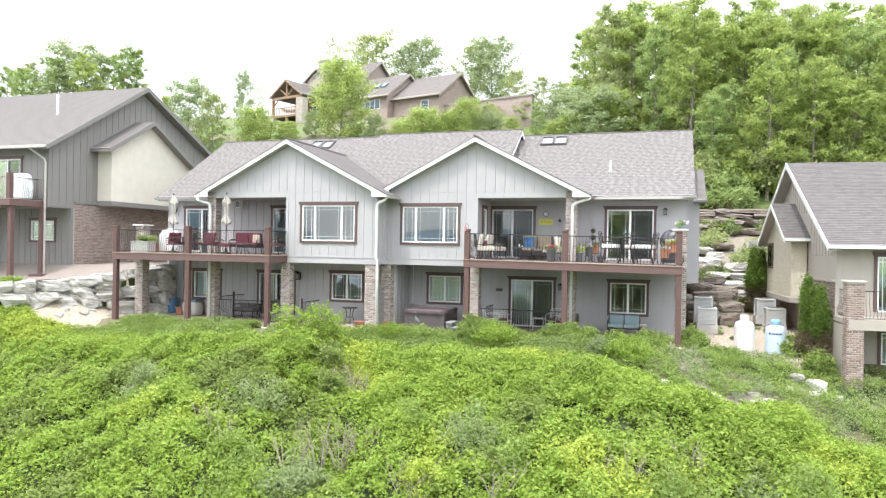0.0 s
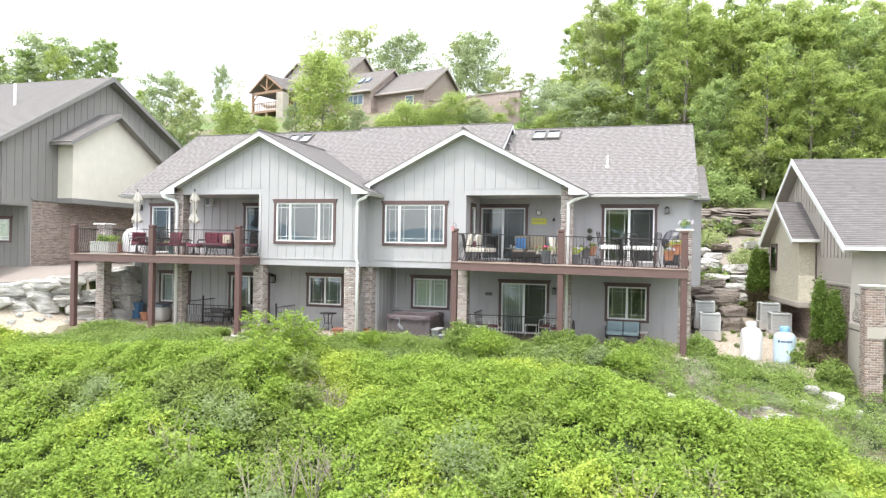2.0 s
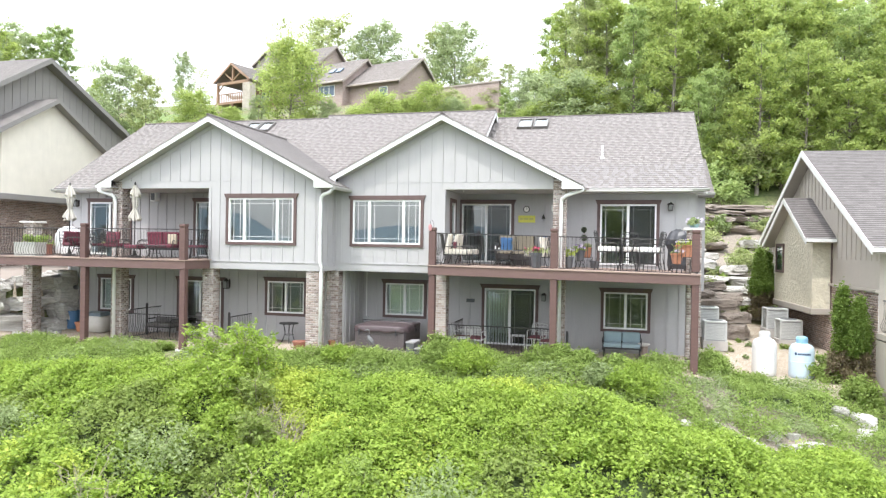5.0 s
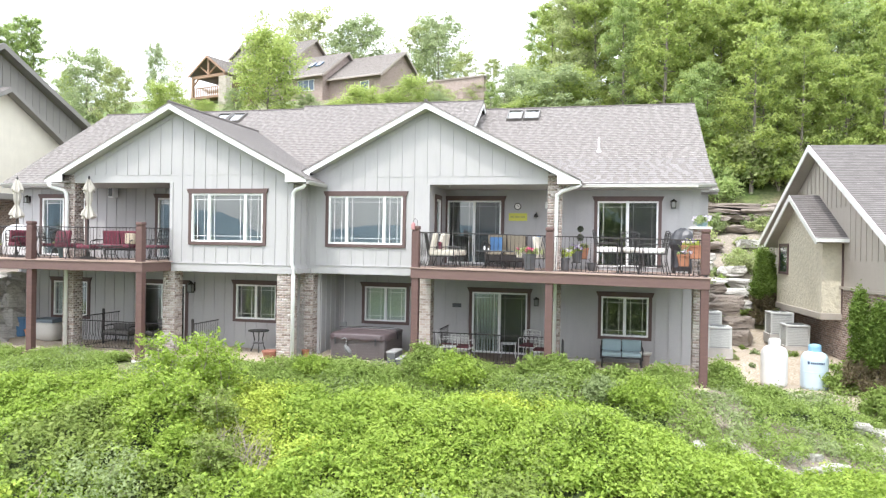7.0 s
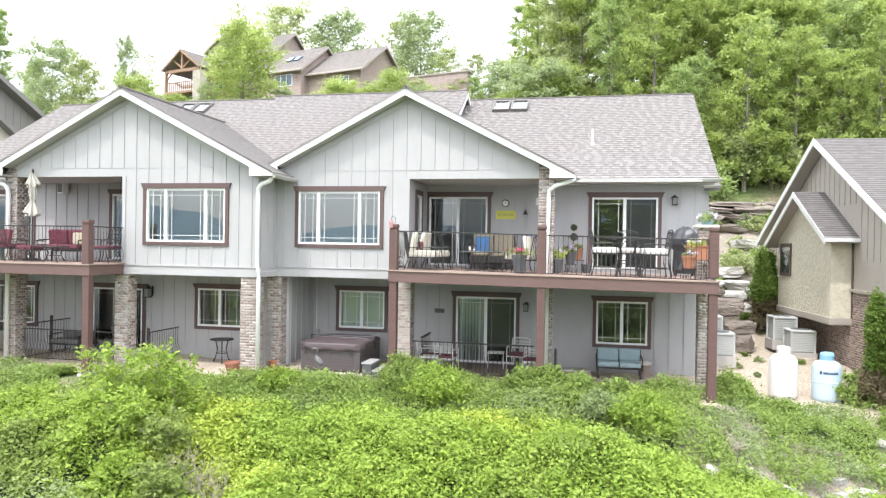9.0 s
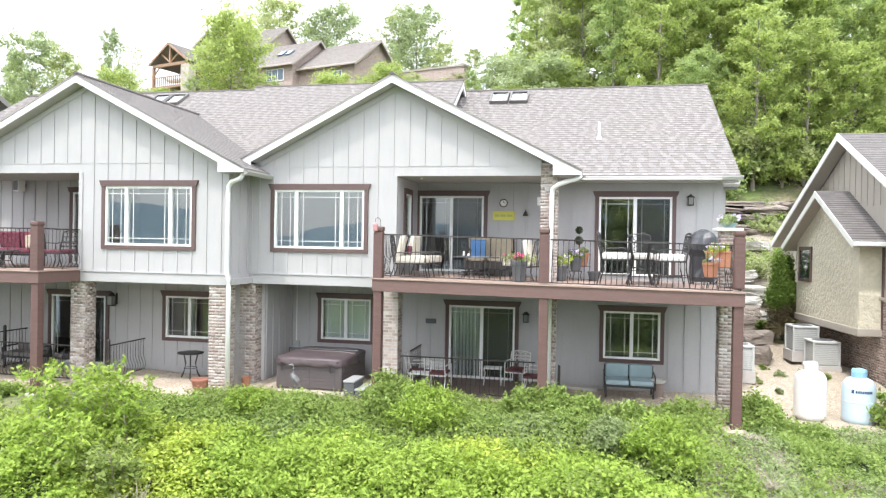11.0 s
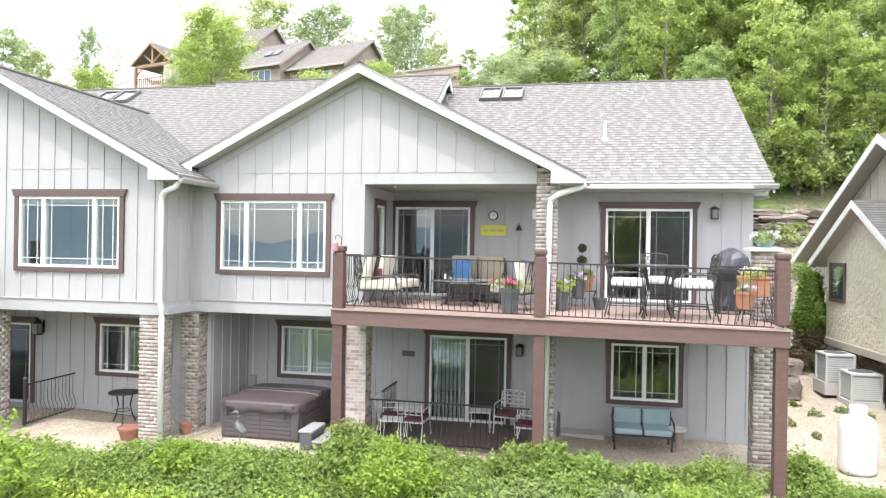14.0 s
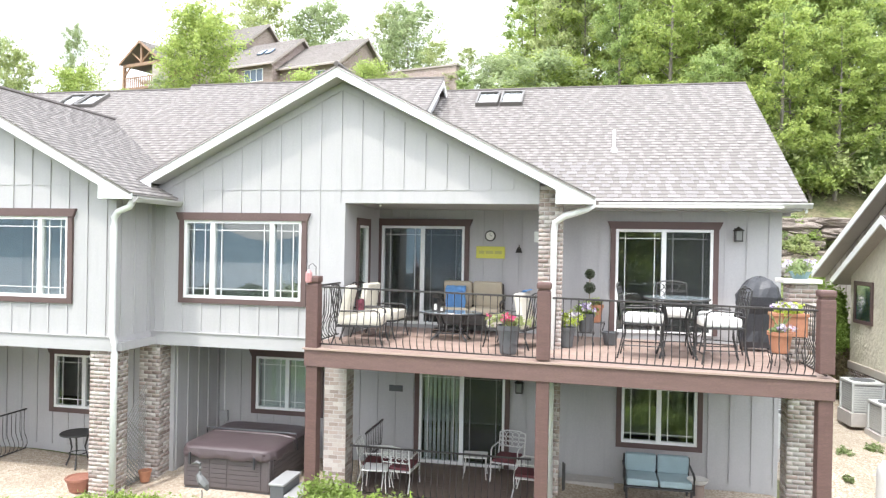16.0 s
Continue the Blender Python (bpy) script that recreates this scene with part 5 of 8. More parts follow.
near_post = (dx > 1.5) & (dy_ > -1.7) & (bank_rng.random(n_d) < 0.4)
for px, py in ((-9.93, -1.4), (-6.14, -1.4), (-2.12, -1.4), (-25.83, -2.45), (-22.02, -2.45), (-18.13, -2.45)):
    near_post |= (np.abs(dx - px) < 0.32) & (np.abs(dy_ - py + 0.15) < 0.40)
at = strew(np.stack([dx, dy_, dz], 1)[~off_bank(dx, dy_) & ~near_post], 0.15, 20, bank_rng, 0.8)
kinds = lumps(at[:, 0], at[:, 1], 1.6, 15) + bank_rng.normal(size=len(at)) * 0.4
for mat, low_k, high_k, words in ((LEAF_DARK, -9, 0.75, "low dull green shrubs along the patio edge"), (LEAF_GREY, 0.75, 9, "low grey-green ground plants along the patio edge")):
    v, f = leaf_tris(at[(kinds >= low_k) & (kinds < high_k)], 0.038, bank_rng, 0.6, 1.7)
    tagged(fast_mesh("shrub_border", v, f, mat), words, "shrubs", kind="stuff")


def bush(x, y, r, h, mat, label, leaf=0.07, n=60, count=60, seed=1, stems=True, flat=1.0, name="shrub"):
    """A shrub: stems from one root and leaf clumps on an uneven dome."""
    rng = np.random.default_rng(seed)
    b = thing(name, label, "shrub", (x, y, float(land(x, y))))
    cs, sp = [], []
    bm = bmesh.new()
    for k in range(n):
        a, u = rng.uniform(0, math.tau), rng.random() ** 0.5
        zz = h * rng.uniform(0.25, 1.0) * (1 - 0.55 * u ** 2)
        c = (math.cos(a) * u * r, math.sin(a) * u * r, zz)
        cs.append(c)
        sp.append(r * rng.uniform(0.18, 0.32))
        if stems and k % 5 == 0:
            tube(bm, [(0, 0, -0.1), (c[0] * 0.4, c[1] * 0.4, zz * 0.55), c], [0.014, 0.01, 0.004], 4)
    if stems:
        part("stem", bm, TWIG, b)
    v, f = leaf_tris(strew(cs, [1.1 * q for q in sp], int(count * 1.6), rng, flat), leaf, rng, 0.4, 1.5)
    fast_mesh("foliage", v, f, mat, b)
    return b


def sapling(x, y, h, reach, stems, mat, label, seed):
    """A young tree of a few thin stems with arching fronds, each set with pairs of leaflets."""
    rng = np.random.default_rng(seed)
    t = thing("sapling", label, "sapling", (x, y, float(land(x, y))))
    spots, fronds = [], bmesh.new()
    for k in range(stems):
        a = math.tau * (k + rng.random()) / stems
        lean = reach * rng.uniform(0.15, 0.55)
        top = Vector((math.cos(a) * lean, math.sin(a) * lean, h * rng.uniform(0.72, 1.0)))
        mid = Vector((top.x * 0.35, top.y * 0.35, top.z * 0.5))
        bm = tube(bmesh.new(), [(0, 0, -0.15), mid, top], [0.022, 0.015, 0.006], 5)
        part("stem", bm, TWIG, t)
        for j in range(13):
            u = 0.25 + 0.75 * (j + rng.random()) / 13
            q = mid.lerp(top, u * 2 - 1) if u > 0.5 else Vector((0, 0, 0)).lerp(mid, u * 2)
            b = j * 2.4 + rng.random()
            out = reach * rng.uniform(0.35, 0.75) * (1.15 - 0.5 * u)
            tip = q + Vector((math.cos(b) * out, math.sin(b) * out, out * rng.uniform(-0.05, 0.55)))
            bend = q.lerp(tip, 0.5) + Vector((0, 0, 0.16 * out))
            tube(fronds, [q, bend, tip], [0.005, 0.004, 0.002], 3)
            for w in np.linspace(0.15, 1.0, 13):
                p = q.lerp(bend, w * 2) if w < 0.5 else bend.lerp(tip, w * 2 - 1)
                for _ in range(3):
                    spots.append(tuple(p + Vector(rng.normal(size=3)) * 0.055))
    tagged(part("fronds", fronds, TWIG, t), kind="stuff")
    v, f = leaf_tris(np.array(spots), 0.05, rng, 0.5, 2.0)
    fast_mesh("foliage", v, f, mat, t)
    return t


for k, (x, y, h, reach, stems, mat, words) in enumerate(((-15.9, -4.5, 1.7, 1.1, 3, LEAF_VINE, "tall bright green sapling growing out of the bank"), (-14.9, -4.3, 1.85, 1.1, 3, LEAF_VINE, "tall bright green sapling growing out of the bank"),
                                                         (-14.1, -4.5, 1.75, 1.0, 3, LEAF_VINE, "tall bright green sapling growing out of the bank"), (-14.8, -5.5, 1.5, 1.1, 4, LEAF_VINE, "leafy green sapling growing out of the bank"),
                                                         (-13.7, -5.4, 1.4, 1.1, 4, LEAF_OLIVE, "leafy olive green sapling above a hollow"), (-13.0, -6.6, 1.3, 1.0, 4, LEAF_OLIVE, "leafy olive green sapling above a hollow"))):
    sapling(x, y, h, reach, stems, mat, words, 500 + k)
for x, y, r, h, mat, words in ((-8.6, -2.1, 0.75, 0.70, LEAF_VINE, "yellow-green rounded shrub at the patio edge"),
                               (-3.7, -2.9, 0.75, 0.75, LEAF_VINE, "yellow-green rounded shrub on the bank"), (-4.7, -2.7, 0.4, 0.6, LEAF_GREY, "small grey-green shrub on the bank"),
                               (-1.6, -0.9, 0.5, 0.7, LEAF_DARK, "small dark shrub beside a deck post"), (-6.2, -1.3, 0.35, 0.7, LEAF_DARK, "small dark shrub beside a deck post"),
                               (-9.6, -1.7, 0.5, 0.7, LEAF_DARK, "small dark shrub beside a deck post"), (-0.5, -0.2, 0.6, 0.5, LEAF_DARK, "low dark shrub at the yard edge"),
                               (-11.6, -2.2, 0.6, 0.5, LEAF_DARK, "low dark shrub at the patio edge"), (-12.7, -2.1, 0.5, 0.45, LEAF_VINE, "low green shrub at the patio edge")):
    bush(x, y, r, h, mat, words, 0.042, 70, 60, int(abs(x * 10)))
for x, y, r, h, words in ((-9.55, -1.55, 0.55, 0.95, "leafy weeds round the foot of a deck post"), (-8.95, -1.75, 0.5, 0.75, "leafy weeds beside a low deck"), (-5.95, -1.45, 0.42, 0.85, "leafy weeds round the foot of a deck post"), (-6.55, -1.5, 0.42, 0.8, "leafy weeds beside a low deck"),
                          (-5.2, -1.6, 0.4, 0.6, "leafy weeds at the patio edge"), (-3.2, -1.3, 0.4, 0.65, "leafy weeds at the patio edge"), (-4.2, -1.6, 0.4, 0.5, "leafy weeds at the patio edge")):
    bush(x, y, r, h, LEAF_DARK, words, 0.045, 46, 40, int(abs(x * 31)))
shrub_rng = random.Random(21)
for k in range(34):
    x, y = -19 + 22.5 * ((k * 0.618) % 1), -7.2 - 5.6 * shrub_rng.random()
    mat, words = [(LEAF_GREY, "grey-green feathery shrub on the bank"), (LEAF_VINE, "green shrub rising from the vines"), (LEAF_LIME, "lime green shrub rising from the vines"), (LEAF_DARK, "dull green shrub on the bank")][(0, 1, 3, 0, 2, 3, 1)[k % 7]]
    bush(x, y, shrub_rng.uniform(0.6, 1.1), shrub_rng.uniform(0.9, 1.6), mat, words, 0.05, 46, 44, 200 + k)


def dead_branches(x, y, h, seed):
    """A fan of bare grey twigs."""
    rng = random.Random(seed)
    b = thing("dead_branches", "bare grey dead twigs among the vines", "branches", (x, y, float(land(x, y))))
    for k in range(9):
        a, lean = rng.uniform(0, math.tau), rng.uniform(0.15, 0.6)
        bm = bmesh.new()
        tip = Vector((math.cos(a) * lean * h, math.sin(a) * lean * h, h * rng.uniform(0.75, 1.15)))
        mid = tip * 0.5 + Vector((rng.uniform(-0.1, 0.1), rng.uniform(-0.1, 0.1), 0.05))
        tube(bm, [(0, 0, -0.1), mid, tip], [0.016, 0.011, 0.004], 5)
        for j in range(4):
            q = mid.lerp(tip, rng.random())
            tube(bm, [q, q + Vector((rng.uniform(-0.3, 0.3), rng.uniform(-0.3, 0.3), rng.uniform(0.05, 0.35)))], [0.006, 0.003], 4)
        part("branch", bm, TWIG, b)


for k, (x, y, h) in enumerate(((-12.6, -6.2, 1.0), (-13.0, -6.0, 0.9), (-12.2, -6.5, 0.9), (-11.2, -9.6, 1.5), (-11.7, -9.9, 1.7), (-10.7, -9.3, 1.3), (-12.4, -10.4, 1.6), (-14.6, -10.3, 1.4), (-15.5, -9.8, 1.3), (-6.4, -10.6, 1.5), (-3.4, -9.6, 1.4), (-8.6, -10.9, 1.5), (-1.9, -8.6, 1.2), (-1.9, -3.5, 0.3), (-17.0, -4.6, 0.5))):
    dead_branches(x, y, h, 70 + k)


def cedar(x, y, h, r, seed, label, z=None):
    """A columnar evergreen: upright sprays packed round a stem."""
    rng = np.random.default_rng(seed)
    c = thing("arborvitae", label, "shrub", (x, y, float(land(x, y)) if z is None else z))
    part("trunk", rod(bmesh.new(), (0, 0, -0.1), (0, 0, h * 0.9), 0.05, 0.015), BARK, c)
    cs, sp = [], []
    for k in range(170):
        t = rng.random() ** 0.8
        rr = r * (1 - t) ** 0.75 * (0.75 + 0.3 * math.sin(t * 9 + seed)) + 0.04
        a = rng.uniform(0, math.tau)
        cs.append((math.cos(a) * rr * 0.85, math.sin(a) * rr * 0.85, 0.1 + t * (h - 0.15)))
        sp.append(0.13)
    v, f = leaf_tris(strew(cs, sp, 60, rng, 1.7), 0.045, rng, 0.2, 1.9)
    low = v[f[:, 0], 2] < 0.36 * h + 0.12 * np.sin(v[f[:, 0], 0] * 9)
    fast_mesh("foliage", v[f[~low]].reshape(-1, 3), np.arange((~low).sum() * 3).reshape(-1, 3), LEAF_CEDAR, c)
    fast_mesh("dry_foliage", v[f[low]].reshape(-1, 3), np.arange(low.sum() * 3).reshape(-1, 3), LEAF_DRY, c, "brown dry lower sprays")
    return c


cedar(2.55, 1.85, 2.9, 0.42, 1, "green columnar arborvitae beside a house wall", -0.5)
cedar(2.9, 1.45, 2.6, 0.5, 2, "green columnar arborvitae beside a house wall", -0.55)
cedar(1.55, 10.3, 2.9, 0.62, 3, "dark columnar arborvitae on the rocky slope", 0.65)
cedar(1.95, 10.8, 2.6, 0.5, 4, "dark columnar arborvitae on the rocky slope", 0.8)


# ---- neighbours ----
def brick_wall(parent, u0, u1, z0, z1, face, axis, out, mat=None):
    """Brick veneer: joined courses over a mortar bed."""
    rng = random.Random(9)
    w = sorted((face - out * 0.05, face))
    bed = bx(u0, u1, *w, z0, z1) if axis == "y" else bx(*w, u0, u1, z0, z1)
    bed = part("brickwork", bed, MORTAR, parent, "brown brick veneer")
    cells = list(brick_face(u0, u1, z0 + 0.01, z1, face, axis, out, rng))
    tagged(fast_boxes("bricks", cells, mat or BRICK_RED, bed), kind="stuff")
    return bed


GUTTER_TAUPE = rough_paint("gutter_taupe", (0.48, 0.45, 0.41), 0.4, 0.04, 2.0, 30, 0.03)


def lodge_left():
    h = thing("house", "taupe board-and-batten house with a cream stucco bay", "house")
    x, fy = -30.9, -1.4
    rise = lambda y: 12.05 - (0.62 if y < 4.75 else 0.50) * abs(y - 4.75)
    wall = part("wall", prism(bmesh.new(), [(fy, 5.05), (0.16, 5.05), (0.16, 2.0), (11.3, 2.0), (11.3, rise(11.3) - 0.25), (4.75, 11.8), (fy, rise(fy) - 0.25)], "x", x - 0.2, x), SIDING_TAUPE, h, "taupe board-and-batten siding")
    battens(wall, fy + 0.05, 11.2, 5.3, lambda u: rise(u) - 0.3, [], x, SIDING_TAUPE, axis="x", out=1, step=0.42, width=0.05)
    front = part("wall", wall_cells(bmesh.new(), -42, x - 0.2, 5.05, 7.9, [(-34.3, -32.62, 5.4, 7.35)], fy, fy + 0.15), SIDING_TAUPE, h, "taupe siding")
    battens(front, -36, x - 0.3, 5.1, 7.85, [(-34.4, -32.5, 5.3, 7.5)], fy, SIDING_TAUPE)
    pane_window(h, -34.3, -32.62, 5.4, 7.35, fy, name="sliding_door")
    low_front = part("wall", wall_cells(bmesh.new(), -42, x - 0.01, 2.0, 5.05, [(-33.47, -31.96, 3.4, 4.4)], 0.0, 0.15), SIDING_TAUPE, h, "taupe siding under the overhang")
    battens(low_front, -36, x - 0.1, 2.1, 5.0, [(-33.6, -31.85, 3.3, 4.6)], 0.0, SIDING_TAUPE)
    pane_window(h, -33.47, -31.96, 3.4, 4.4, 0.0)
    part("soffit", bx(-42, x - 0.01, fy, 0.0, 5.0, 5.045), SIDING_TAUPE, h)
    brick_wall(h, 0.15, 9.5, 2.0, 5.28, x + 0.03, "x", 1)
    part("ledge", bx(x, x + 0.1, 0.13, 9.5, 5.29, 5.36), SIDING_TAUPE, h)
    # bay
    bxx, y0, y1 = -30.0, 1.65, 8.3
    br = lambda y: 10.0 - 0.575 * abs(y - 4.3)
    part("bay", prism(bmesh.new(), [(y0, 5.5), (y1, 5.5), (y1, br(y1) - 0.1), (4.3, 9.87), (y0, br(y0) - 0.1)], "x", x, bxx), STUCCO, h, "cream stucco bay")
    part("bay_skirt", box(bmesh.new(), x, bxx + 0.05, y0 - 0.04, y1 + 0.04, 5.24, 5.5, 0.03), SIDING_TAUPE, h)
    for e in (y0 - 0.55, y1 + 0.4):
        shingled("roof", h, (bxx + 0.45, e, br(e)), (x - 0.3, e, br(e)), (x - 0.3, 4.3, 10.05), (bxx + 0.45, 4.3, 10.05), thick=0.1)
        part("rake_board", prism(bmesh.new(), [(e, br(e)), (4.3, 10.05), (4.3, 9.84), (e, br(e) - 0.22)], "x", bxx + 0.42, bxx + 0.46), SIDING_TAUPE, h)
        part("soffit", prism(bmesh.new(), [(e, br(e) - 0.12), (4.3, 9.92), (4.3, 9.88), (e, br(e) - 0.16)], "x", x, bxx + 0.42), SIDING_TAUPE, h)
    for e in (-1.95, 11.85):
        shingled("roof", h, (-44, e, rise(e)), (x + 0.45, e, rise(e)), (x + 0.45, 4.75, 12.1), (-44, 4.75, 12.1), thick=0.12, label="grey asphalt shingles")
        part("rake_board", prism(bmesh.new(), [(e, rise(e) + 0.02), (4.75, 12.1), (4.75, 11.85), (e, rise(e) - 0.22)], "x", x + 0.43, x + 0.47), SIDING_TAUPE, h, "taupe rake board")
        part("soffit", prism(bmesh.new(), [(e, rise(e) - 0.15), (4.75, 11.95), (4.75, 11.9), (e, rise(e) - 0.2)], "x", x, x + 0.43), SIDING_TAUPE, h)
    part("gutter", bx(-44, x + 0.45, -2.06, -1.95, rise(-1.95) - 0.12, rise(-1.95) + 0.0), GUTTER_TAUPE, h)
    part("downspout", tube(bmesh.new(), [(-31.6, -2.0, 7.85), (-31.5, -1.9, 7.75), (-31.05, -1.5, 7.3), (-31.0, -1.48, 7.1), (-31.0, -1.48, 1.7), (-30.85, -1.55, 1.62)], 0.05), GUTTER_TAUPE, h)
    part("vent_pipe", rod(bmesh.new(), (-33.6, 1.6, 9.9), (-33.6, 1.6, 11.2), 0.06), WHITE, h, "white vent pipe")
    # deck
    part("deck_floor", bx(-42, -31.15, -3.2, fy, 5.24, 5.3), BOARD, h)
    part("beam", bx(-42, -31.15, -3.25, -3.17, 4.98, 5.28), BEAM, h)
    part("beam", bx(-31.23, -31.15, -3.17, fy, 4.98, 5.28), BEAM, h)
    for px, py, w, z in ((-31.33, -3.0, 0.24, 1.40), (-31.13, -1.52, 0.42, 1.55)):
        part("post", bx(px - 0.1, px + 0.1, py - 0.1, py + 0.1, z, 4.98, bevel=0.01), STAIN, h)
        part("post_base", bx(px - w, px + w, py - w * 0.8, py + w * 0.8, z - 0.2, z + 0.24, bevel=0.02), STAIN, h, "brown boxed post base")
    part("newel_post", bx(-31.42, -31.20, -3.22, -3.0, 5.3, 6.48, bevel=0.02), STAIN, h)
    railing(h, (-35.0, -3.12), (-31.42, -3.12), 5.33)
    railing(h, (-31.22, -3.0), (-31.18, -1.5), 5.33)


lodge_left()


def cottage_right():
    h = thing("house", "tan house with a yellow stucco bay and brick base", "house", (2.99, 0.76, 0), 3.6)
    rise = lambda y: 7.48 - 0.54 * abs(y - 6.9)
    TAN = rough_paint("siding_tan", (0.40, 0.36, 0.31), 0.65, 0.05, 1.5, 30, 0.12, stain=0.15)
    x, fy = 0.42, 0.5
    wall = part("wall", prism(bmesh.new(), [(fy, -1.6), (13.3, -1.6), (13.3, rise(13.3) - 0.2), (6.9, 7.25), (fy, rise(fy) - 0.2)], "x", x, x + 0.2), TAN, h, "tan board-and-batten siding")
    battens(wall, fy + 0.1, 13.0, 3.3, lambda u: rise(u) - 0.25, [(4.2, 10.1, 3.6, 5.1)], x, TAN, axis="x", out=-1, step=0.42, width=0.05)
    front = part("wall", wall_cells(bmesh.new(), x + 0.2, 11, -1.6, 3.7, [(1.75, 3.5, 1.3, 3.3), (1.9, 3.4, -0.6, 0.55)], fy, fy + 0.15), TAN, h, "tan siding")
    pane_window(h, 1.75, 3.5, 1.3, 3.3, fy, name="sliding_door")
    pane_window(h, 1.9, 3.4, -0.6, 0.55, fy)
    brick_wall(h, fy, 12.8, -1.2, 2.33, x - 0.02, "x", -1)
    part("ledge", bx(x - 0.1, x, fy, 13, 2.34, 2.42), TAN, h)
    bxx, y0, y1, yc = -0.22, 4.65, 9.7, 7.05
    br = lambda y: 5.64 - 0.56 * abs(y - yc)
    bay = part("bay", prism(bmesh.new(), [(y0, 1.5), (y1, 1.5), (y1, br(y1) - 0.05), (yc, 5.49), (y0, br(y0) - 0.05)], "x", bxx, x), STUCCO_YELLOW, h, "rough yellow stucco bay")
    part("bay_skirt", box(bmesh.new(), bxx - 0.05, x, y0 - 0.04, y1 + 0.04, 1.27, 1.5, 0.03), TAN, h)
    part("corner_board", bx(x - 0.04, x + 0.02, y0 - 0.1, y0 - 0.01, 1.5, 4.0), BROWN, h)
    bm = turned_frame([8.25, 8.36, 9.29, 9.4], [2.66, 2.76, 3.75, 3.87], bxx - 0.05, bxx + 0.01)
    w = part("window", bm, BROWN, h, "small brown-trimmed bay window")
    part("pane", bx(bxx - 0.03, bxx - 0.022, 8.36, 9.29, 2.76, 3.75), GLASS, w)
    # dark panel added behind the pane; its colour stands for an unlit room
    part("shade", bx(bxx - 0.015, bxx - 0.004, 8.36, 9.29, 2.76, 3.75), GLASS_DARK, w, "dark panel standing for the unlit room behind glass")
    for e in (y0 - 0.5, y1 + 0.5):
        shingled("roof", h, (bxx - 0.38, e, br(e)), (x + 0.3, e, br(e)), (x + 0.3, yc, 5.66), (bxx - 0.38, yc, 5.66), thick=0.1, mat=SHINGLE_DULL)
        part("rake_board", prism(bmesh.new(), [(e, br(e)), (yc, 5.66), (yc, 5.45), (e, br(e) - 0.2)], "x", bxx - 0.40, bxx - 0.36), GUTTER, h)
        part("soffit", prism(bmesh.new(), [(e, br(e) - 0.12), (yc, 5.52), (yc, 5.48), (e, br(e) - 0.16)], "x", bxx - 0.36, x), TAN, h)
    part("gutter", bx(bxx - 0.4, x, y0 - 0.6, y0 - 0.5, br(y0 - 0.5) - 0.12, br(y0 - 0.5)), GUTTER, h)
    for e in (-0.12, 13.3):
        shingled("roof", h, (0.0, e, rise(e)), (14, e, rise(e)), (14, 6.9, 7.5), (0.0, 6.9, 7.5), thick=0.12, mat=SHINGLE_DULL, label="grey-brown asphalt shingles")
        part("rake_board", prism(bmesh.new(), [(e, rise(e) + 0.02), (6.9, 7.5), (6.9, 7.27), (e, rise(e) - 0.2)], "x", -0.04, 0.0), GUTTER, h, "pale rake board")
        part("soffit", prism(bmesh.new(), [(e, rise(e) - 0.15), (6.9, 7.33), (6.9, 7.29), (e, rise(e) - 0.19)], "x", 0.0, x), TAN, h)
    part("gutter", bx(-0.04, 14, -0.22, -0.12, rise(-0.12) - 0.12, rise(-0.12)), GUTTER, h)
    # porch with brick piers
    part("porch_floor", bx(0.35, 9, -1.25, fy, 0.95, 1.12), TAN, h)
    part("beam", bx(0.35, 9, -1.3, -1.24, 0.78, 1.13), TAN, h)
    cells = []
    col = part("brick_column", bx(0.3, 0.82, -1.28, -0.76, -2.2, 2.4), MORTAR, h, "brown brick pier")
    rng = random.Random(3)
    for face in (brick_face(0.29, 0.83, -2.2, 2.4, -1.28, "y", -1, rng), brick_face(-1.27, -0.77, -2.2, 2.4, 0.3, "x", -1, rng), brick_face(-1.27, -0.77, -2.2, 2.4, 0.82, "x", 1, rng)):
        cells += list(face)
    tagged(fast_boxes("bricks", cells, BRICK_RED, col), kind="stuff")
    part("cap", bx(0.24, 0.88, -1.34, -0.7, 2.4, 2.47, bevel=0.015), MORTAR, h)
    part("pier", bx(0.36, 0.7, -0.7, fy, -2.0, 0.9), TAN, h)
    railing(h, (0.9, -1.0), (4.5, -1.0), 1.15)
    railing(h, (0.5, 0.4), (0.5, -0.7), 1.15)


cottage_right()


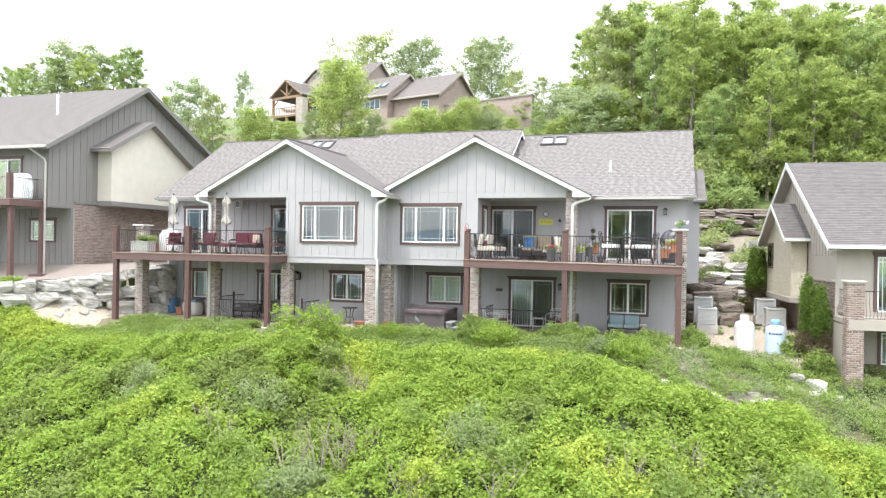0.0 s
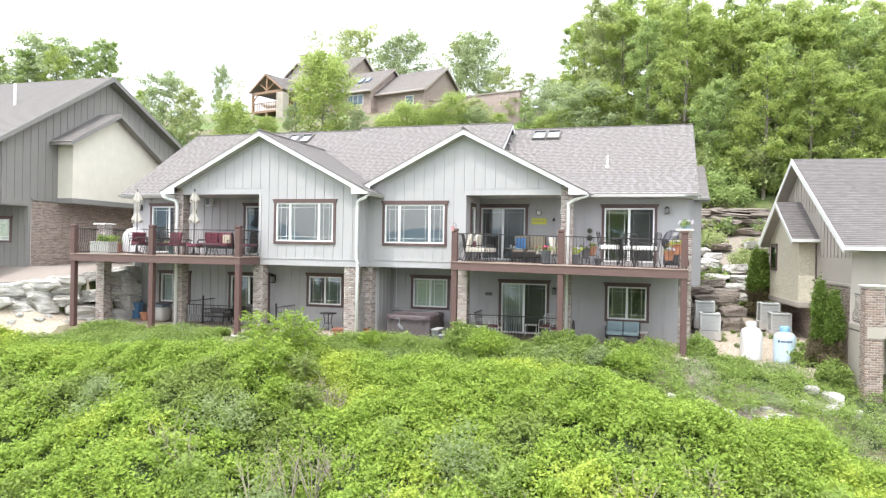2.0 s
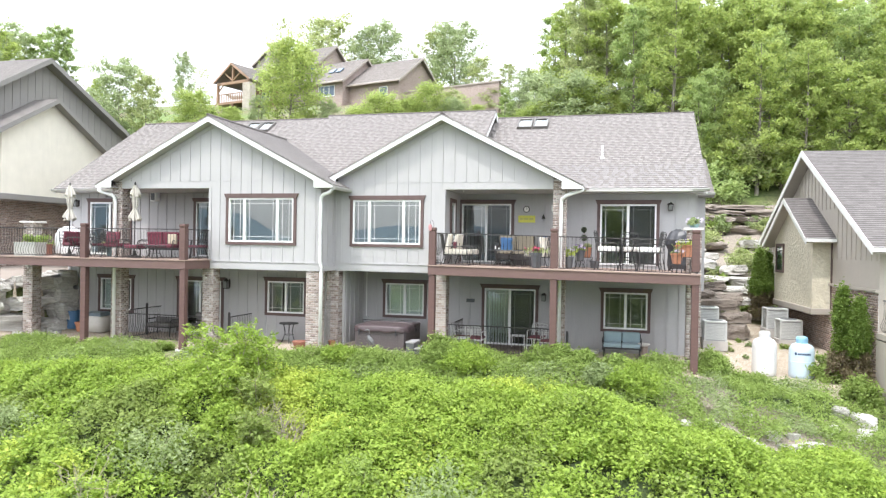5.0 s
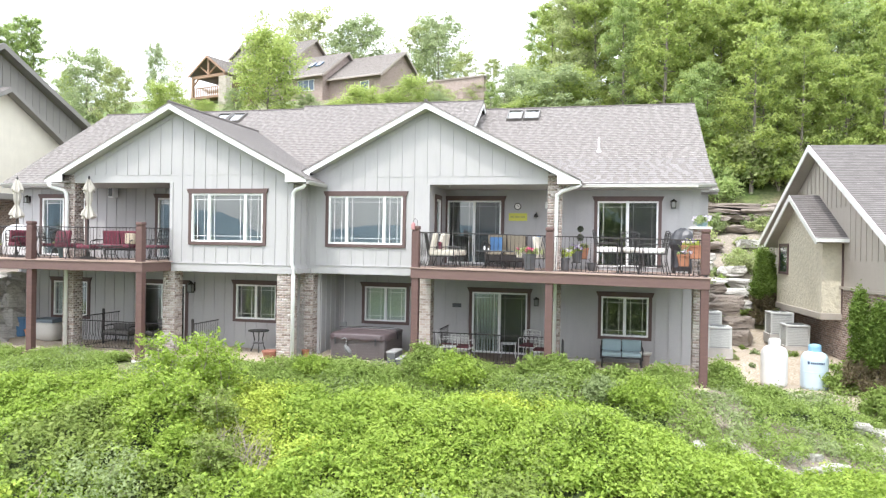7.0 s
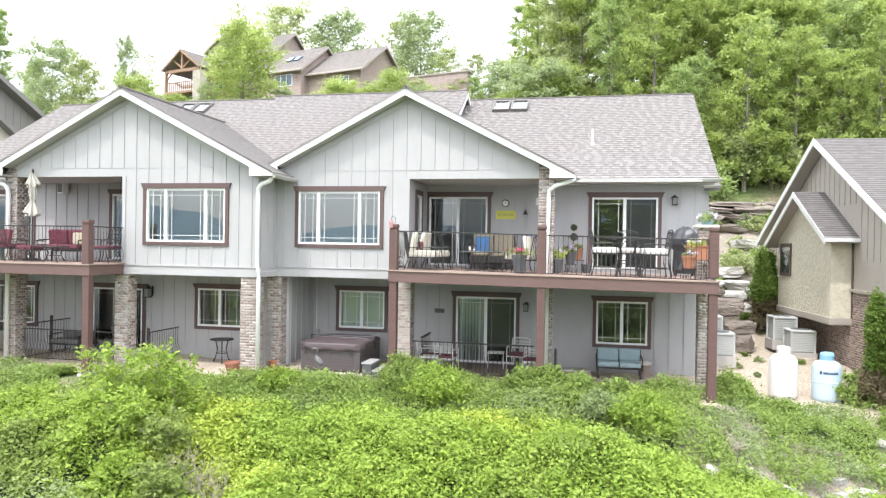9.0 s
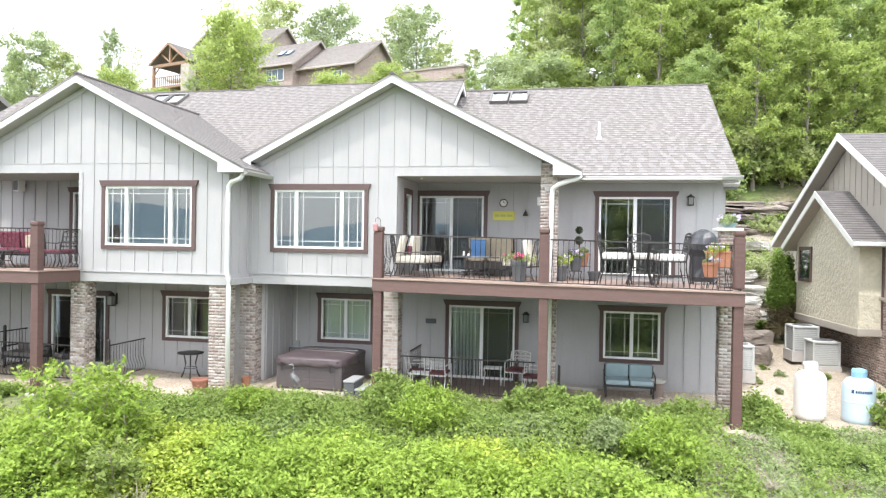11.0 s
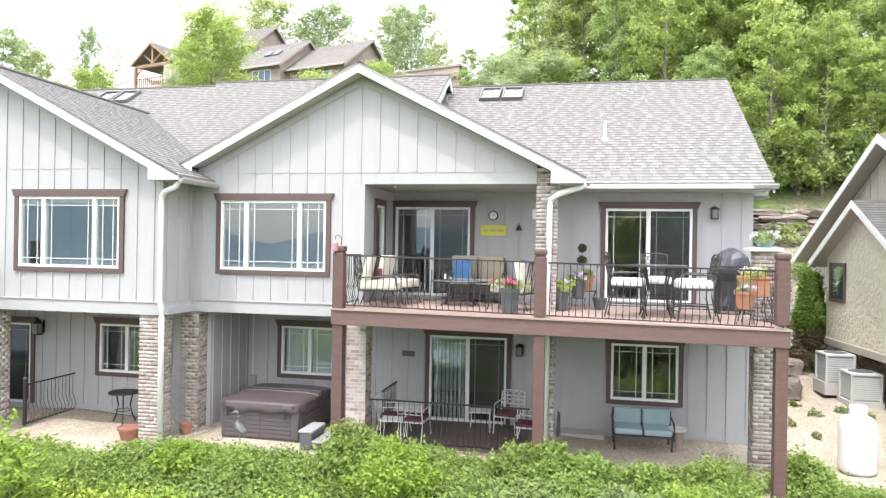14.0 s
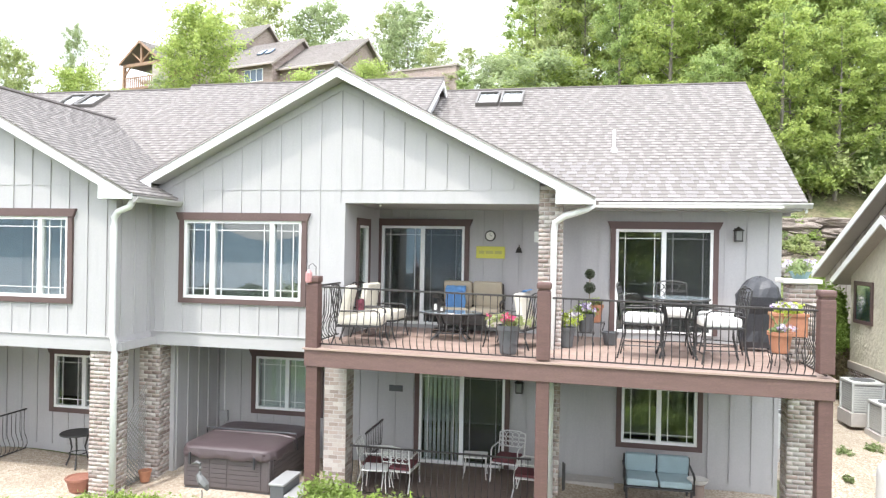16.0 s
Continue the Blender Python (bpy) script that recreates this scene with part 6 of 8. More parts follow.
def hill_lodge():
    h = thing("house", "large brown brick lodge with shingle roofs on the hilltop", "house", (-36, 45, 0), -16)
    zb = 14.5

    def block(x0, x1, yr, zr, yf, zf, yb=None, wall_mat=None):
        """A wing with its gable to the right: ridge at yr, zr; front eave at yf, zf."""
        k = (zr - zf) / (yr - yf)
        yb = 2 * yr - yf if yb is None else yb
        zk = zr - k * (yb - yr)
        w0, w1 = yf + 0.5, yb - 0.5
        part("wall", prism(bmesh.new(), [(w0, zb), (w1, zb), (w1, zk + 0.2), (yr, zr - 0.2), (w0, zf + 0.2)], "x", x0, x1), wall_mat or BRICK_HAZED, h, "brown brick wall paled for haze")
        for e, z in ((yf, zf), (yb, zk)):
            shingled("roof", h, (x0 - 0.3, e, z), (x1 + 0.4, e, z), (x1 + 0.4, yr, zr), (x0 - 0.3, yr, zr), SHINGLE_HAZED, thick=0.14, step=0.3, label="grey-brown shingles")
            part("rake_board", prism(bmesh.new(), [(e, z), (yr, zr), (yr, zr - 0.24), (e, z - 0.24)], "x", x1 + 0.38, x1 + 0.43), FASCIA, h)
        part("gutter", bx(x0 - 0.3, x1 + 0.35, yf - 0.1, yf, zf - 0.14, zf), FASCIA, h)

    block(-6.0, -1.3, 4.7, 25.6, 1.5, 22.95, 8.0)
    block(-1.3, 4.6, 2.6, 22.95, -1.5, 19.85, 6.2)
    block(4.6, 10.7, 3.7, 22.55, -0.5, 19.5)
    block(-11.2, -6.0, 4.2, 25.2, 0.2, 22.2, 7.6)
    # low garden wall to the right
    part("wall", bx(9.5, 21.0, 1.0, 1.5, 15.0, 18.5), BRICK_HAZED, h, "long low brown brick wall")
    part("wall_cap", bx(9.4, 21.1, 0.9, 1.6, 18.5, 18.62), FASCIA, h)

    def front_gable(x0, x1, xc, zp, ze, y0, y1, mat):
        for xe in (x0, x1):
            shingled("roof", h, (xe, y0, ze), (xe, y1, ze), (xc, y1, zp), (xc, y0, zp), SHINGLE_HAZED, thick=0.12, step=0.3)
            part("rake_board", prism(bmesh.new(), [(xc, zp), (xe, ze), (xe, ze - 0.22), (xc, zp - 0.24)], "y", y0 - 0.05, y0), mat, h)

    # stone gable and the porch before it
    part("wall", prism(bmesh.new(), [(-7.8, zb), (-4.4, zb), (-4.4, 22.9), (-6.1, 24.0), (-7.8, 22.9)], "y", -0.7, 4), STONE_FAR, h, "pale stone wall")
    front_gable(-8.2, -4.0, -6.1, 24.25, 22.85, -1.0, 4.5, FASCIA)
    part("wall", bx(-9.0, -4.4, -0.9, -0.6, zb, 20.4), TIMBER, h, "brown timber wall under the porch")
    part("hammock", tube(bmesh.new(), [(-8.9, -4.0, 19.3), (-7.6, -4.1, 18.75), (-6.4, -4.1, 18.7), (-5.0, -4.0, 19.2)], [0.05, 0.2, 0.2, 0.05], 8), CANVAS_FAR, h, "pale hammock in the porch")
    front_gable(-9.4, -4.2, -6.8, 22.15, 20.3, -5.1, 0.5, TIMBER)
    part("beam", bx(-9.1, -4.5, -4.9, -4.65, 19.98, 20.25), TIMBER, h, "honey-coloured timber beam")
    part("king_post", bx(-6.9, -6.7, -4.9, -4.7, 20.25, 21.9), TIMBER, h)
    for s in (-1, 1):
        part("brace", rod(bmesh.new(), (-6.8, -4.8, 20.3), (-6.8 + s * 1.15, -4.8, 21.15), 0.09), TIMBER, h)
        part("brace", rod(bmesh.new(), (-6.8 + s * 2.1, -4.8, 19.3), (-6.8 + s * 1.4, -4.8, 20.0), 0.08), TIMBER, h)
    part("balcony", bx(-9.2, -4.3, -5.0, -0.9, 17.9, 18.12), TIMBER, h, "timber balcony floor")
    part("rail", bx(-9.1, -4.5, -4.92, -4.84, 18.95, 19.04), TIMBER, h)
    for k in range(17):
        part("baluster", bx(-9.03 + k * 0.27, -8.90 + k * 0.27, -4.9, -4.86, 18.12, 18.95), TIMBER, h)
    for px in (-9.0, -4.6):
        part("post", bx(px - 0.12, px + 0.12, -4.95, -4.7, 18.1, 20.0), TIMBER, h)
    part("pier", bx(-9.3, -8.7, -5.05, -4.45, zb, 17.9, bevel=0.05), STONE_FAR, h, "pale stone pier")
    part("pier", bx(-5.1, -4.1, -5.1, -4.2, zb, 19.9, bevel=0.05), STONE_FAR, h, "pale stone pier")
    part("lower_post", bx(-6.9, -6.7, -4.95, -4.7, zb, 17.9), TIMBER, h)
    for wx0, wx1, z0, z1, wy, n in ((1.5, 3.6, 18.5, 19.6, -1.0, 3), (1.7, 3.4, 16.5, 17.2, -1.0, 2), (-2.3, -1.5, 22.0, 22.9, 1.9, 1), (8.4, 9.4, 17.4, 19.1, 0.0, 1), (-8.5, -7.7, 18.3, 19.7, -0.9, 1), (-6.6, -5.4, 18.2, 19.8, -0.9, 2)):
        cells = [(wx0 + 0.06 + (wx1 - wx0 - 0.06) * k / n, wx0 + (wx1 - wx0 - 0.06) * (k + 1) / n, z0 + 0.06, z1 - 0.06) for k in range(n)]
        w = part("window", wall_cells(bmesh.new(), wx0, wx1, z0, z1, cells, wy - 0.06, wy - 0.01), WHITE, h)
        for c0, c1, d0, d1 in cells:
            part("pane", bx(c0, c1, wy - 0.035, wy - 0.02, d0, d1), GLASS_DARK, w)
    # two small roof windows
    for u in (2.1, 3.0):
        r = part("roof_window", bx(-0.3, 0.3, -0.45, 0.45, 0.0, 0.12, bevel=0.02), GLASS_DARK, h, "small dark roof window")
        r.matrix_basis = pose(u, 0.5, 21.42, 37)
    part("chimney", bx(-8.9, -7.5, 2.2, 3.3, 22, 26.0, bevel=0.08), STONE_FAR, h, "pale stone chimney")
    part("chimney_cap", bx(-9.0, -7.4, 2.1, 3.4, 26.0, 26.2, bevel=0.03), STONE_FAR, h)


CANVAS_FAR = rough_paint("far_canvas", (0.6, 0.57, 0.52), 0.9)
FASCIA = rough_paint("fascia_taupe", (0.36, 0.31, 0.27), 0.7, 0.06)
# lodge brick with distance haze put into its paler colour
BRICK_HAZED = rock_material("hazed_brick", [(0.31, 0.235, 0.205), (0.42, 0.335, 0.30), (0.50, 0.42, 0.38)], 6.0)
STONE_FAR = rock_material("far_stone", [(0.34, 0.30, 0.25), (0.48, 0.43, 0.36), (0.58, 0.53, 0.46)], 4.0)
TIMBER = rough_paint("honey_timber", (0.32, 0.20, 0.13), 0.6, 0.12)
hill_lodge()


# ---- furniture and small things ----
CUSHION_CREAM = rough_paint("cream_fabric", (0.60, 0.555, 0.47), 0.9, 0.06, 5, 120, 0.4)
CUSHION_WHITE = rough_paint("white_fabric", (0.80, 0.78, 0.74), 0.9, 0.04, 5, 120, 0.4)
CUSHION_BEIGE = rough_paint("beige_fabric", (0.42, 0.36, 0.27), 0.9, 0.06, 5, 120, 0.4)
CUSHION_RED = rough_paint("red_fabric", (0.225, 0.056, 0.082), 0.9, 0.6, 20, 120, 0.4)
CUSHION_WINE = rough_paint("wine_fabric", (0.16, 0.05, 0.06), 0.9, 0.1, 5, 120, 0.4)
CUSHION_BLUE = rough_paint("pale_blue_fabric", (0.29, 0.375, 0.40), 0.9, 0.05, 5, 120, 0.4)
TOWEL = rough_paint("blue_towel", (0.19, 0.40, 0.72), 0.95, 0.1, 8, 90, 0.5)
METAL_DARK = rough_paint("dark_cast_metal", (0.05, 0.048, 0.047), 0.5, 0.1, 6, 60, 0.1, metal=0.4)
METAL_WHITE = rough_paint("white_cast_metal", (0.72, 0.71, 0.69), 0.45, 0.06, 6, 60, 0.1)
WICKER = rough_paint("dark_wicker", (0.05, 0.042, 0.038), 0.7, 0.2, 20, 120, 0.6)
TERRA = rough_paint("terracotta", (0.42, 0.19, 0.11), 0.85, 0.14, 5, 60, 0.3)
TERRA_DARK = rough_paint("dull_terracotta", (0.30, 0.13, 0.09), 0.85, 0.14, 5, 60, 0.3)
POT_GREY = rough_paint("grey_planter", (0.16, 0.15, 0.145), 0.7, 0.1, 5, 60, 0.2)
TUB_BEIGE = rough_paint("beige_plastic", (0.52, 0.49, 0.44), 0.55, 0.06, 3, 30, 0.1)
SLATE_BLUE = rough_paint("slate_blue_plastic", (0.14, 0.175, 0.205), 0.5, 0.08, 4, 40, 0.2)
POT_PALE = rough_paint("pale_planter", (0.42, 0.42, 0.38), 0.7, 0.1, 5, 60, 0.2)
COVER_BLACK = rough_paint("black_vinyl", (0.045, 0.046, 0.052), 0.38, 0.2, 4, 30, 0.5)
COVER_WHITE = rough_paint("white_vinyl", (0.74, 0.75, 0.76), 0.5, 0.05, 4, 30, 0.4)
CANVAS = rough_paint("cream_canvas", (0.47, 0.44, 0.39), 0.9, 0.06, 4, 60, 0.3)
STONE_CAP = rough_paint("cast_stone", (0.60, 0.58, 0.54), 0.85, 0.08, 4, 50, 0.4)
TUB_SIDE = rough_paint("tub_cabinet", (0.095, 0.080, 0.082), 0.5, 0.08, 2, 30, 0.1)
TUB_TOP = rough_paint("tub_vinyl", (0.090, 0.066, 0.070), 0.48, 0.12, 3, 40, 0.3)
PLASTIC_GREY = rough_paint("grey_plastic", (0.36, 0.36, 0.36), 0.5, 0.06)
PLASTIC_SLATE = rough_paint("slate_plastic", (0.10, 0.105, 0.11), 0.5, 0.06)
BLUE_DRUM = rough_paint("blue_drum_plastic", (0.075, 0.17, 0.31), 0.45, 0.1)
TANK_WHITE = rough_paint("tank_enamel", (0.70, 0.70, 0.69), 0.35, 0.03, 2, 20, 0.03, stain=0.08)
TANK_BLUE = rough_paint("tank_pale_blue", (0.50, 0.61, 0.69), 0.35, 0.03, 2, 20, 0.03, stain=0.08)
TANK_CAP = rough_paint("tank_cap_blue", (0.26, 0.47, 0.64), 0.4, 0.05)
INK_NAVY = rough_paint("navy_ink", (0.03, 0.06, 0.14), 0.5, 0.03)
AC_METAL = rough_paint("condenser_enamel", (0.56, 0.57, 0.55), 0.45, 0.05, 3, 30, 0.1)
YELLOW = rough_paint("yellow_board", (0.62, 0.60, 0.10), 0.6, 0.08)
LAMP_METAL = rough_paint("lamp_metal", (0.05, 0.045, 0.04), 0.45, 0.1, metal=0.5)
FROSTED = rough_paint("frosted_glass", (0.20, 0.20, 0.19), 0.3, 0.03)
PETAL_PINK = leaf_material("pink_petal", [(0.62, 0.03, 0.16), (0.75, 0.10, 0.28), (0.80, 0.45, 0.50)], 0.6, 0.3)
PETAL_WHITE = leaf_material("white_petal", [(0.78, 0.76, 0.74), (0.70, 0.62, 0.72), (0.30, 0.18, 0.50)], 0.6, 0.3)
D = 2.937


def pillow(bm, x0, x1, y0, y1, z0, z1):
    box(bm, x0, x1, y0, y1, z0, z1, min(0.045, (z1 - z0) * 0.42, (y1 - y0) * 0.42))
    return bm


def tilted(ob, pivot, deg):
    """Leans a part back round a level axis through the pivot."""
    ob.matrix_basis = Matrix.Translation(pivot) @ pose(0, 0, 0, deg) @ Matrix.Translation([-c for c in pivot])
    return ob


def armchair(name, label, at, rz, metal, fabric, w=0.62, seat=0.40, back=0.92, back_cushion=True, lattice=False, group="", thick=0.11, footring=False, depth=0.30):
    """A metal patio chair: legs, arms and back frame of bent bars, with cushions. It faces -y."""
    c = thing(name, label, "chair", at, rz, group)
    h, d = w / 2, depth
    for sx in (-1, 1):
        bm = bmesh.new()
        tube(bm, [(sx * h, -d - 0.04, 0), (sx * h, -d + 0.01, seat * 0.5), (sx * h, -d, seat - 0.03), (sx * h, -d + 0.02, seat + 0.2), (sx * h, -d + 0.1, seat + 0.24), (sx * h, d - 0.05, seat + 0.22)], 0.014, 6)
        part("front_leg", bm, metal, c)
        bm = bmesh.new()
        tube(bm, [(sx * h, d + 0.08, 0), (sx * h, d, seat * 0.6), (sx * h, d, seat), (sx * h, d + 0.10, back)], 0.014, 6)
        part("back_leg", bm, metal, c)
        if footring:
            part("stretcher", tube(bmesh.new(), [(sx * h, -d, 0.22), (sx * h, d + 0.03, 0.22)], 0.010, 5), metal, c)
    part("seat_frame", box(bmesh.new(), -h, h, -d - 0.01, d, seat - 0.05, seat - 0.02, 0.01), metal, c)
    if footring:
        for z in (0.16, 0.30):
            part("stretcher", tube(bmesh.new(), [(-h, -d - 0.02, z), (h, -d - 0.02, z)], 0.010, 5), metal, c)
    bm = bmesh.new()
    tube(bm, [(-h, d + 0.10, back), (-h * 0.5, d + 0.11, back + 0.04), (h * 0.5, d + 0.11, back + 0.04), (h, d + 0.10, back)], 0.014, 6)
    if lattice:
        n = 4
        for i in range(n):
            for j in range(3):
                x, z = -h + (i + 0.5) * w / n, seat + 0.16 + (j + 0.5) * (back - seat - 0.16) / 3
                t = (z - seat) / (back - seat) * 0.10
                r = w / n * 0.5
                tube(bm, [(x + r * math.cos(a), d + t, z + r * 0.9 * math.sin(a)) for a in np.linspace(0, math.tau, 9)], 0.008, 4)
        tube(bm, [(-h, d + 0.03, seat + 0.14), (h, d + 0.03, seat + 0.14)], 0.011, 5)
    else:
        for k in range(1, 5):
            x = -h + k * w / 5
            tube(bm, [(x, d, seat), (x, d + 0.10, back + 0.02)], 0.008, 4)
    part("back_frame", bm, metal, c)
    if fabric:
        part("seat_cushion", pillow(bmesh.new(), -h + 0.03, h - 0.03, -d - 0.02, d - 0.02, seat - 0.02, seat - 0.02 + thick), fabric, c, smooth=False)
        if back_cushion:
            b = part("back_cushion", pillow(bmesh.new(), -h + 0.04, h - 0.04, d - 0.13, d - 0.01, seat + 0.08, back + 0.05), fabric, c)
            tilted(b, (0, d - 0.07, seat), 11)
    return c


def loveseat(label, at, rz, frame_mat, fabric, w=1.3, seat=0.40, back=0.86, arms=True, apron=0.22):
    c = thing("loveseat", label, "sofa", at, rz)
    h = w / 2
    part("base", box(bmesh.new(), -h, h, -0.33, 0.33, seat - apron, seat - 0.02, 0.02), frame_mat, c)
    for sx in (-1, 1):
        for sy in (-0.3, 0.3):
            part("leg", rod(bmesh.new(), (sx * (h - 0.04), sy, 0), (sx * (h - 0.04), sy, seat - apron + 0.02), 0.022), frame_mat, c)
        if arms:
            part("arm", tube(bmesh.new(), [(sx * h, -0.32, seat - 0.1), (sx * h, -0.33, seat + 0.22), (sx * h, -0.2, seat + 0.25), (sx * h, 0.3, seat + 0.25)], 0.022, 6), frame_mat, c)
        x0, x1 = (-h + 0.03, -0.01) if sx < 0 else (0.01, h - 0.03)
        part("seat_cushion", pillow(bmesh.new(), x0, x1, -0.34, 0.26, seat - 0.01, seat + 0.12), fabric, c)
        b = part("back_cushion", pillow(bmesh.new(), x0, x1, 0.19, 0.32, seat + 0.12, back + 0.04), fabric, c)
        tilted(b, (0, 0.26, seat + 0.1), 10)
    b = part("back_frame", box(bmesh.new(), -h, h, 0.32, 0.36, seat - 0.1, back, 0.015), frame_mat, c)
    tilted(b, (0, 0.34, seat), 10)
    return c


def round_table(label, at, r, h, metal, top_mat=None, legs=4, name="table", squash=1.0):
    c = thing(name, label, "table", at)
    bm = lathe(bmesh.new(), [(r * 0.96, h - 0.035), (r, h - 0.03), (r, h - 0.008), (r * 0.985, h), (r * 0.2, h + 0.001)], seg=28)
    t = part("tabletop", bm, top_mat or metal, c)
    t.scale = (1, squash, 1)
    for k in range(legs):
        a = math.tau * (k + 0.5) / legs
        q = lambda u, z: (math.cos(a) * r * u, math.sin(a) * r * u * squash, z)
        part("leg", tube(bmesh.new(), [q(0.8, 0.0), q(0.58, h * 0.22), q(0.42, h * 0.55), q(0.62, h - 0.03)], 0.018, 6), metal, c)
    part("ring", tube(bmesh.new(), [(math.cos(a) * r * 0.5, math.sin(a) * r * 0.5 * squash, h * 0.4) for a in np.linspace(0, math.tau, 19)], 0.009, 5), metal, c)
    return c


def pot(label, at, r, h, mat, plant=None, plant_h=0.25, plant_r=0.2, petals=None, seed=1, square=False, leaf=0.05, name="flower_pot", leaves=26):
    c = thing(name, label, "plant pot", at)
    if square:
        bm = bmesh.new()
        prism(bm, [(-r, -r * 0.55), (r, -r * 0.55), (r, r * 0.55), (-r, r * 0.55)], "z", 0, h)
        box(bm, -r - 0.02, r + 0.02, -r * 0.55 - 0.02, r * 0.55 + 0.02, h - 0.05, h + 0.003, 0.008)
    else:
        bm = lathe(bmesh.new(), [(r * 0.66, 0), (r * 0.72, 0.02), (r * 0.93, h * 0.8), (r * 0.95, h * 0.82), (r * 1.03, h * 0.83), (r * 1.04, h), (r * 0.9, h), (r * 0.86, h * 0.93), (0.01, h * 0.92)], seg=20)
    part("pot", bm, mat, c)
    rng = np.random.default_rng(seed)
    if plant:
        cs = [(rng.normal() * plant_r * 0.5, rng.normal() * plant_r * (0.3 if square else 0.5), h + plant_h * rng.uniform(0.1, 0.9)) for _ in range(14)]
        v, f = leaf_quads(cs, plant_r * 0.42, leaves, leaf, rng, 0.9, 0.5, 1.8)
        fast_mesh("foliage", v, f, plant, c)
        if petals:
            cs = [(rng.normal() * plant_r * 0.55, rng.normal() * plant_r * 0.5 - 0.03, h + plant_h * rng.uniform(0.5, 1.1)) for _ in range(12)]
            v, f = leaf_quads(cs, 0.05, 12, 0.045, rng, 0.9, 0.6, 1.0)
            fast_mesh("blossom", v, f, petals, c)
    return c


# upper deck of the right-hand dwelling
GLASS_TOP = rough_paint("table_glass", (0.17, 0.20, 0.215), 0.12, 0.05)
LOUNGE = "lounge chairs on the deck"
armchair("lounge_chair", "dark metal lounge chair with thick cream cushions", (-9.33, -0.66, D), 98, METAL_DARK, CUSHION_CREAM, 0.70, 0.36, 0.96, thick=0.17, group=LOUNGE, depth=0.38)
armchair("lounge_chair", "dark metal lounge chair with thick cream cushions", (-9.28, 0.34, D), 84, METAL_DARK, CUSHION_CREAM, 0.70, 0.36, 0.96, thick=0.17, group=LOUNGE, depth=0.38)
armchair("lounge_chair", "dark metal lounge chair with a bright towel on cream cushions", (-6.78, -0.02, D), -104, METAL_DARK, CUSHION_CREAM, 0.68, 0.36, 0.92, thick=0.16, group=LOUNGE, depth=0.36)
loveseat("dark wicker loveseat with beige back cushions", (-7.78, 1.66, D), 0, WICKER, CUSHION_BEIGE, 1.26, 0.40, 1.0)


def drape(name, label, w, drop, lap, at, rz, mat, seed=0):
    """A soft cloth hung over an edge: it lies back, folds over and falls, with wrinkles."""
    rng = random.Random(seed)
    bm = bmesh.new()
    n, m = 10, 12
    total = drop + lap
    rows = []
    for i in range(m + 1):
        u = total * i / m
        y, z = (lap - u, 0.012) if u < lap else (-0.02 - 0.02 * math.sin((u - lap) * 9), -(u - lap))
        rows.append([bm.verts.new((-w / 2 + w * q / n + 0.01 * math.sin(i * 1.3 + q), y + 0.012 * math.sin(q * 1.9 + seed) * min(1, i / 4), z + 0.008 * math.sin(q * 2.3 + i))) for q in range(n + 1)])
    for a, b in zip(rows, rows[1:]):
        for q in range(n):
            bm.faces.new((a[q], a[q + 1], b[q + 1], b[q]))
    bmesh.ops.solidify(bm, geom=bm.faces[:], thickness=0.014)
    ob = tagged(part(name, bm, mat, None, "", True), label, name.replace("_", " "))
    ob.matrix_basis = pose(*at, 0, 0, rz)
    return ob


drape("towel", "bright blue beach towel draped over the loveseat", 0.40, 0.48, 0.12, (-8.06, 1.44, D + 0.93), 0, TOWEL, 1)
tagged(part("throw_pillow", pillow(bmesh.new(), -9.50, -9.40, -0.50, -0.28, D + 0.52, D + 0.74), CUSHION_RED), "red patterned throw pillow on the lounge chair", "pillow")
drape("towel", "blue towel over the lounge chair back", 0.34, 0.34, 0.10, (-6.56, 0.05, D + 0.99), -100, TOWEL, 2)
drape("blanket", "white blanket spread over the lounge chair seat", 0.52, 0.16, 0.46, (-7.05, -0.08, D + 0.525), -104, CUSHION_WHITE, 3)
ct = round_table("oval dark coffee table on curved metal legs", (-7.95, 0.42, D), 0.58, 0.52, METAL_DARK, GLASS_TOP, name="coffee_table", squash=0.68)
part("rim", tube(bmesh.new(), [(math.cos(a) * 0.585, math.sin(a) * 0.585 * 0.68, 0.50) for a in np.linspace(0, math.tau, 29)], 0.016, 6), METAL_DARK, ct)
part("shelf", tube(bmesh.new(), [(math.cos(a) * 0.36, math.sin(a) * 0.36 * 0.68, 0.14) for a in np.linspace(0, math.tau, 25)], 0.012, 5), METAL_DARK, ct)
for x, y, hh in ((-8.26, 0.46, 0.24), (-8.12, 0.34, 0.14)):
    cnd = thing("candle_lantern", "small glass candle lantern on the coffee table", "lantern", (x, y, D + 0.521))
    part("base", bx(-0.055, 0.055, -0.055, 0.055, 0.0, 0.015, bevel=0.004), LAMP_METAL, cnd)
    for sx in (-1, 1):
        for sy in (-1, 1):
            part("bar", bx(sx * 0.048 - 0.005, sx * 0.048 + 0.005, sy * 0.048 - 0.005, sy * 0.048 + 0.005, 0.015, hh), LAMP_METAL, cnd)
    part("candle", lathe(bmesh.new(), [(0.028, 0.015), (0.028, hh * 0.5), (0.004, hh * 0.5 + 0.006)], seg=12), CUSHION_WHITE, cnd)
    part("roof", lathe(bmesh.new(), [(0.078, hh), (0.078, hh + 0.012), (0.02, hh + 0.06), (0.006, hh + 0.09)], seg=4), LAMP_METAL, cnd)
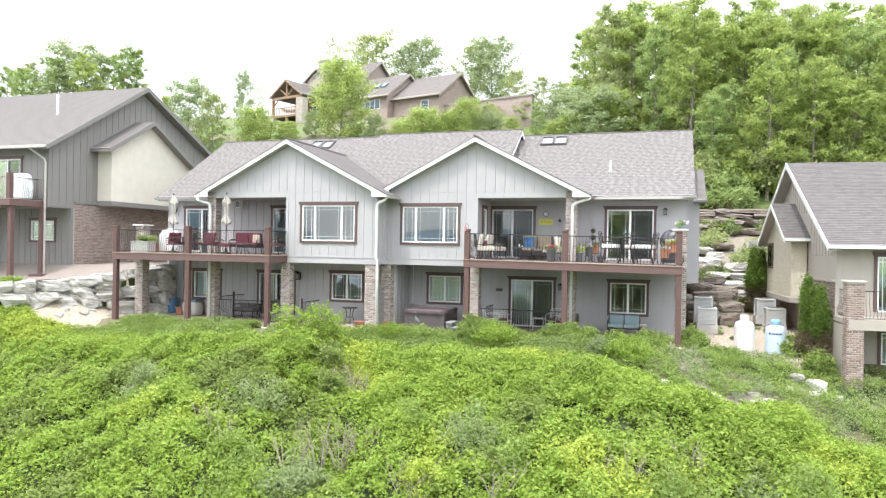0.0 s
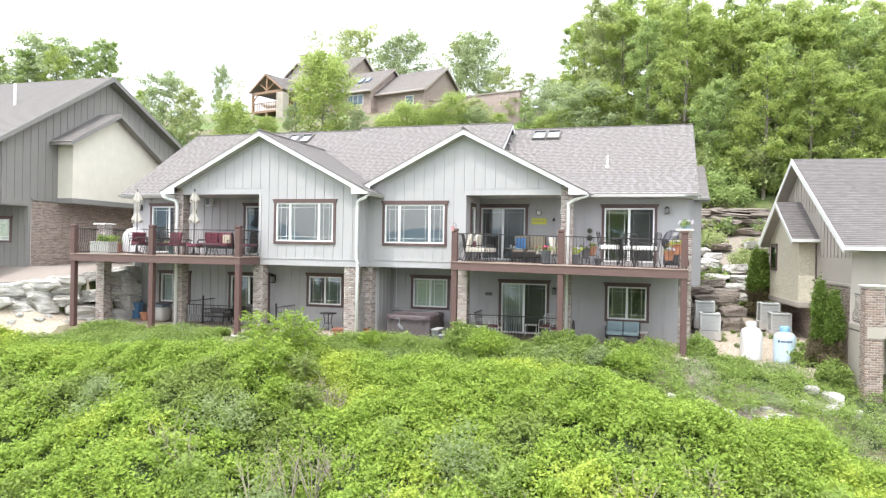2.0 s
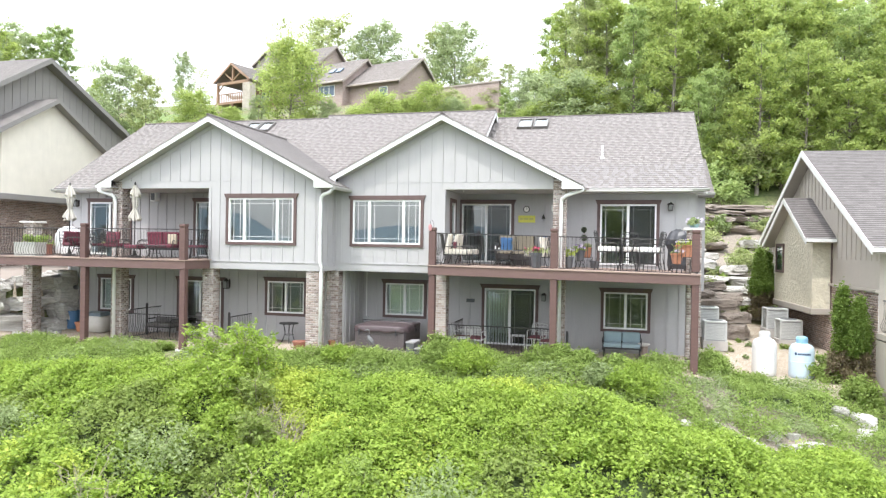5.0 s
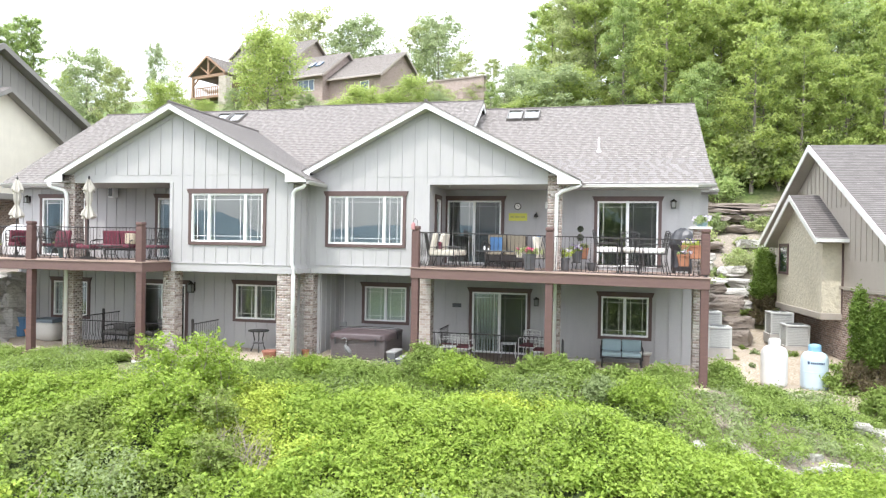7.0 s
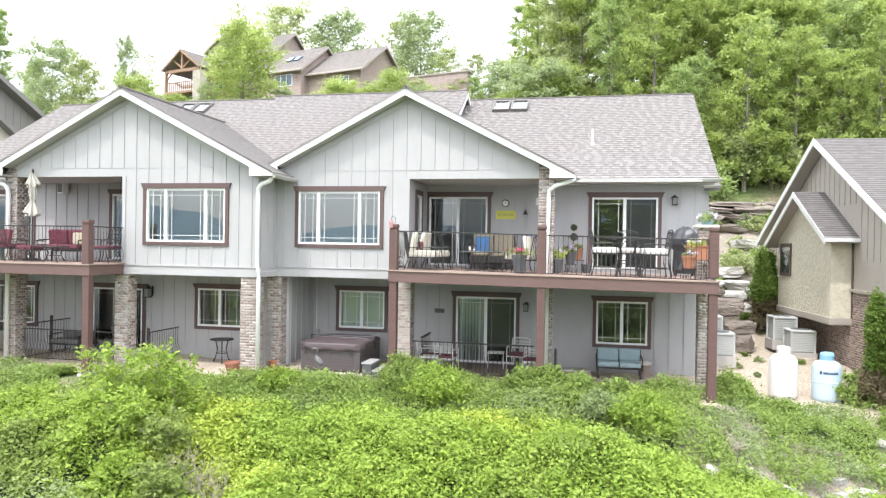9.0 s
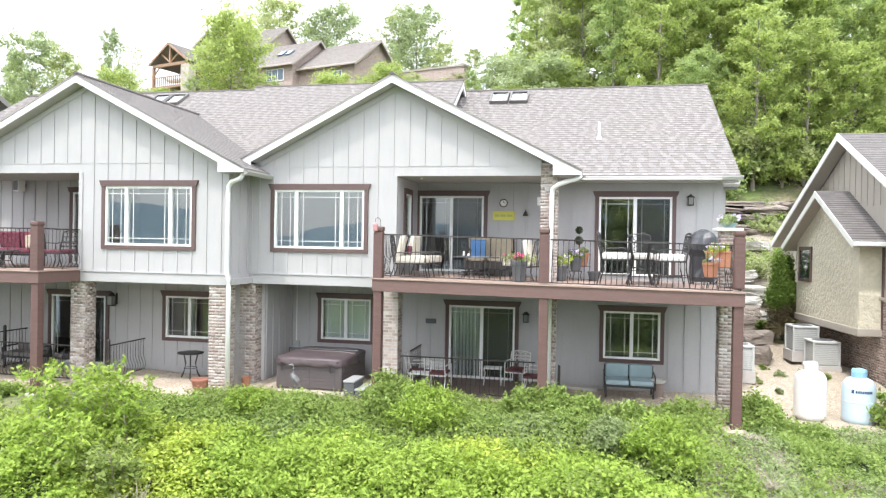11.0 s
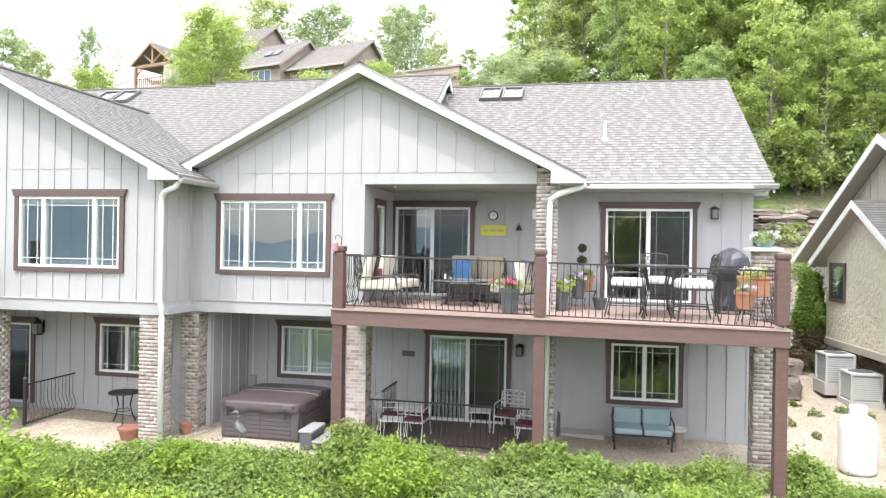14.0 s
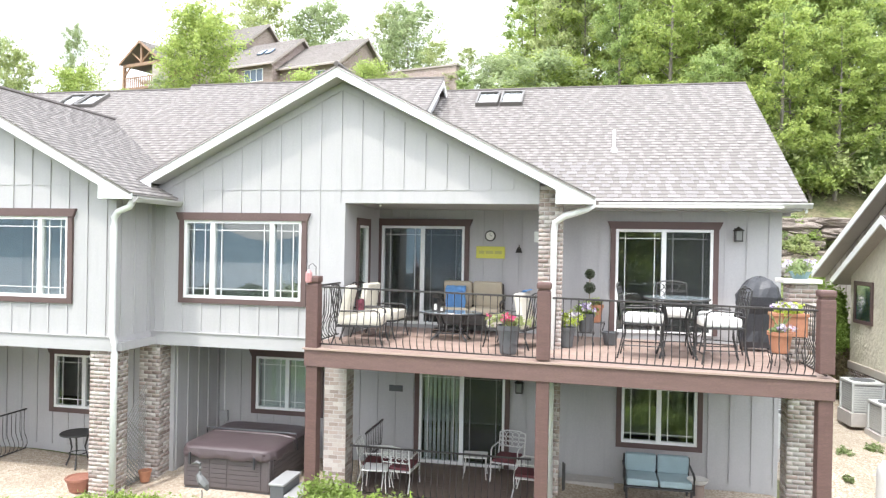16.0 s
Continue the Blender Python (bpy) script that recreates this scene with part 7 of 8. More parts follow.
pot("tall charcoal planter with pink flowers on the deck", (-6.74, -0.88, D), 0.19, 0.47, PLASTIC_SLATE, LEAF_PALE, 0.15, 0.22, PETAL_PINK, 3, leaves=16)
pot("charcoal planter with trailing yellow-green leaves", (-5.84, 0.30, D), 0.16, 0.36, PLASTIC_SLATE, LEAF_LIME, 0.24, 0.22, PETAL_WHITE, 4, leaf=0.035)


def stand(at, w, h, label):
    s = thing("plant_stand", label, "plant stand", at)
    for sx in (-1, 1):
        for sy in (-1, 1):
            part("leg", tube(bmesh.new(), [(sx * w, sy * w * 0.6, 0), (sx * w * 0.8, sy * w * 0.5, h * 0.5), (sx * w, sy * w * 0.6, h)], 0.008, 5), IRON, s)
    part("shelf", bx(-w, w, -w * 0.6, w * 0.6, h - 0.015, h), IRON, s)
    return s


stand((-5.50, 0.72, D), 0.15, 0.24, "black iron plant stand")
pot("dark pot with white and purple petunias on a stand", (-5.50, 0.72, D + 0.24), 0.16, 0.34, PLASTIC_SLATE, LEAF_DARK, 0.16, 0.20, PETAL_WHITE, 5, leaf=0.035)
stand((-5.36, 1.66, D), 0.22, 0.34, "low black iron plant stand against the wall")
topi = pot("terracotta pot with a ball-clipped topiary", (-5.36, 1.62, D + 0.34), 0.19, 0.34, TERRA, LEAF_PALE, 0.12, 0.18, None, 6, name="topiary", leaf=0.035)
part("stem", rod(bmesh.new(), (-0.08, 0, 0.3), (-0.08, 0, 0.98), 0.011), TWIG, topi)
for z, r in ((0.66, 0.115), (0.93, 0.10)):
    v, f = leaf_quads([(-0.08, 0, z)] * 3, r, 170, 0.028, np.random.default_rng(3), 1.0, 0.3, 1.5)
    fast_mesh("foliage_ball", v, f, LEAF_DULL, topi)
pot("small black nursery pot on the deck", (-5.06, 0.95, D), 0.15, 0.24, PLASTIC_SLATE, name="nursery_pot")
tbl = round_table("tall round metal bar table with a glass top", (-4.02, -0.12, D), 0.52, 0.99, METAL_DARK, GLASS_TOP, name="bar_table")
part("rim", tube(bmesh.new(), [(math.cos(a) * 0.525, math.sin(a) * 0.525, 0.975) for a in np.linspace(0, math.tau, 31)], 0.016, 6), METAL_DARK, tbl)
for x, y, r, words in ((-4.58, -0.40, 82, "tall dark metal bar chair with white cushion"), (-3.40, -0.48, -84, "tall dark metal bar chair with white cushion"), (-3.30, 0.36, -110, "tall dark metal bar chair with white cushion"), (-3.92, 0.95, 4, "tall dark metal bar chair with lattice back")):
    armchair("bar_chair", words, (x, y, D), r, METAL_DARK, CUSHION_WHITE, 0.54, 0.60, 1.16, back_cushion=False, lattice=True, group="chairs round the bar table", thick=0.15, footring=True)
bbq = thing("covered_grill", "barbecue grill under a crumpled black cover", "grill", (-2.44, 1.32, D), 4)
bm = bmesh.new()
lathe(bm, [(0.30, 0.06), (0.33, 0.16), (0.30, 0.34), (0.31, 0.62), (0.38, 0.76), (0.40, 0.90), (0.34, 1.06), (0.23, 1.17), (0.10, 1.22), (0.02, 1.23)], seg=22)
for vv in bm.verts:
    a = math.atan2(vv.co.y, vv.co.x)
    fold = noise.noise(Vector((math.cos(a) * 2.2, math.sin(a) * 2.2, vv.co.z * 3.2)))
    k = 1 + 0.16 * fold + 0.03 * math.sin(9 * a + vv.co.z * 7)
    sq = 1 / max(abs(math.cos(a)), abs(math.sin(a))) ** 0.6
    vv.co.x, vv.co.y, vv.co.z = vv.co.x * k * sq * 0.95, vv.co.y * k * sq * 0.66, vv.co.z * (1.09 + 0.05 * fold)
part("cover", bm, COVER_BLACK, bbq)
for sx in (-0.24, 0.24):
    for sy in (-0.14, 0.14):
        part("leg", rod(bmesh.new(), (sx, sy, 0), (sx, sy, 0.12), 0.025), METAL_DARK, bbq)
stand((-2.60, -0.86, D), 0.15, 0.26, "black iron plant stand")
sp = pot("round terracotta pot with spiky leaves", (-2.60, -0.86, D + 0.26), 0.18, 0.32, TERRA, LEAF_GREY, 0.08, 0.14, PETAL_WHITE, 7, leaf=0.03)
bm = bmesh.new()
spike = random.Random(8)
for _ in range(18):
    a, l = spike.uniform(0, math.tau), spike.uniform(0.18, 0.36)
    tip = Vector((math.cos(a) * l * 0.55, math.sin(a) * l * 0.55, 0.32 + l * spike.uniform(0.7, 1.0)))
    tube(bm, [(0, 0, 0.28), tip * 0.6 + Vector((0, 0, 0.16)), tip], [0.010, 0.008, 0.001], 3)
part("spikes", bm, LEAF_GREY, sp, "narrow upright leaves")
stand((-2.36, -0.36, D), 0.22, 0.47, "black iron plant stand")
pot("large terracotta trough with flowers", (-2.36, -0.36, D + 0.47), 0.25, 0.36, TERRA, LEAF_LIME, 0.14, 0.20, PETAL_WHITE, 8, square=True, leaf=0.035)
# the things on the right-hand deck are lowered onto its tilted boards
for ob in [o for o in bpy.data.objects if o.parent is None and -10 < o.location.x < -2 and -1.5 < o.location.y < 2 and D - 0.01 < o.location.z < D + 1.05 and o.get("category")]:
    ob.location.z -= DECK_TILT * (ob.location.x + 10.05)
# stone caps on the deck pillars, with a planter
for x0, x1, y0, y1 in ((-2.36, -1.78, -0.08, 0.52), (-26.10, -25.46, -1.17, -0.52)):
    tagged(part("pillar_cap", bx(x0, x1, y0, y1, 4.14, 4.21, bevel=0.015), STONE_CAP), "pale cast-stone cap on a brick pillar", "pillar cap", kind="structure")
pot("teal ceramic bowl with grey succulents on the pillar", (-2.04, 0.22, 4.21), 0.17, 0.12, rough_paint("teal_glaze", (0.17, 0.27, 0.28), 0.3, 0.1), LEAF_GREY, 0.16, 0.24, PETAL_WHITE, 9, leaf=0.04)


def wall_lantern(at, label, s=1.0):
    """A square lantern on a back plate, fixed to a wall that faces -y."""
    l = thing("wall_lantern", label, "wall lamp", at)
    part("back_plate", box(bmesh.new(), -0.06 * s, 0.06 * s, -0.02, 0.0, -0.12 * s, 0.12 * s, 0.006), LAMP_METAL, l)
    part("arm", tube(bmesh.new(), [(0, -0.02, 0.08 * s), (0, -0.10 * s, 0.14 * s), (0, -0.13 * s, 0.10 * s)], 0.012, 5), LAMP_METAL, l)
    part("roof", lathe(bmesh.new(), [(0.10 * s, 0.06 * s), (0.105 * s, 0.075 * s), (0.03 * s, 0.13 * s), (0.005, 0.15 * s)], (0, -0.13 * s, 0), 4), LAMP_METAL, l)
    part("glass", bx(-0.055 * s, 0.055 * s, -0.13 * s - 0.055 * s, -0.13 * s + 0.055 * s, -0.12 * s, 0.06 * s), FROSTED, l)
    bm = bmesh.new()
    for sx in (-1, 1):
        for sy in (-1, 1):
            box(bm, sx * 0.062 * s - 0.008, sx * 0.062 * s + 0.008, -0.13 * s + sy * 0.062 * s - 0.008, -0.13 * s + sy * 0.062 * s + 0.008, -0.13 * s, 0.07 * s)
    box(bm, -0.07 * s, 0.07 * s, -0.20 * s, -0.06 * s, -0.145 * s, -0.12 * s)
    part("cage", bm, LAMP_METAL, l)
    return l


for at, s in (((-2.64, B, 4.98), 1.0), ((-6.82, B, 1.80), 1.0), ((-18.66, B - 1.07, 1.98), 1.35), ((-25.55, B - 1.07, 5.02), 1.0)):
    wall_lantern(at, "black metal wall lantern with frosted glass", s)
spk = thing("loudspeaker", "white boxed outdoor loudspeaker with a grey front on the siding", "loudspeaker", (-21.78, B - 1.07, 5.27), -14)
part("bracket", bx(-0.04, 0.04, -0.08, 0.04, -0.05, 0.05, bevel=0.006), METAL_DARK, spk)
part("body", bx(-0.135, 0.135, -0.29, -0.07, -0.19, 0.19, bevel=0.02), WHITE, spk)
part("front_grille", bx(-0.105, 0.105, -0.297, -0.286, -0.16, 0.13, bevel=0.006), PLASTIC_SLATE, spk, "dark grey mesh front")
clock = thing("wall_clock", "round white wall clock with a dark rim", "clock", (-7.49, B, 4.88))
bm = bmesh.new()
rod(bm, (0, 0, 0), (0, -0.035, 0), 0.115, seg=28)
part("rim", bm, LAMP_METAL, clock)
part("face", rod(bmesh.new(), (0, -0.02, 0), (0, -0.039, 0), 0.088, seg=28), CUSHION_WHITE, clock)
part("hand", box(bx(-0.005, 0.005, -0.044, -0.040, 0, 0.065), 0, 0.045, -0.044, -0.040, -0.005, 0.005), LAMP_METAL, clock)
sign = thing("wall_sign", "yellow painted board sign on the siding", "sign", (-7.48, B, 4.535))
part("board", bx(-0.30, 0.30, -0.03, 0, -0.125, 0.125, bevel=0.006), YELLOW, sign)
for x0, x1 in ((-0.24, -0.13), (-0.10, 0.06), (0.09, 0.24)):
    part("lettering", bx(x0, x1, -0.034, -0.0305, -0.03, 0.035), rough_paint("sign_lettering", (0.44, 0.42, 0.12), 0.6) if "sign_lettering" not in bpy.data.materials else bpy.data.materials["sign_lettering"], sign)
bell = thing("wall_bell", "small dark bell on a wall bracket", "bell", (-6.88, B, 4.60))
part("bracket", tube(bmesh.new(), [(0, 0, 0.06), (0, -0.10, 0.10), (0, -0.12, 0.06)], 0.008, 5), LAMP_METAL, bell)
part("bell", lathe(bmesh.new(), [(0.075, -0.06), (0.06, -0.03), (0.04, 0.03), (0.012, 0.055)], (0, -0.12, 0), 14), LAMP_METAL, bell)
part("cord", rod(bmesh.new(), (0, -0.12, -0.75), (0, -0.12, -0.06), 0.006, seg=5), PLASTIC_GREY, bell)
plate = thing("wall_plaque", "small slate-grey plaque on the lower wall", "plaque", (-9.47, B, 1.58))
part("plate", bx(-0.15, 0.15, -0.025, 0, -0.065, 0.065, bevel=0.006), PLASTIC_SLATE, plate)
vent = thing("wall_box", "white electrical box beside the brick column", "box", (-6.43, 0.9, 4.85))
part("body", bx(-0.05, 0.05, -0.05, 0.05, -0.10, 0.10, bevel=0.01), GUTTER, vent)
ln = thing("hanging_lantern", "small pink lantern hung from a hook on the post", "lantern", (-9.99, -1.47, 4.12))
part("hook", tube(bmesh.new(), [(0.10, 0.06, 0.0), (0.10, 0.06, 0.14), (0.05, 0.03, 0.20), (0.0, 0.0, 0.16), (0, 0, 0.10)], 0.007, 5), IRON, ln)
part("cage", lathe(bmesh.new(), [(0.05, -0.12), (0.06, -0.10), (0.06, 0.04), (0.02, 0.09)], seg=8), rough_paint("pink_lantern", (0.45, 0.22, 0.22), 0.4), ln)

# patio below
TABLES = "small white metal side table on the low deck"
for x, y, r in ((-9.38, 0.72, 95), (-8.90, 0.62, 176), (-6.98, 1.62, -8), (-6.42, 0.75, -95)):
    armchair("patio_chair", "white cast-metal chair with a wine-red cushion", (x, y, 0.047), r, METAL_WHITE, CUSHION_WINE, 0.53, 0.40, 0.80, back_cushion=False, lattice=True, group="chairs on the low deck", thick=0.06)
for x, y in ((-9.30, 0.28), (-7.62, 1.55)):
    t = thing("side_table", TABLES, "table", (x, y, 0.047), 5)
    part("tabletop", bx(-0.24, 0.24, -0.22, 0.22, 0.42, 0.445, bevel=0.008), METAL_WHITE, t)
    for sx in (-1, 1):
        for sy in (-1, 1):
            part("leg", tube(bmesh.new(), [(sx * 0.23, sy * 0.2, 0), (sx * 0.21, sy * 0.18, 0.22), (sx * 0.22, sy * 0.2, 0.42)], 0.012, 5), METAL_WHITE, t)
loveseat("black-framed loveseat with pale blue cushions", (-4.14, 1.30, -0.02), 0, METAL_DARK, CUSHION_BLUE, 1.22, 0.34, 0.76, apron=0.06)
urn = thing("pedestal_urn", "brick-coloured pedestal with a white bowl", "birdbath", (-3.44, 1.2, -0.02))
part("pedestal", lathe(bmesh.new(), [(0.15, 0), (0.15, 0.05), (0.12, 0.08), (0.12, 0.36), (0.14, 0.40)], seg=18), BRICK, urn)
part("bowl", lathe(bmesh.new(), [(0.13, 0.40), (0.18, 0.44), (0.19, 0.48), (0.165, 0.48), (0.08, 0.455), (0.01, 0.45)], seg=20), STONE_CAP, urn)
tagged(part("step_block", bx(-5.85, -4.9, 1.72, 2.19, -0.1, 0.06, bevel=0.02), MORTAR), "low concrete step against the lower wall", "step")
kettle = thing("hanging_disc", "black round pan hung on the brick column", "pan", (-5.86, 0.2, 0.62))
part("disc", rod(bmesh.new(), (0, 0, 0), (0.05, 0, 0), 0.26, 0.22, 20), METAL_DARK, kettle)

# hot tub
tub = thing("hot_tub", "dark brown hot tub with a folded vinyl cover", "hot tub", (-12.02, 0.58, -0.04))
part("base", bx(-0.86, 0.86, -0.92, 0.92, -0.02, 0.06), PLASTIC_SLATE, tub)
bm = box(bmesh.new(), -0.88, 0.88, -0.94, 0.94, 0.06, 0.76, 0.05)
part("cabinet", bm, TUB_SIDE, tub)
me = cube_mesh("tub_slat", TUB_SIDE)
for k in range(7):
    z = 0.11 + k * 0.088
    for x0, x1 in ((-0.80, -0.34), (-0.30, 0.02), (0.06, 0.70)):
        piece("slat", me, tub, stretched(x0, x1, -0.952, -0.938, z, z + 0.076))
    piece("slat", me, tub, stretched(0.878, 0.892, -0.82, 0.82, z, z + 0.076))


def cover_half(y0, y1, rise, seed):
    """Half of a padded vinyl lid: rounded outer corners, a slight dome and soft dents."""
    bm = bmesh.new()
    n, m = 22, 12
    top, low = [], []
    for i in range(m + 1):
        a, b = [], []
        for q in range(n + 1):
            u, w = -1 + 2 * q / n, i / m
            y = y0 + (y1 - y0) * w
            edge = abs(y) / 0.99
            x = u * (0.94 - 0.20 * max(0.0, edge - 0.72) ** 2 / 0.078 * 0.9)
            dome = (1 - abs(u) ** 6) * (1 - max(0.0, edge) ** 8)
            z = 0.83 + rise * dome + 0.012 * noise.noise(Vector((u * 3, y * 3, seed)))
            a.append(bm.verts.new((x, y, z)))
            b.append(bm.verts.new((x * 1.005, y * 1.005, 0.755)))
        top.append(a), low.append(b)
    for i in range(m):
        for q in range(n):
            bm.faces.new((top[i][q], top[i][q + 1], top[i + 1][q + 1], top[i + 1][q]))
            bm.faces.new((low[i][q + 1], low[i][q], low[i + 1][q], low[i + 1][q + 1]))
    ring = lambda g: g[0][:] + [r[-1] for r in g[1:]] + g[-1][-2::-1] + [r[0] for r in g[-2:0:-1]]
    a, b = ring(top), ring(low)
    for q in range(len(a)):
        r = (q + 1) % len(a)
        bm.faces.new((a[q], b[q], b[r], a[r]))
    return bm


part("cover", cover_half(-0.99, 0.0, 0.055, 1.0), TUB_TOP, tub, "brown vinyl cover, front half", True)
part("cover", cover_half(0.03, 0.99, 0.075, 4.0), TUB_TOP, tub, "brown vinyl cover, rear half", True)
bm = bmesh.new()
path = [(-0.96, -0.1), (-0.965, -0.5), (-0.94, -0.78), (-0.86, -0.93), (-0.72, -1.0), (-0.36, -1.01), (0.0, -1.01), (0.36, -1.01), (0.72, -1.0), (0.86, -0.93), (0.94, -0.78), (0.965, -0.5), (0.96, -0.1)]
fine = [Vector(path[i]).lerp(Vector(path[i + 1]), k / 5) for i in range(len(path) - 1) for k in range(5)] + [Vector(path[-1])]
rings = []
for z, puff in ((0.80, 1.0), (0.74, 1.012), (0.68, 1.016), (0.655, 1.0)):
    rings.append([bm.verts.new((p.x * (puff + 0.008 * math.sin(i * 1.9 + z * 40)), p.y * (puff + 0.008 * math.sin(i * 1.9 + z * 40)), z + (0.022 * math.sin(i * 0.7) + 0.012 * math.sin(i * 2.1) if z < 0.75 else 0))) for i, p in enumerate(fine)])
for a, b in zip(rings, rings[1:]):
    for q in range(len(fine) - 1):
        bm.faces.new((a[q], a[q + 1], b[q + 1], b[q]))
part("cover_skirt", bm, TUB_TOP, tub, "sagging vinyl skirt of the cover", True)
for x in (-0.70, 0.60):
    part("strap", bx(x - 0.02, x + 0.02, -1.035, -1.01, 0.52, 0.74, bevel=0.005), COVER_BLACK, tub)
part("cover_lift", tube(bmesh.new(), [(-0.97, 0.1, 0.6), (-0.97, 0.05, 0.93), (0.97, 0.05, 0.93), (0.97, 0.1, 0.6)], 0.02, 6), COVER_BLACK, tub)
steps = thing("tub_steps", "grey plastic steps beside the hot tub", "steps", (-10.66, -0.42, 0.0), 0)
part("riser", box(bmesh.new(), -0.28, -0.02, -0.36, 0.36, 0, 0.34, 0.02), PLASTIC_SLATE, steps)
part("tread", box(bmesh.new(), -0.30, 0.0, -0.38, 0.38, 0.34, 0.385, 0.015), PLASTIC_GREY, steps)
part("riser", box(bmesh.new(), 0.0, 0.26, -0.36, 0.36, 0, 0.15, 0.02), PLASTIC_SLATE, steps)
part("tread", box(bmesh.new(), -0.01, 0.28, -0.38, 0.38, 0.15, 0.195, 0.015), PLASTIC_GREY, steps)
heron = bmesh.new()
tube(heron, [(0, 0, 0.0), (0.01, 0, 0.30), (0.0, 0, 0.34)], 0.012, 5)
tube(heron, [(0.12, 0, 0.34), (0.08, 0, 0.42), (0.0, 0, 0.50), (-0.06, 0, 0.60), (-0.03, 0, 0.72), (-0.04, 0, 0.80), (-0.09, 0, 0.82), (-0.20, 0, 0.78)], [0.02, 0.07, 0.085, 0.05, 0.025, 0.025, 0.03, 0.005], 7)
hr = tagged(part("heron_statue", heron, rough_paint("weathered_tin", (0.15, 0.15, 0.15), 0.6)), "grey metal heron garden ornament", "garden ornament")
hr.location = (-12.05, -1.15, -0.05)
con = thing("conduit", "grey electrical conduit and box on the siding", "conduit", (-13.46, B - 0.03, 0))
part("pipe", rod(bmesh.new(), (0, 0, 0.75), (0, 0, 2.6), 0.018), GUTTER, con)
part("box", bx(-0.10, 0.10, -0.06, 0.02, 0.62, 0.86, bevel=0.01), PLASTIC_GREY, con)
# lattice between two brick columns
lat = thing("lattice", "grey diagonal garden lattice between columns", "lattice", (-13.95, -0.62, 0.0))
bm = bmesh.new()
for k in range(-14, 16):
    for s in (-1, 1):
        y0 = k * 0.09
        pts2 = [(y0, 0.0), (y0 + s * 2.0, 2.0)]
        (ya, za), (yb2, zb2) = pts2
        t0, t1 = sorted(((0 - ya) / (yb2 - ya), (0.6 - ya) / (yb2 - ya)))
        t0, t1 = max(0, t0), min(1, t1)
        if t1 - t0 > 0.03:
            pa, pb = (ya + (yb2 - ya) * t0, za + 2.0 * t0), (ya + (yb2 - ya) * t1, za + 2.0 * t1)
            tube(bm, [(0.006 * s, pa[0], pa[1]), (0.006 * s, pb[0], pb[1])], 0.012, 4)
part("slats", bm, SIDING_TAUPE, lat)
t = round_table("small round dark metal bistro table", (-15.65, 0.22, 0.0), 0.34, 0.70, METAL_DARK, legs=3, name="bistro_table")
pot("wide terracotta bowl with soil", (-14.62, -1.0, 0.0), 0.24, 0.26, TERRA_DARK, None, name="flower_pot")
pot("small terracotta pot by the columns", (-13.78, -0.25, 0.0), 0.12, 0.22, TERRA, None, name="flower_pot")
lowl = thing("patio_railing", "black iron patio railing with bellied balusters", "railing")
railing(lowl, (-21.6, -0.85), (-18.38, -0.85), 0.02, 0.86)
railing(lowl, (-17.55, -0.55), (-17.55, 0.95), 0.02, 0.86)
part("post", bx(-17.58, -17.52, -0.62, -0.56, 0, 1.0), IRON, lowl)
railing(lowl, (-21.55, -0.7), (-21.55, 1.05), 0.02, 0.98)
part("post", bx(-21.58, -21.52, 0.2, 0.26, 0, 1.12), IRON, lowl)
part("finial", lathe(bmesh.new(), [(0.045, 1.12), (0.05, 1.15), (0.02, 1.19)], (-21.55, 0.23, 0), 8), IRON, lowl)
part("finial", lathe(bmesh.new(), [(0.045, 1.0), (0.05, 1.03), (0.02, 1.07)], (-17.55, -0.59, 0), 8), IRON, lowl)
loveseat("dark wicker bench with slate cushions", (-20.9, 0.35, 0.0), 0, METAL_DARK, POT_GREY, 1.05, 0.36, 0.62, apron=0.06)
armchair("patio_chair", "dark wicker patio chair", (-19.5, 0.35, 0.0), -30, METAL_DARK, POT_GREY, 0.58, 0.40, 0.85, back_cushion=True, group="dark chairs on the patio")
drum = thing("barrel", "blue plastic rain barrel", "barrel", (-25.3, 0.66, 0.0))
part("body", lathe(bmesh.new(), [(0.19, 0), (0.22, 0.06), (0.25, 0.38), (0.27, 0.66), (0.29, 0.68), (0.29, 0.73), (0.26, 0.73), (0.245, 0.67), (0.01, 0.65)], seg=24), BLUE_DRUM, drum)
pot("terracotta pot beside a blue barrel", (-24.42, 0.12, 0.0), 0.22, 0.36, TERRA, None)
sb = thing("storage_box", "rounded beige plastic tub with a slate blue lid on the patio", "box", (-23.78, 0.25, 0.0))
bm = lathe(bmesh.new(), [(0.36, 0), (0.43, 0.04), (0.475, 0.30), (0.47, 0.52), (0.44, 0.60), (0.40, 0.62), (0.01, 0.62)], seg=28)
for vv in bm.verts:
    m = max(abs(vv.co.x), abs(vv.co.y), 1e-6)
    k = 0.55 + 0.45 * math.hypot(vv.co.x, vv.co.y) / m
    vv.co.x, vv.co.y = vv.co.x * k, vv.co.y * k * 0.72
part("body", bm, TUB_BEIGE, sb, smooth=True)
lid = part("lid", pillow(bmesh.new(), -0.40, 0.36, -0.26, 0.28, 0.60, 0.76), SLATE_BLUE, sb, "slate blue lid")
tilted(lid, (0, 0, 0.62), 4)

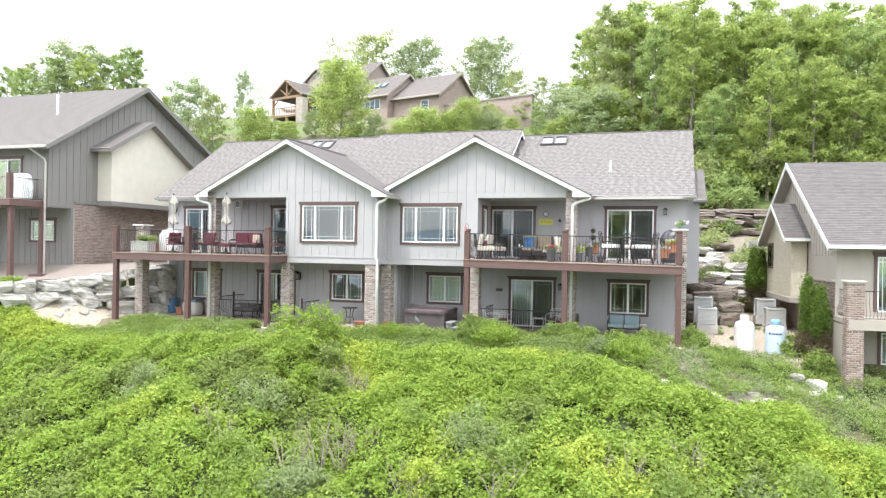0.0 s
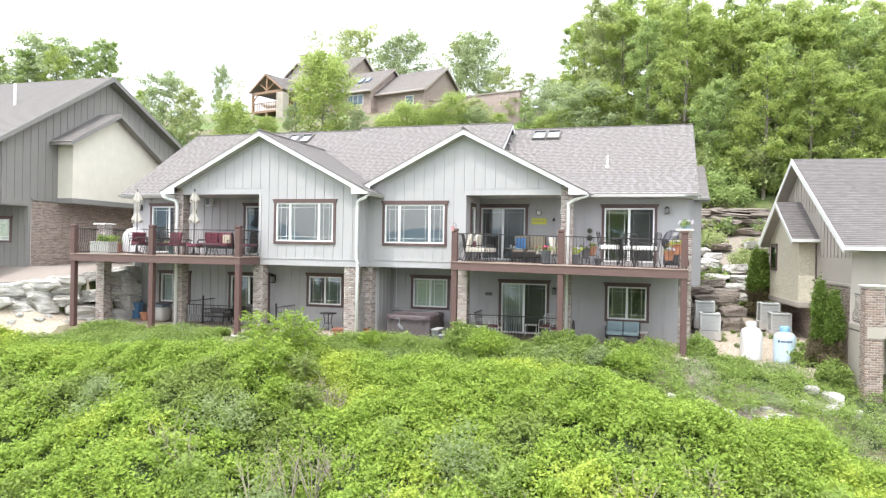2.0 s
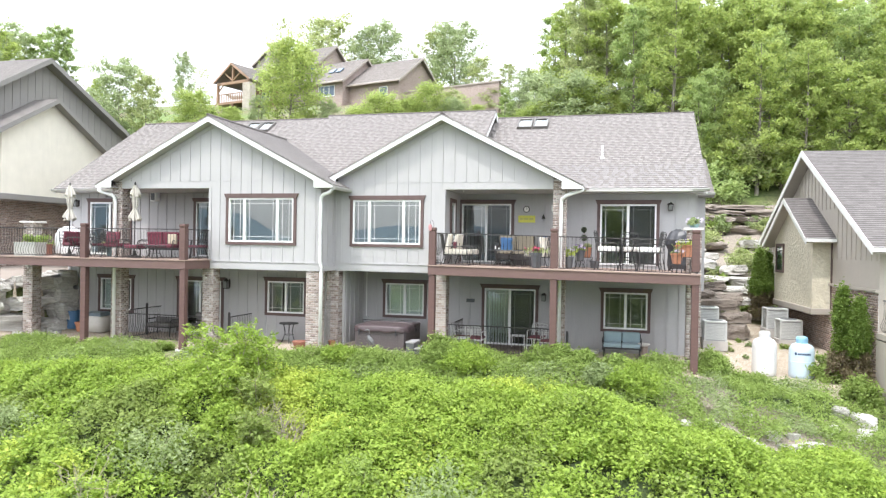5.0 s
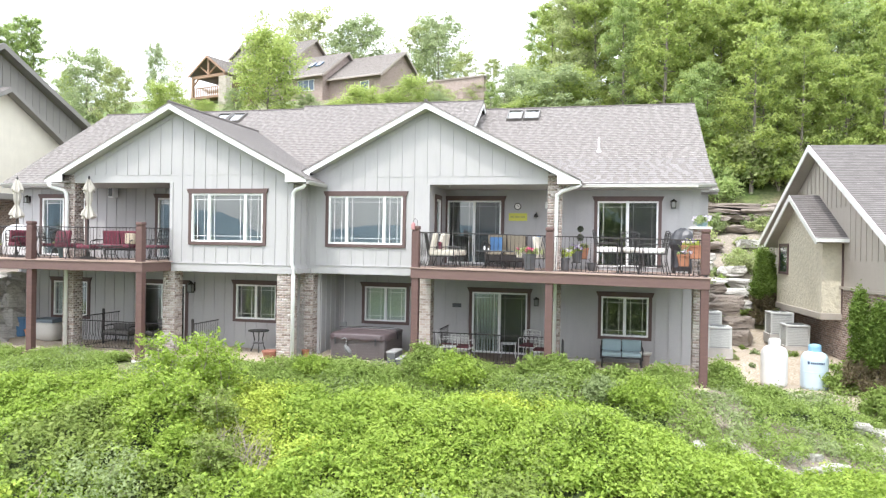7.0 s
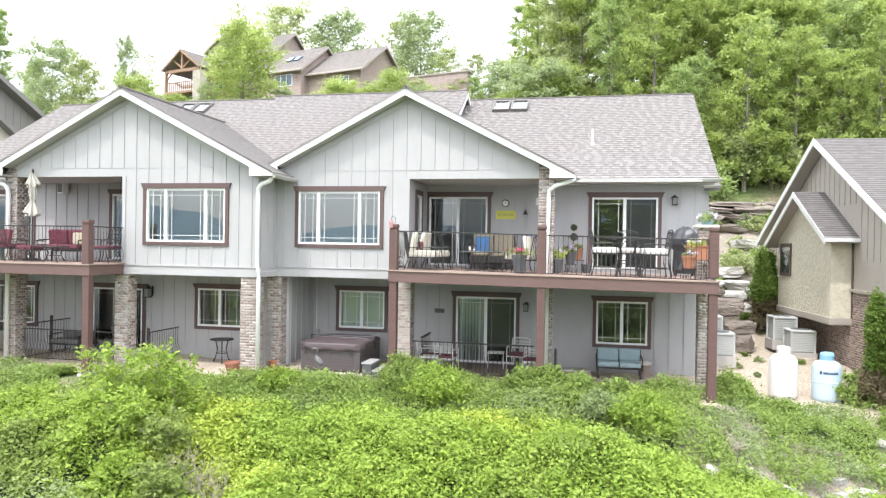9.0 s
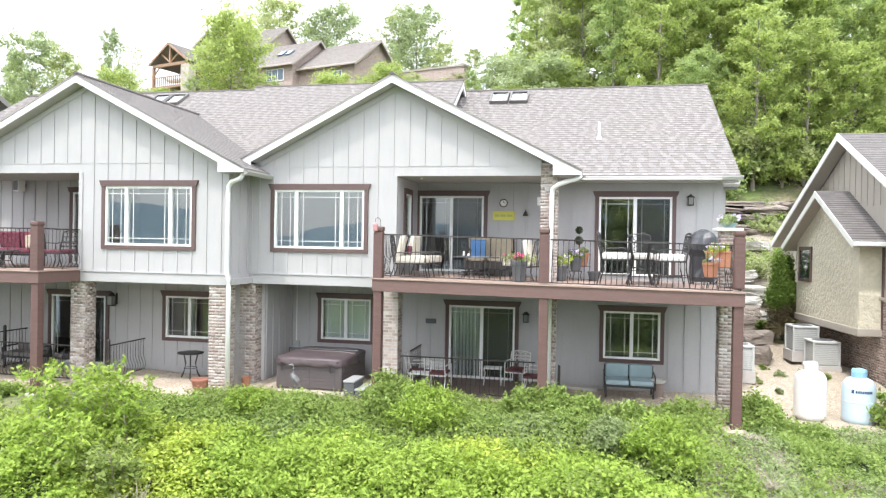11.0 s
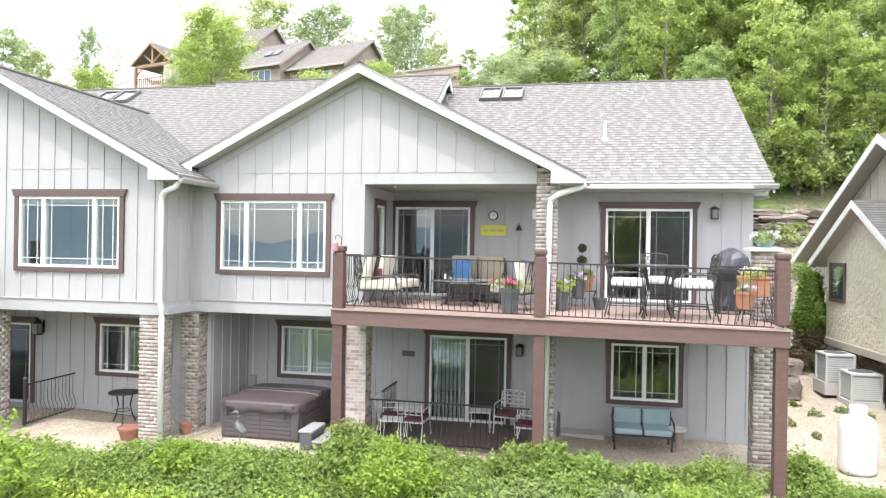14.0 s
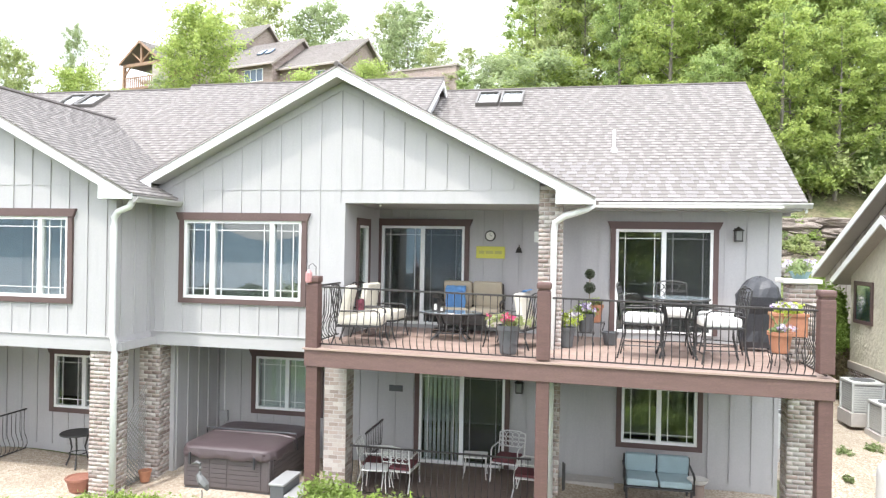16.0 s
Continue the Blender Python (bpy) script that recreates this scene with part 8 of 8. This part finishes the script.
# upper deck of the left-hand dwelling
for x, y, r in ((-23.55, -1.25, 70), (-21.40, -1.62, 172)):
    armchair("deck_chair", "dark metal deck chair with red cushions", (x, y, D), r, METAL_DARK, CUSHION_RED, 0.66, 0.40, 0.86, lattice=True, group="red-cushioned deck chairs", thick=0.12)
loveseat("dark metal loveseat with red cushions", (-20.2, -0.85, D), 8, METAL_DARK, CUSHION_RED, 1.25, 0.38, 0.90, apron=0.05)
for x, y, r in ((-22.75, -0.75, 150), (-18.50, -1.35, -88), (-18.80, -0.55, -60)):
    armchair("deck_chair", "dark cast-metal deck chair with a lattice back", (x, y, D), r, METAL_DARK, CUSHION_RED, 0.58, 0.42, 0.92, back_cushion=False, lattice=True, group="red-cushioned deck chairs", thick=0.08)
round_table("low ornate dark metal coffee table", (-19.78, -1.72, D), 0.42, 0.45, METAL_DARK, name="coffee_table", squash=0.7)
round_table("round dark metal deck table", (-23.0, -1.55, D), 0.45, 0.70, METAL_DARK, name="deck_table")
armchair("footstool", "low metal stool with a red cushion", (-20.62, -1.66, D), 8, METAL_DARK, CUSHION_RED, 0.5, 0.36, 0.44, back_cushion=False, thick=0.12)
tagged(part("throw_pillow", pillow(bmesh.new(), -19.85, -19.5, -0.95, -0.83, D + 0.5, D + 0.85), CUSHION_BEIGE), "grey patterned throw pillow on a loveseat", "pillow")
for x, y in ((-23.85, -1.15), (-21.05, -1.15)):
    u = thing("umbrella", "furled cream patio umbrella on a dark pole", "umbrella", (x, y, D), 0, "furled umbrellas on the deck")
    part("pole", rod(bmesh.new(), (0, 0, 0), (0, 0, 2.62), 0.022), METAL_DARK, u)
    part("base", lathe(bmesh.new(), [(0.24, 0), (0.24, 0.05), (0.06, 0.09), (0.04, 0.25)], seg=20), METAL_DARK, u)
    bm = lathe(bmesh.new(), [(0.05, 1.40), (0.175, 1.34), (0.185, 1.37), (0.13, 1.52), (0.075, 1.66), (0.052, 1.74), (0.085, 1.86), (0.10, 2.0), (0.075, 2.18), (0.06, 2.26), (0.155, 2.20), (0.15, 2.24), (0.10, 2.40), (0.045, 2.55), (0.03, 2.60)], seg=30)
    for vv in bm.verts:
        a = math.atan2(vv.co.y, vv.co.x)
        r = math.hypot(vv.co.x, vv.co.y)
        k = 1 + 0.34 * math.sin(7 * a + vv.co.z * 2.2) + 0.10 * math.sin(3 * a + vv.co.z * 5)
        vv.co.x, vv.co.y = vv.co.x * k + 0.015 * math.sin(vv.co.z * 4), vv.co.y * k
        vv.co.z += 0.35 * r * math.sin(3 * a + 1)
    part("canopy", bm, CANVAS, u)
    part("finial", lathe(bmesh.new(), [(0.02, 2.58), (0.035, 2.63), (0.02, 2.68), (0.004, 2.71)], seg=10), METAL_DARK, u)
wg = thing("covered_grill", "barbecue grill under a white cover", "grill", (-25.0, 0.05, D))
bm = lathe(bmesh.new(), [(0.46, 0.06), (0.50, 0.5), (0.48, 0.80), (0.36, 1.0), (0.18, 1.10), (0.02, 1.12)], seg=18)
for vv in bm.verts:
    vv.co.x, vv.co.y = vv.co.x * 1.15, vv.co.y * 0.7
part("cover", bm, COVER_WHITE, wg)
gg = thing("covered_grill", "grill under a white cover on the neighbour's deck", "grill", (-31.78, -2.1, 5.3))
bm = lathe(bmesh.new(), [(0.50, 0.04), (0.54, 0.5), (0.52, 0.9), (0.45, 1.15), (0.3, 1.24), (0.02, 1.27)], seg=18)
for vv in bm.verts:
    vv.co.x, vv.co.y = vv.co.x * 1.15, vv.co.y * 0.7
part("cover", bm, COVER_WHITE, gg)
pot("long pale planter box with green plants", (-24.75, -2.0, D), 0.46, 0.48, POT_PALE, LEAF_DARK, 0.25, 0.28, None, 12, square=True, name="planter_box")
pot("brown planter box with plants", (-25.3, -0.9, D), 0.30, 0.42, TERRA_DARK, LEAF_DARK, 0.3, 0.3, None, 13, square=True, name="planter_box")
pot("teal glazed pot on the deck", (-22.75, -0.3, D), 0.2, 0.4, bpy.data.materials["teal_glaze"], LEAF_PALE, 0.2, 0.2, None, 14)


# ---- yard between the houses ----
def gas_tank(at, mat, cap_mat, r, h, label):
    t = thing("gas_tank", label, "gas tank", at)
    part("vessel", lathe(bmesh.new(), [(r * 0.80, 0.05), (r * 0.97, 0.12), (r, 0.20), (r, h - 0.26), (r * 0.95, h - 0.16), (r * 0.78, h - 0.06), (r * 0.45, h), (0.02, h + 0.01)], seg=32), mat, t, smooth=True)
    part("foot_ring", lathe(bmesh.new(), [(r * 0.78, 0), (r * 0.80, 0), (r * 0.80, 0.1), (r * 0.78, 0.1)], seg=24), mat, t)
    part("collar", lathe(bmesh.new(), [(r * 0.46, h - 0.04), (r * 0.48, h + 0.14), (r * 0.42, h + 0.20), (r * 0.2, h + 0.22), (0.02, h + 0.22)], seg=20), cap_mat, t, "valve hood")
    return t


gas_tank((0.42, 2.55, -0.62), TANK_WHITE, TANK_WHITE, 0.38, 1.30, "tall white propane tank on gravel")
gt = gas_tank((1.55, 2.55, -0.66), TANK_BLUE, TANK_CAP, 0.385, 1.22, "pale blue propane tank with a blue hood")
part("seam", lathe(bmesh.new(), [(0.386, 0.60), (0.392, 0.61), (0.392, 0.63), (0.386, 0.64)], seg=32), TANK_BLUE, gt)
# the maker's mark as plain shapes
for a0, z, w, hh in ((-150, 0.90, 0.06, 0.09),):
    a = radians(-128)
    m = part("mark", bx(-w / 2, w / 2, -0.002, 0.002, -hh / 2, hh / 2), INK_NAVY, gt, "small navy emblem")
    m.matrix_basis = pose(0.389 * math.cos(a), 0.389 * math.sin(a), z, 0, 0, -128 + 90)
for k in range(8):
    deg = -116 + k * 7.4
    a = radians(deg)
    m = part("mark", bx(-0.019, 0.019, -0.002, 0.002, -0.032, 0.032), INK_NAVY, gt)
    m.matrix_basis = pose(0.389 * math.cos(a), 0.389 * math.sin(a), 0.895, 0, 0, deg + 90)


def condenser(at, rz, label, w=0.72, h=0.82):
    c = thing("air_conditioner", label, "air conditioner", at, rz, "outdoor air conditioners")
    part("pad", bx(-w / 2 - 0.06, w / 2 + 0.06, -w / 2 - 0.06, w / 2 + 0.06, -0.3, 0.05), MORTAR, c)
    part("coil", bx(-w / 2 + 0.03, w / 2 - 0.03, -w / 2 + 0.03, w / 2 - 0.03, 0.05, h - 0.03), PLASTIC_GREY, c)
    me = cube_mesh("louvre", AC_METAL)
    for k in range(11):
        z = 0.10 + k * (h - 0.2) / 11
        for s in (-1, 1):
            piece("louvre", me, c, stretched(-w / 2 + 0.02, w / 2 - 0.02, s * (w / 2 - 0.015) - 0.012, s * (w / 2 - 0.015) + 0.012, z, z + 0.040))
            piece("louvre", me, c, stretched(s * (w / 2 - 0.015) - 0.012, s * (w / 2 - 0.015) + 0.012, -w / 2 + 0.02, w / 2 - 0.02, z, z + 0.040))
    for sx in (-1, 1):
        for sy in (-1, 1):
            part("corner_post", bx(sx * w / 2 - 0.03, sx * w / 2 + 0.03, sy * w / 2 - 0.03, sy * w / 2 + 0.03, 0.04, h - 0.02, bevel=0.012), AC_METAL, c)
    part("top", box(bmesh.new(), -w / 2 - 0.03, w / 2 + 0.03, -w / 2 - 0.03, w / 2 + 0.03, h - 0.07, h, 0.02), AC_METAL, c)
    part("fan_grille", rod(bmesh.new(), (0, 0, h - 0.01), (0, 0, h + 0.012), w * 0.40, seg=28), PLASTIC_SLATE, c)
    return c


condenser((-0.85, 5.05, 0.18), 0, "grey air conditioner unit beside a rock wall", 0.72, 0.78)
condenser((-0.95, 6.6, 0.48), 0, "grey air conditioner unit beside a rock wall", 0.72, 0.86)
condenser((1.85, 8.55, 0.36), 3.6, "grey air conditioner unit under a bay", 0.76, 0.88)
condenser((2.12, 7.35, 0.08), 3.6, "grey air conditioner unit under a bay", 0.76, 0.82)
eb = thing("meter_box", "grey electric meter box with conduits", "meter box", (3.32, 3.15, 0), 3.6)
part("box", bx(-0.16, -0.0, -0.3, 0.3, 1.0, 1.72, bevel=0.015), PLASTIC_GREY, eb)
part("pipe", rod(bmesh.new(), (-0.08, -0.15, -0.5), (-0.08, -0.15, 1.0), 0.04), GUTTER, eb)
part("pipe", rod(bmesh.new(), (-0.08, 0.15, -0.5), (-0.08, 0.15, 1.0), 0.03), GUTTER, eb)

rock_rng = np.random.default_rng(17)


def boulder_mesh(seed):
    """A quarried block: a cube with split, tilted faces, worn corners and ledges along its bedding."""
    rng = np.random.default_rng(seed)
    bm = bmesh.new()
    bmesh.ops.create_cube(bm, size=1)
    bmesh.ops.subdivide_edges(bm, edges=bm.edges, cuts=5, use_grid_fill=True)
    planes = []
    for k in range(8):
        n = Vector((rng.normal(), rng.normal(), rng.normal() * 0.45)).normalized()
        planes.append((n, rng.uniform(0.40, 0.56)))
    off = Vector(rng.uniform(0, 50, 3))
    for v in bm.verts:
        c = v.co.copy()
        for n, d in planes:
            k = v.co.dot(n) - d
            if k > 0:
                v.co -= n * k
        side = Vector((v.co.x, v.co.y, 0))
        if side.length > 0.3:
            v.co += side.normalized() * (0.05 * noise.noise(Vector((0, 0, c.z * 5)) + off) - 0.03 * abs(noise.noise(Vector((c.x * 2, c.y * 2, c.z * 9)) + off)))
        v.co += Vector((1, 1, 1)) * 0.0 + v.co.normalized() * (0.09 * noise.noise(c * 2.6 + off) + 0.05 * noise.noise(c * 6 + off))
        v.co.z += 0.06 * noise.noise(Vector((c.x * 1.8, c.y * 1.8, 3)) + off)
    return bm


ROCKS = {mat.name: [unit_mesh(f"boulder{i}", mat, lambda i=i: boulder_mesh(30 + i)) for i in range(7)] for mat in (ROCK, ROCK_DARK)}


def rock(x, y, z, sx, sy, sz, rz, mat, label, group):
    ob = new("boulder", ROCKS[mat.name][int(rock_rng.integers(0, 7))])
    ob.matrix_basis = pose(x, y, z, rock_rng.uniform(-5, 5), rock_rng.uniform(-5, 5), rz) @ Matrix.Diagonal((sx, sy, sz, 1))
    return tagged(ob, label, "rock", group)


# dry-stacked wall below the neighbour's terrace
for row in range(5):
    u = 0.3 * (row % 2)
    while u < 1.0:
        w = rock_rng.uniform(0.75, 1.5)
        y = 1.3 - 9.0 * u
        foot = float(np.interp(y, [-7.7, -3.9, -1.9, 0.2, 1.3], [0.55, 0.55, 0.4, 0.0, 0.0]))
        top = float(np.interp(y, [-7.7, -3.9, -1.9, 0.2, 1.3], [1.40, 1.52, 1.72, 2.12, 2.2]))
        step = (top - foot) / max(2, round((top - foot) / 0.42))
        z = foot + (row + 0.5) * step
        if z < top:
            ahead = Vector((float(wall_line(y - 0.4)) - float(wall_line(y + 0.4)), -0.8))
            turn = math.degrees(math.atan2(ahead.y, ahead.x))
            rock(float(wall_line(y)) + 0.16 - 0.07 * row + rock_rng.uniform(-0.06, 0.06), y, z, w * 1.2, 1.15, step * rock_rng.uniform(1.22, 1.42), turn + rock_rng.uniform(-7, 7), ROCK, "pale weathered limestone block in a dry wall", "blocks of the retaining wall")
        u += w * 0.93 / 9.9
for k in range(8):
    rock(-26.05 + 0.42 * (k % 2) + rock_rng.uniform(-0.05, 0.05), 0.55, 0.2 + 0.52 * (k // 2), 0.66, 0.85, rock_rng.uniform(0.58, 0.68), rock_rng.uniform(-10, 10), ROCK, "pale weathered limestone block in a dry wall", "blocks of the retaining wall")
for k in range(14):
    y = -3.4 + 0.34 * k
    rock(float(wall_line(y)) - 0.38 + rock_rng.uniform(-0.05, 0.05), y, float(np.interp(y, [-3.9, -1.9, 0.2, 1.3], [1.36, 1.52, 2.0, 2.08])), rock_rng.uniform(0.5, 0.7), rock_rng.uniform(0.55, 0.75), rock_rng.uniform(0.32, 0.44), rock_rng.uniform(0, 180), ROCK, "pale weathered limestone block in a dry wall", "blocks of the retaining wall")
for k in range(9):
    y = -3.8 + 0.42 * k
    x = float(wall_line(y)) + rock_rng.uniform(0.75, 1.5)
    rock(x, y, float(land(x, y)) + 0.04, rock_rng.uniform(0.25, 0.5), rock_rng.uniform(0.2, 0.4), 0.2, rock_rng.uniform(0, 180), ROCK, "pale loose stone on the sand", "loose stones on the sand")
# ledges climbing between the houses: stacked beside the gable end, then scattered steps, then a layered bluff
for k, (x, y, z, sx, sy, sz, mat) in enumerate(((-0.9, 7.75, 0.35, 1.5, 0.9, 0.5, ROCK_DARK), (0.25, 7.8, 0.3, 0.9, 0.8, 0.5, ROCK_DARK), (-1.1, 8.1, 0.85, 1.5, 0.9, 0.42, ROCK_DARK), (0.15, 8.3, 0.8, 1.1, 0.9, 0.42, ROCK_DARK), (-0.5, 8.8, 1.25, 1.7, 0.9, 0.45, ROCK_DARK),
                                            (0.6, 8.7, 0.75, 0.7, 0.6, 0.4, ROCK_DARK), (-1.0, 9.5, 1.6, 1.3, 0.9, 0.5, ROCK_DARK), (0.2, 9.7, 1.5, 1.2, 0.8, 0.42, ROCK_DARK), (0.95, 10.6, 1.35, 0.8, 0.7, 0.3, ROCK), (-0.6, 11.0, 1.85, 1.6, 1.0, 0.5, ROCK_DARK),
                                            (0.7, 11.9, 1.75, 1.2, 0.9, 0.32, ROCK), (1.3, 13.4, 2.0, 1.5, 1.0, 0.5, ROCK), (0.1, 13.2, 2.15, 1.2, 0.8, 0.3, ROCK), (1.0, 14.6, 2.6, 1.3, 1.0, 0.45, ROCK), (-0.3, 15.2, 2.85, 1.3, 0.9, 0.5, ROCK), (0.0, 16.0, 3.2, 1.0, 0.8, 0.4, ROCK),
                                            (1.9, 16.2, 3.0, 1.1, 0.9, 0.4, ROCK), (-0.6, 17.4, 3.5, 1.3, 0.9, 0.4, ROCK), (0.6, 18.6, 3.8, 1.4, 1.0, 0.4, ROCK_DARK), (2.6, 18.9, 3.9, 1.2, 1.0, 0.4, ROCK))):
    rock(x, y, z, sx, sy, sz, rock_rng.uniform(-25, 25), mat, "layered brown ledge stone on the slope" if mat is ROCK_DARK else "pale limestone slab on the slope", "ledge stones on the slope")
for row in range(7):
    x = -2.5 + rock_rng.uniform(0, 1)
    while x < 7:
        w = rock_rng.uniform(1.0, 2.6)
        if rock_rng.random() < 0.86:
            rock(x + w / 2, 21.9 + 0.17 * row + rock_rng.uniform(-0.25, 0.25) + 0.1 * x, 4.65 + 0.25 * row, w * 1.1, 1.4, rock_rng.uniform(0.24, 0.36), rock_rng.uniform(-10, 10), ROCK_DARK, "thin brown ledge stone in the bluff", "ledge stones of the bluff")
        x += w
for x, y, z, s in ((1.75, -0.9, -1.15, 0.7), (2.45, -0.7, -0.95, 0.9), (2.3, -1.3, -1.45, 0.6), (2.9, -1.3, -1.4, 0.55), (-0.9, -2.5, -1.35, 0.5), (-0.3, -2.75, -1.5, 0.6), (0.25, -2.6, -1.5, 0.45), (1.4, -1.9, -1.45, 0.5), (2.0, -1.75, -1.45, 0.5), (-0.9, 0.75, -0.62, 0.5), (-0.2, 1.0, -0.62, 0.35), (-7.6, -2.9, -0.42, 0.5), (-5.6, -2.7, -0.42, 0.45)):
    rock(x, y, float(land(x, y)) + 0.08 * s, s * 0.75, s * 0.6, s * 0.42, rock_rng.uniform(0, 180), ROCK, "pale stone half buried in the bank", "stones in the bank")
for k in range(26):
    u = rock_rng.random()
    x = -2.6 + 4.0 * u
    y = float(np.interp(x, [-2.7, -1.6, 0.1, 1.4, 2.2], [-4.25, -3.8, -3.1, -2.5, -1.8])) + rock_rng.uniform(-0.18, 0.18)
    s = rock_rng.uniform(0.10, 0.28)
    rock(x, y, float(land(x, y)) + s * 0.1, s * 1.4, s, s * 0.6, rock_rng.uniform(0, 180), ROCK, "pale stone half buried in the bank", "stones in the bank")
tagged(part("drain_pipe", tube(bmesh.new(), [(-33.5, -5.2, 1.45), (-30.6, -4.3, 1.50), (-29.3, -3.6, 1.56), (-28.5, -2.7, 1.62), (-27.9, -1.8, 1.72)], 0.06, 8), METAL_DARK), "black drain pipe lying along the wall", "pipe")
for x, y, r, h, mat, words, s in ((-0.55, 11.2, 0.7, 2.0, LEAF_PALE, "half-dry upright shrub on the rocks", 31), (0.4, 13.6, 0.5, 0.8, LEAF_DARK, "rounded shrub among rocks", 32), (1.6, 15.5, 0.8, 1.2, LEAF_PALE, "pale flowering shrub among rocks", 33),
                               (0.2, 19.0, 0.9, 1.2, LEAF_PALE, "pale shrub among rocks", 34), (3.6, 17.2, 1.0, 1.5, LEAF_DARK, "green shrub among rocks", 35), (2.3, 2.3, 0.55, 0.9, LEAF_DARK, "brown-tinged shrub below the arborvitae", 36), (2.75, 0.6, 0.5, 0.9, LEAF_DARK, "brown-tinged shrub below the arborvitae", 37)):
    bush(x, y, r, h, mat, words, 0.07, 40, 45, s)
for k in range(16):
    x = -2.0 + 0.55 * k + rock_rng.uniform(-0.3, 0.3)
    bush(x, 21.6 + rock_rng.uniform(-0.6, 2.2) + 0.1 * x, rock_rng.uniform(0.4, 0.9), rock_rng.uniform(0.5, 1.3), [LEAF_GREY, LEAF_PALE, LEAF_DARK][k % 3], "low scrubby shrub on the ledges", 0.08, 30, 30, 300 + k)
for k in range(14):
    x, y = rock_rng.uniform(-1.2, 2.4), rock_rng.uniform(10.5, 20)
    bush(x, y, rock_rng.uniform(0.25, 0.5), rock_rng.uniform(0.25, 0.6), [LEAF_GREY, LEAF_PALE, LEAF_DARK, LEAF_CEDAR][k % 4], "low plant among the rocks", 0.06, 22, 26, 330 + k)
for k in range(14):
    x, y = rock_rng.uniform(-1.2, 1.7), rock_rng.uniform(0.9, 6.6)
    if (abs(x - 0.42) > 0.5 or abs(y - 2.55) > 0.5) and (abs(x - 1.55) > 0.5 or abs(y - 2.55) > 0.5):
        bush(x, y, rock_rng.uniform(0.10, 0.24), rock_rng.uniform(0.08, 0.2), [LEAF_GREY, LEAF_PALE, LEAF_DARK][k % 3], "small weed growing through the gravel", 0.04, 12, 16, 400 + k, stems=False, name="weed")
# understorey at the foot of the wood
for k in range(20):
    x, y = -3.5 + 1.05 * k + rock_rng.uniform(-0.5, 0.5), 25.5 + rock_rng.uniform(-0.8, 2.5) + 0.06 * k
    b = bush(x, y, rock_rng.uniform(1.3, 2.2), rock_rng.uniform(2.2, 4.2), [LEAF_TREE, LEAF_WOOD, LEAF_WOOD, LEAF_PALE][k % 4], "leafy understorey shrub at the edge of the wood", 0.14, 60, 50, 50 + k)
    b["group"] = "understorey shrubs"


# ---- bricks of the columns ----
for c in COLUMNS:
    brick_column(*c)
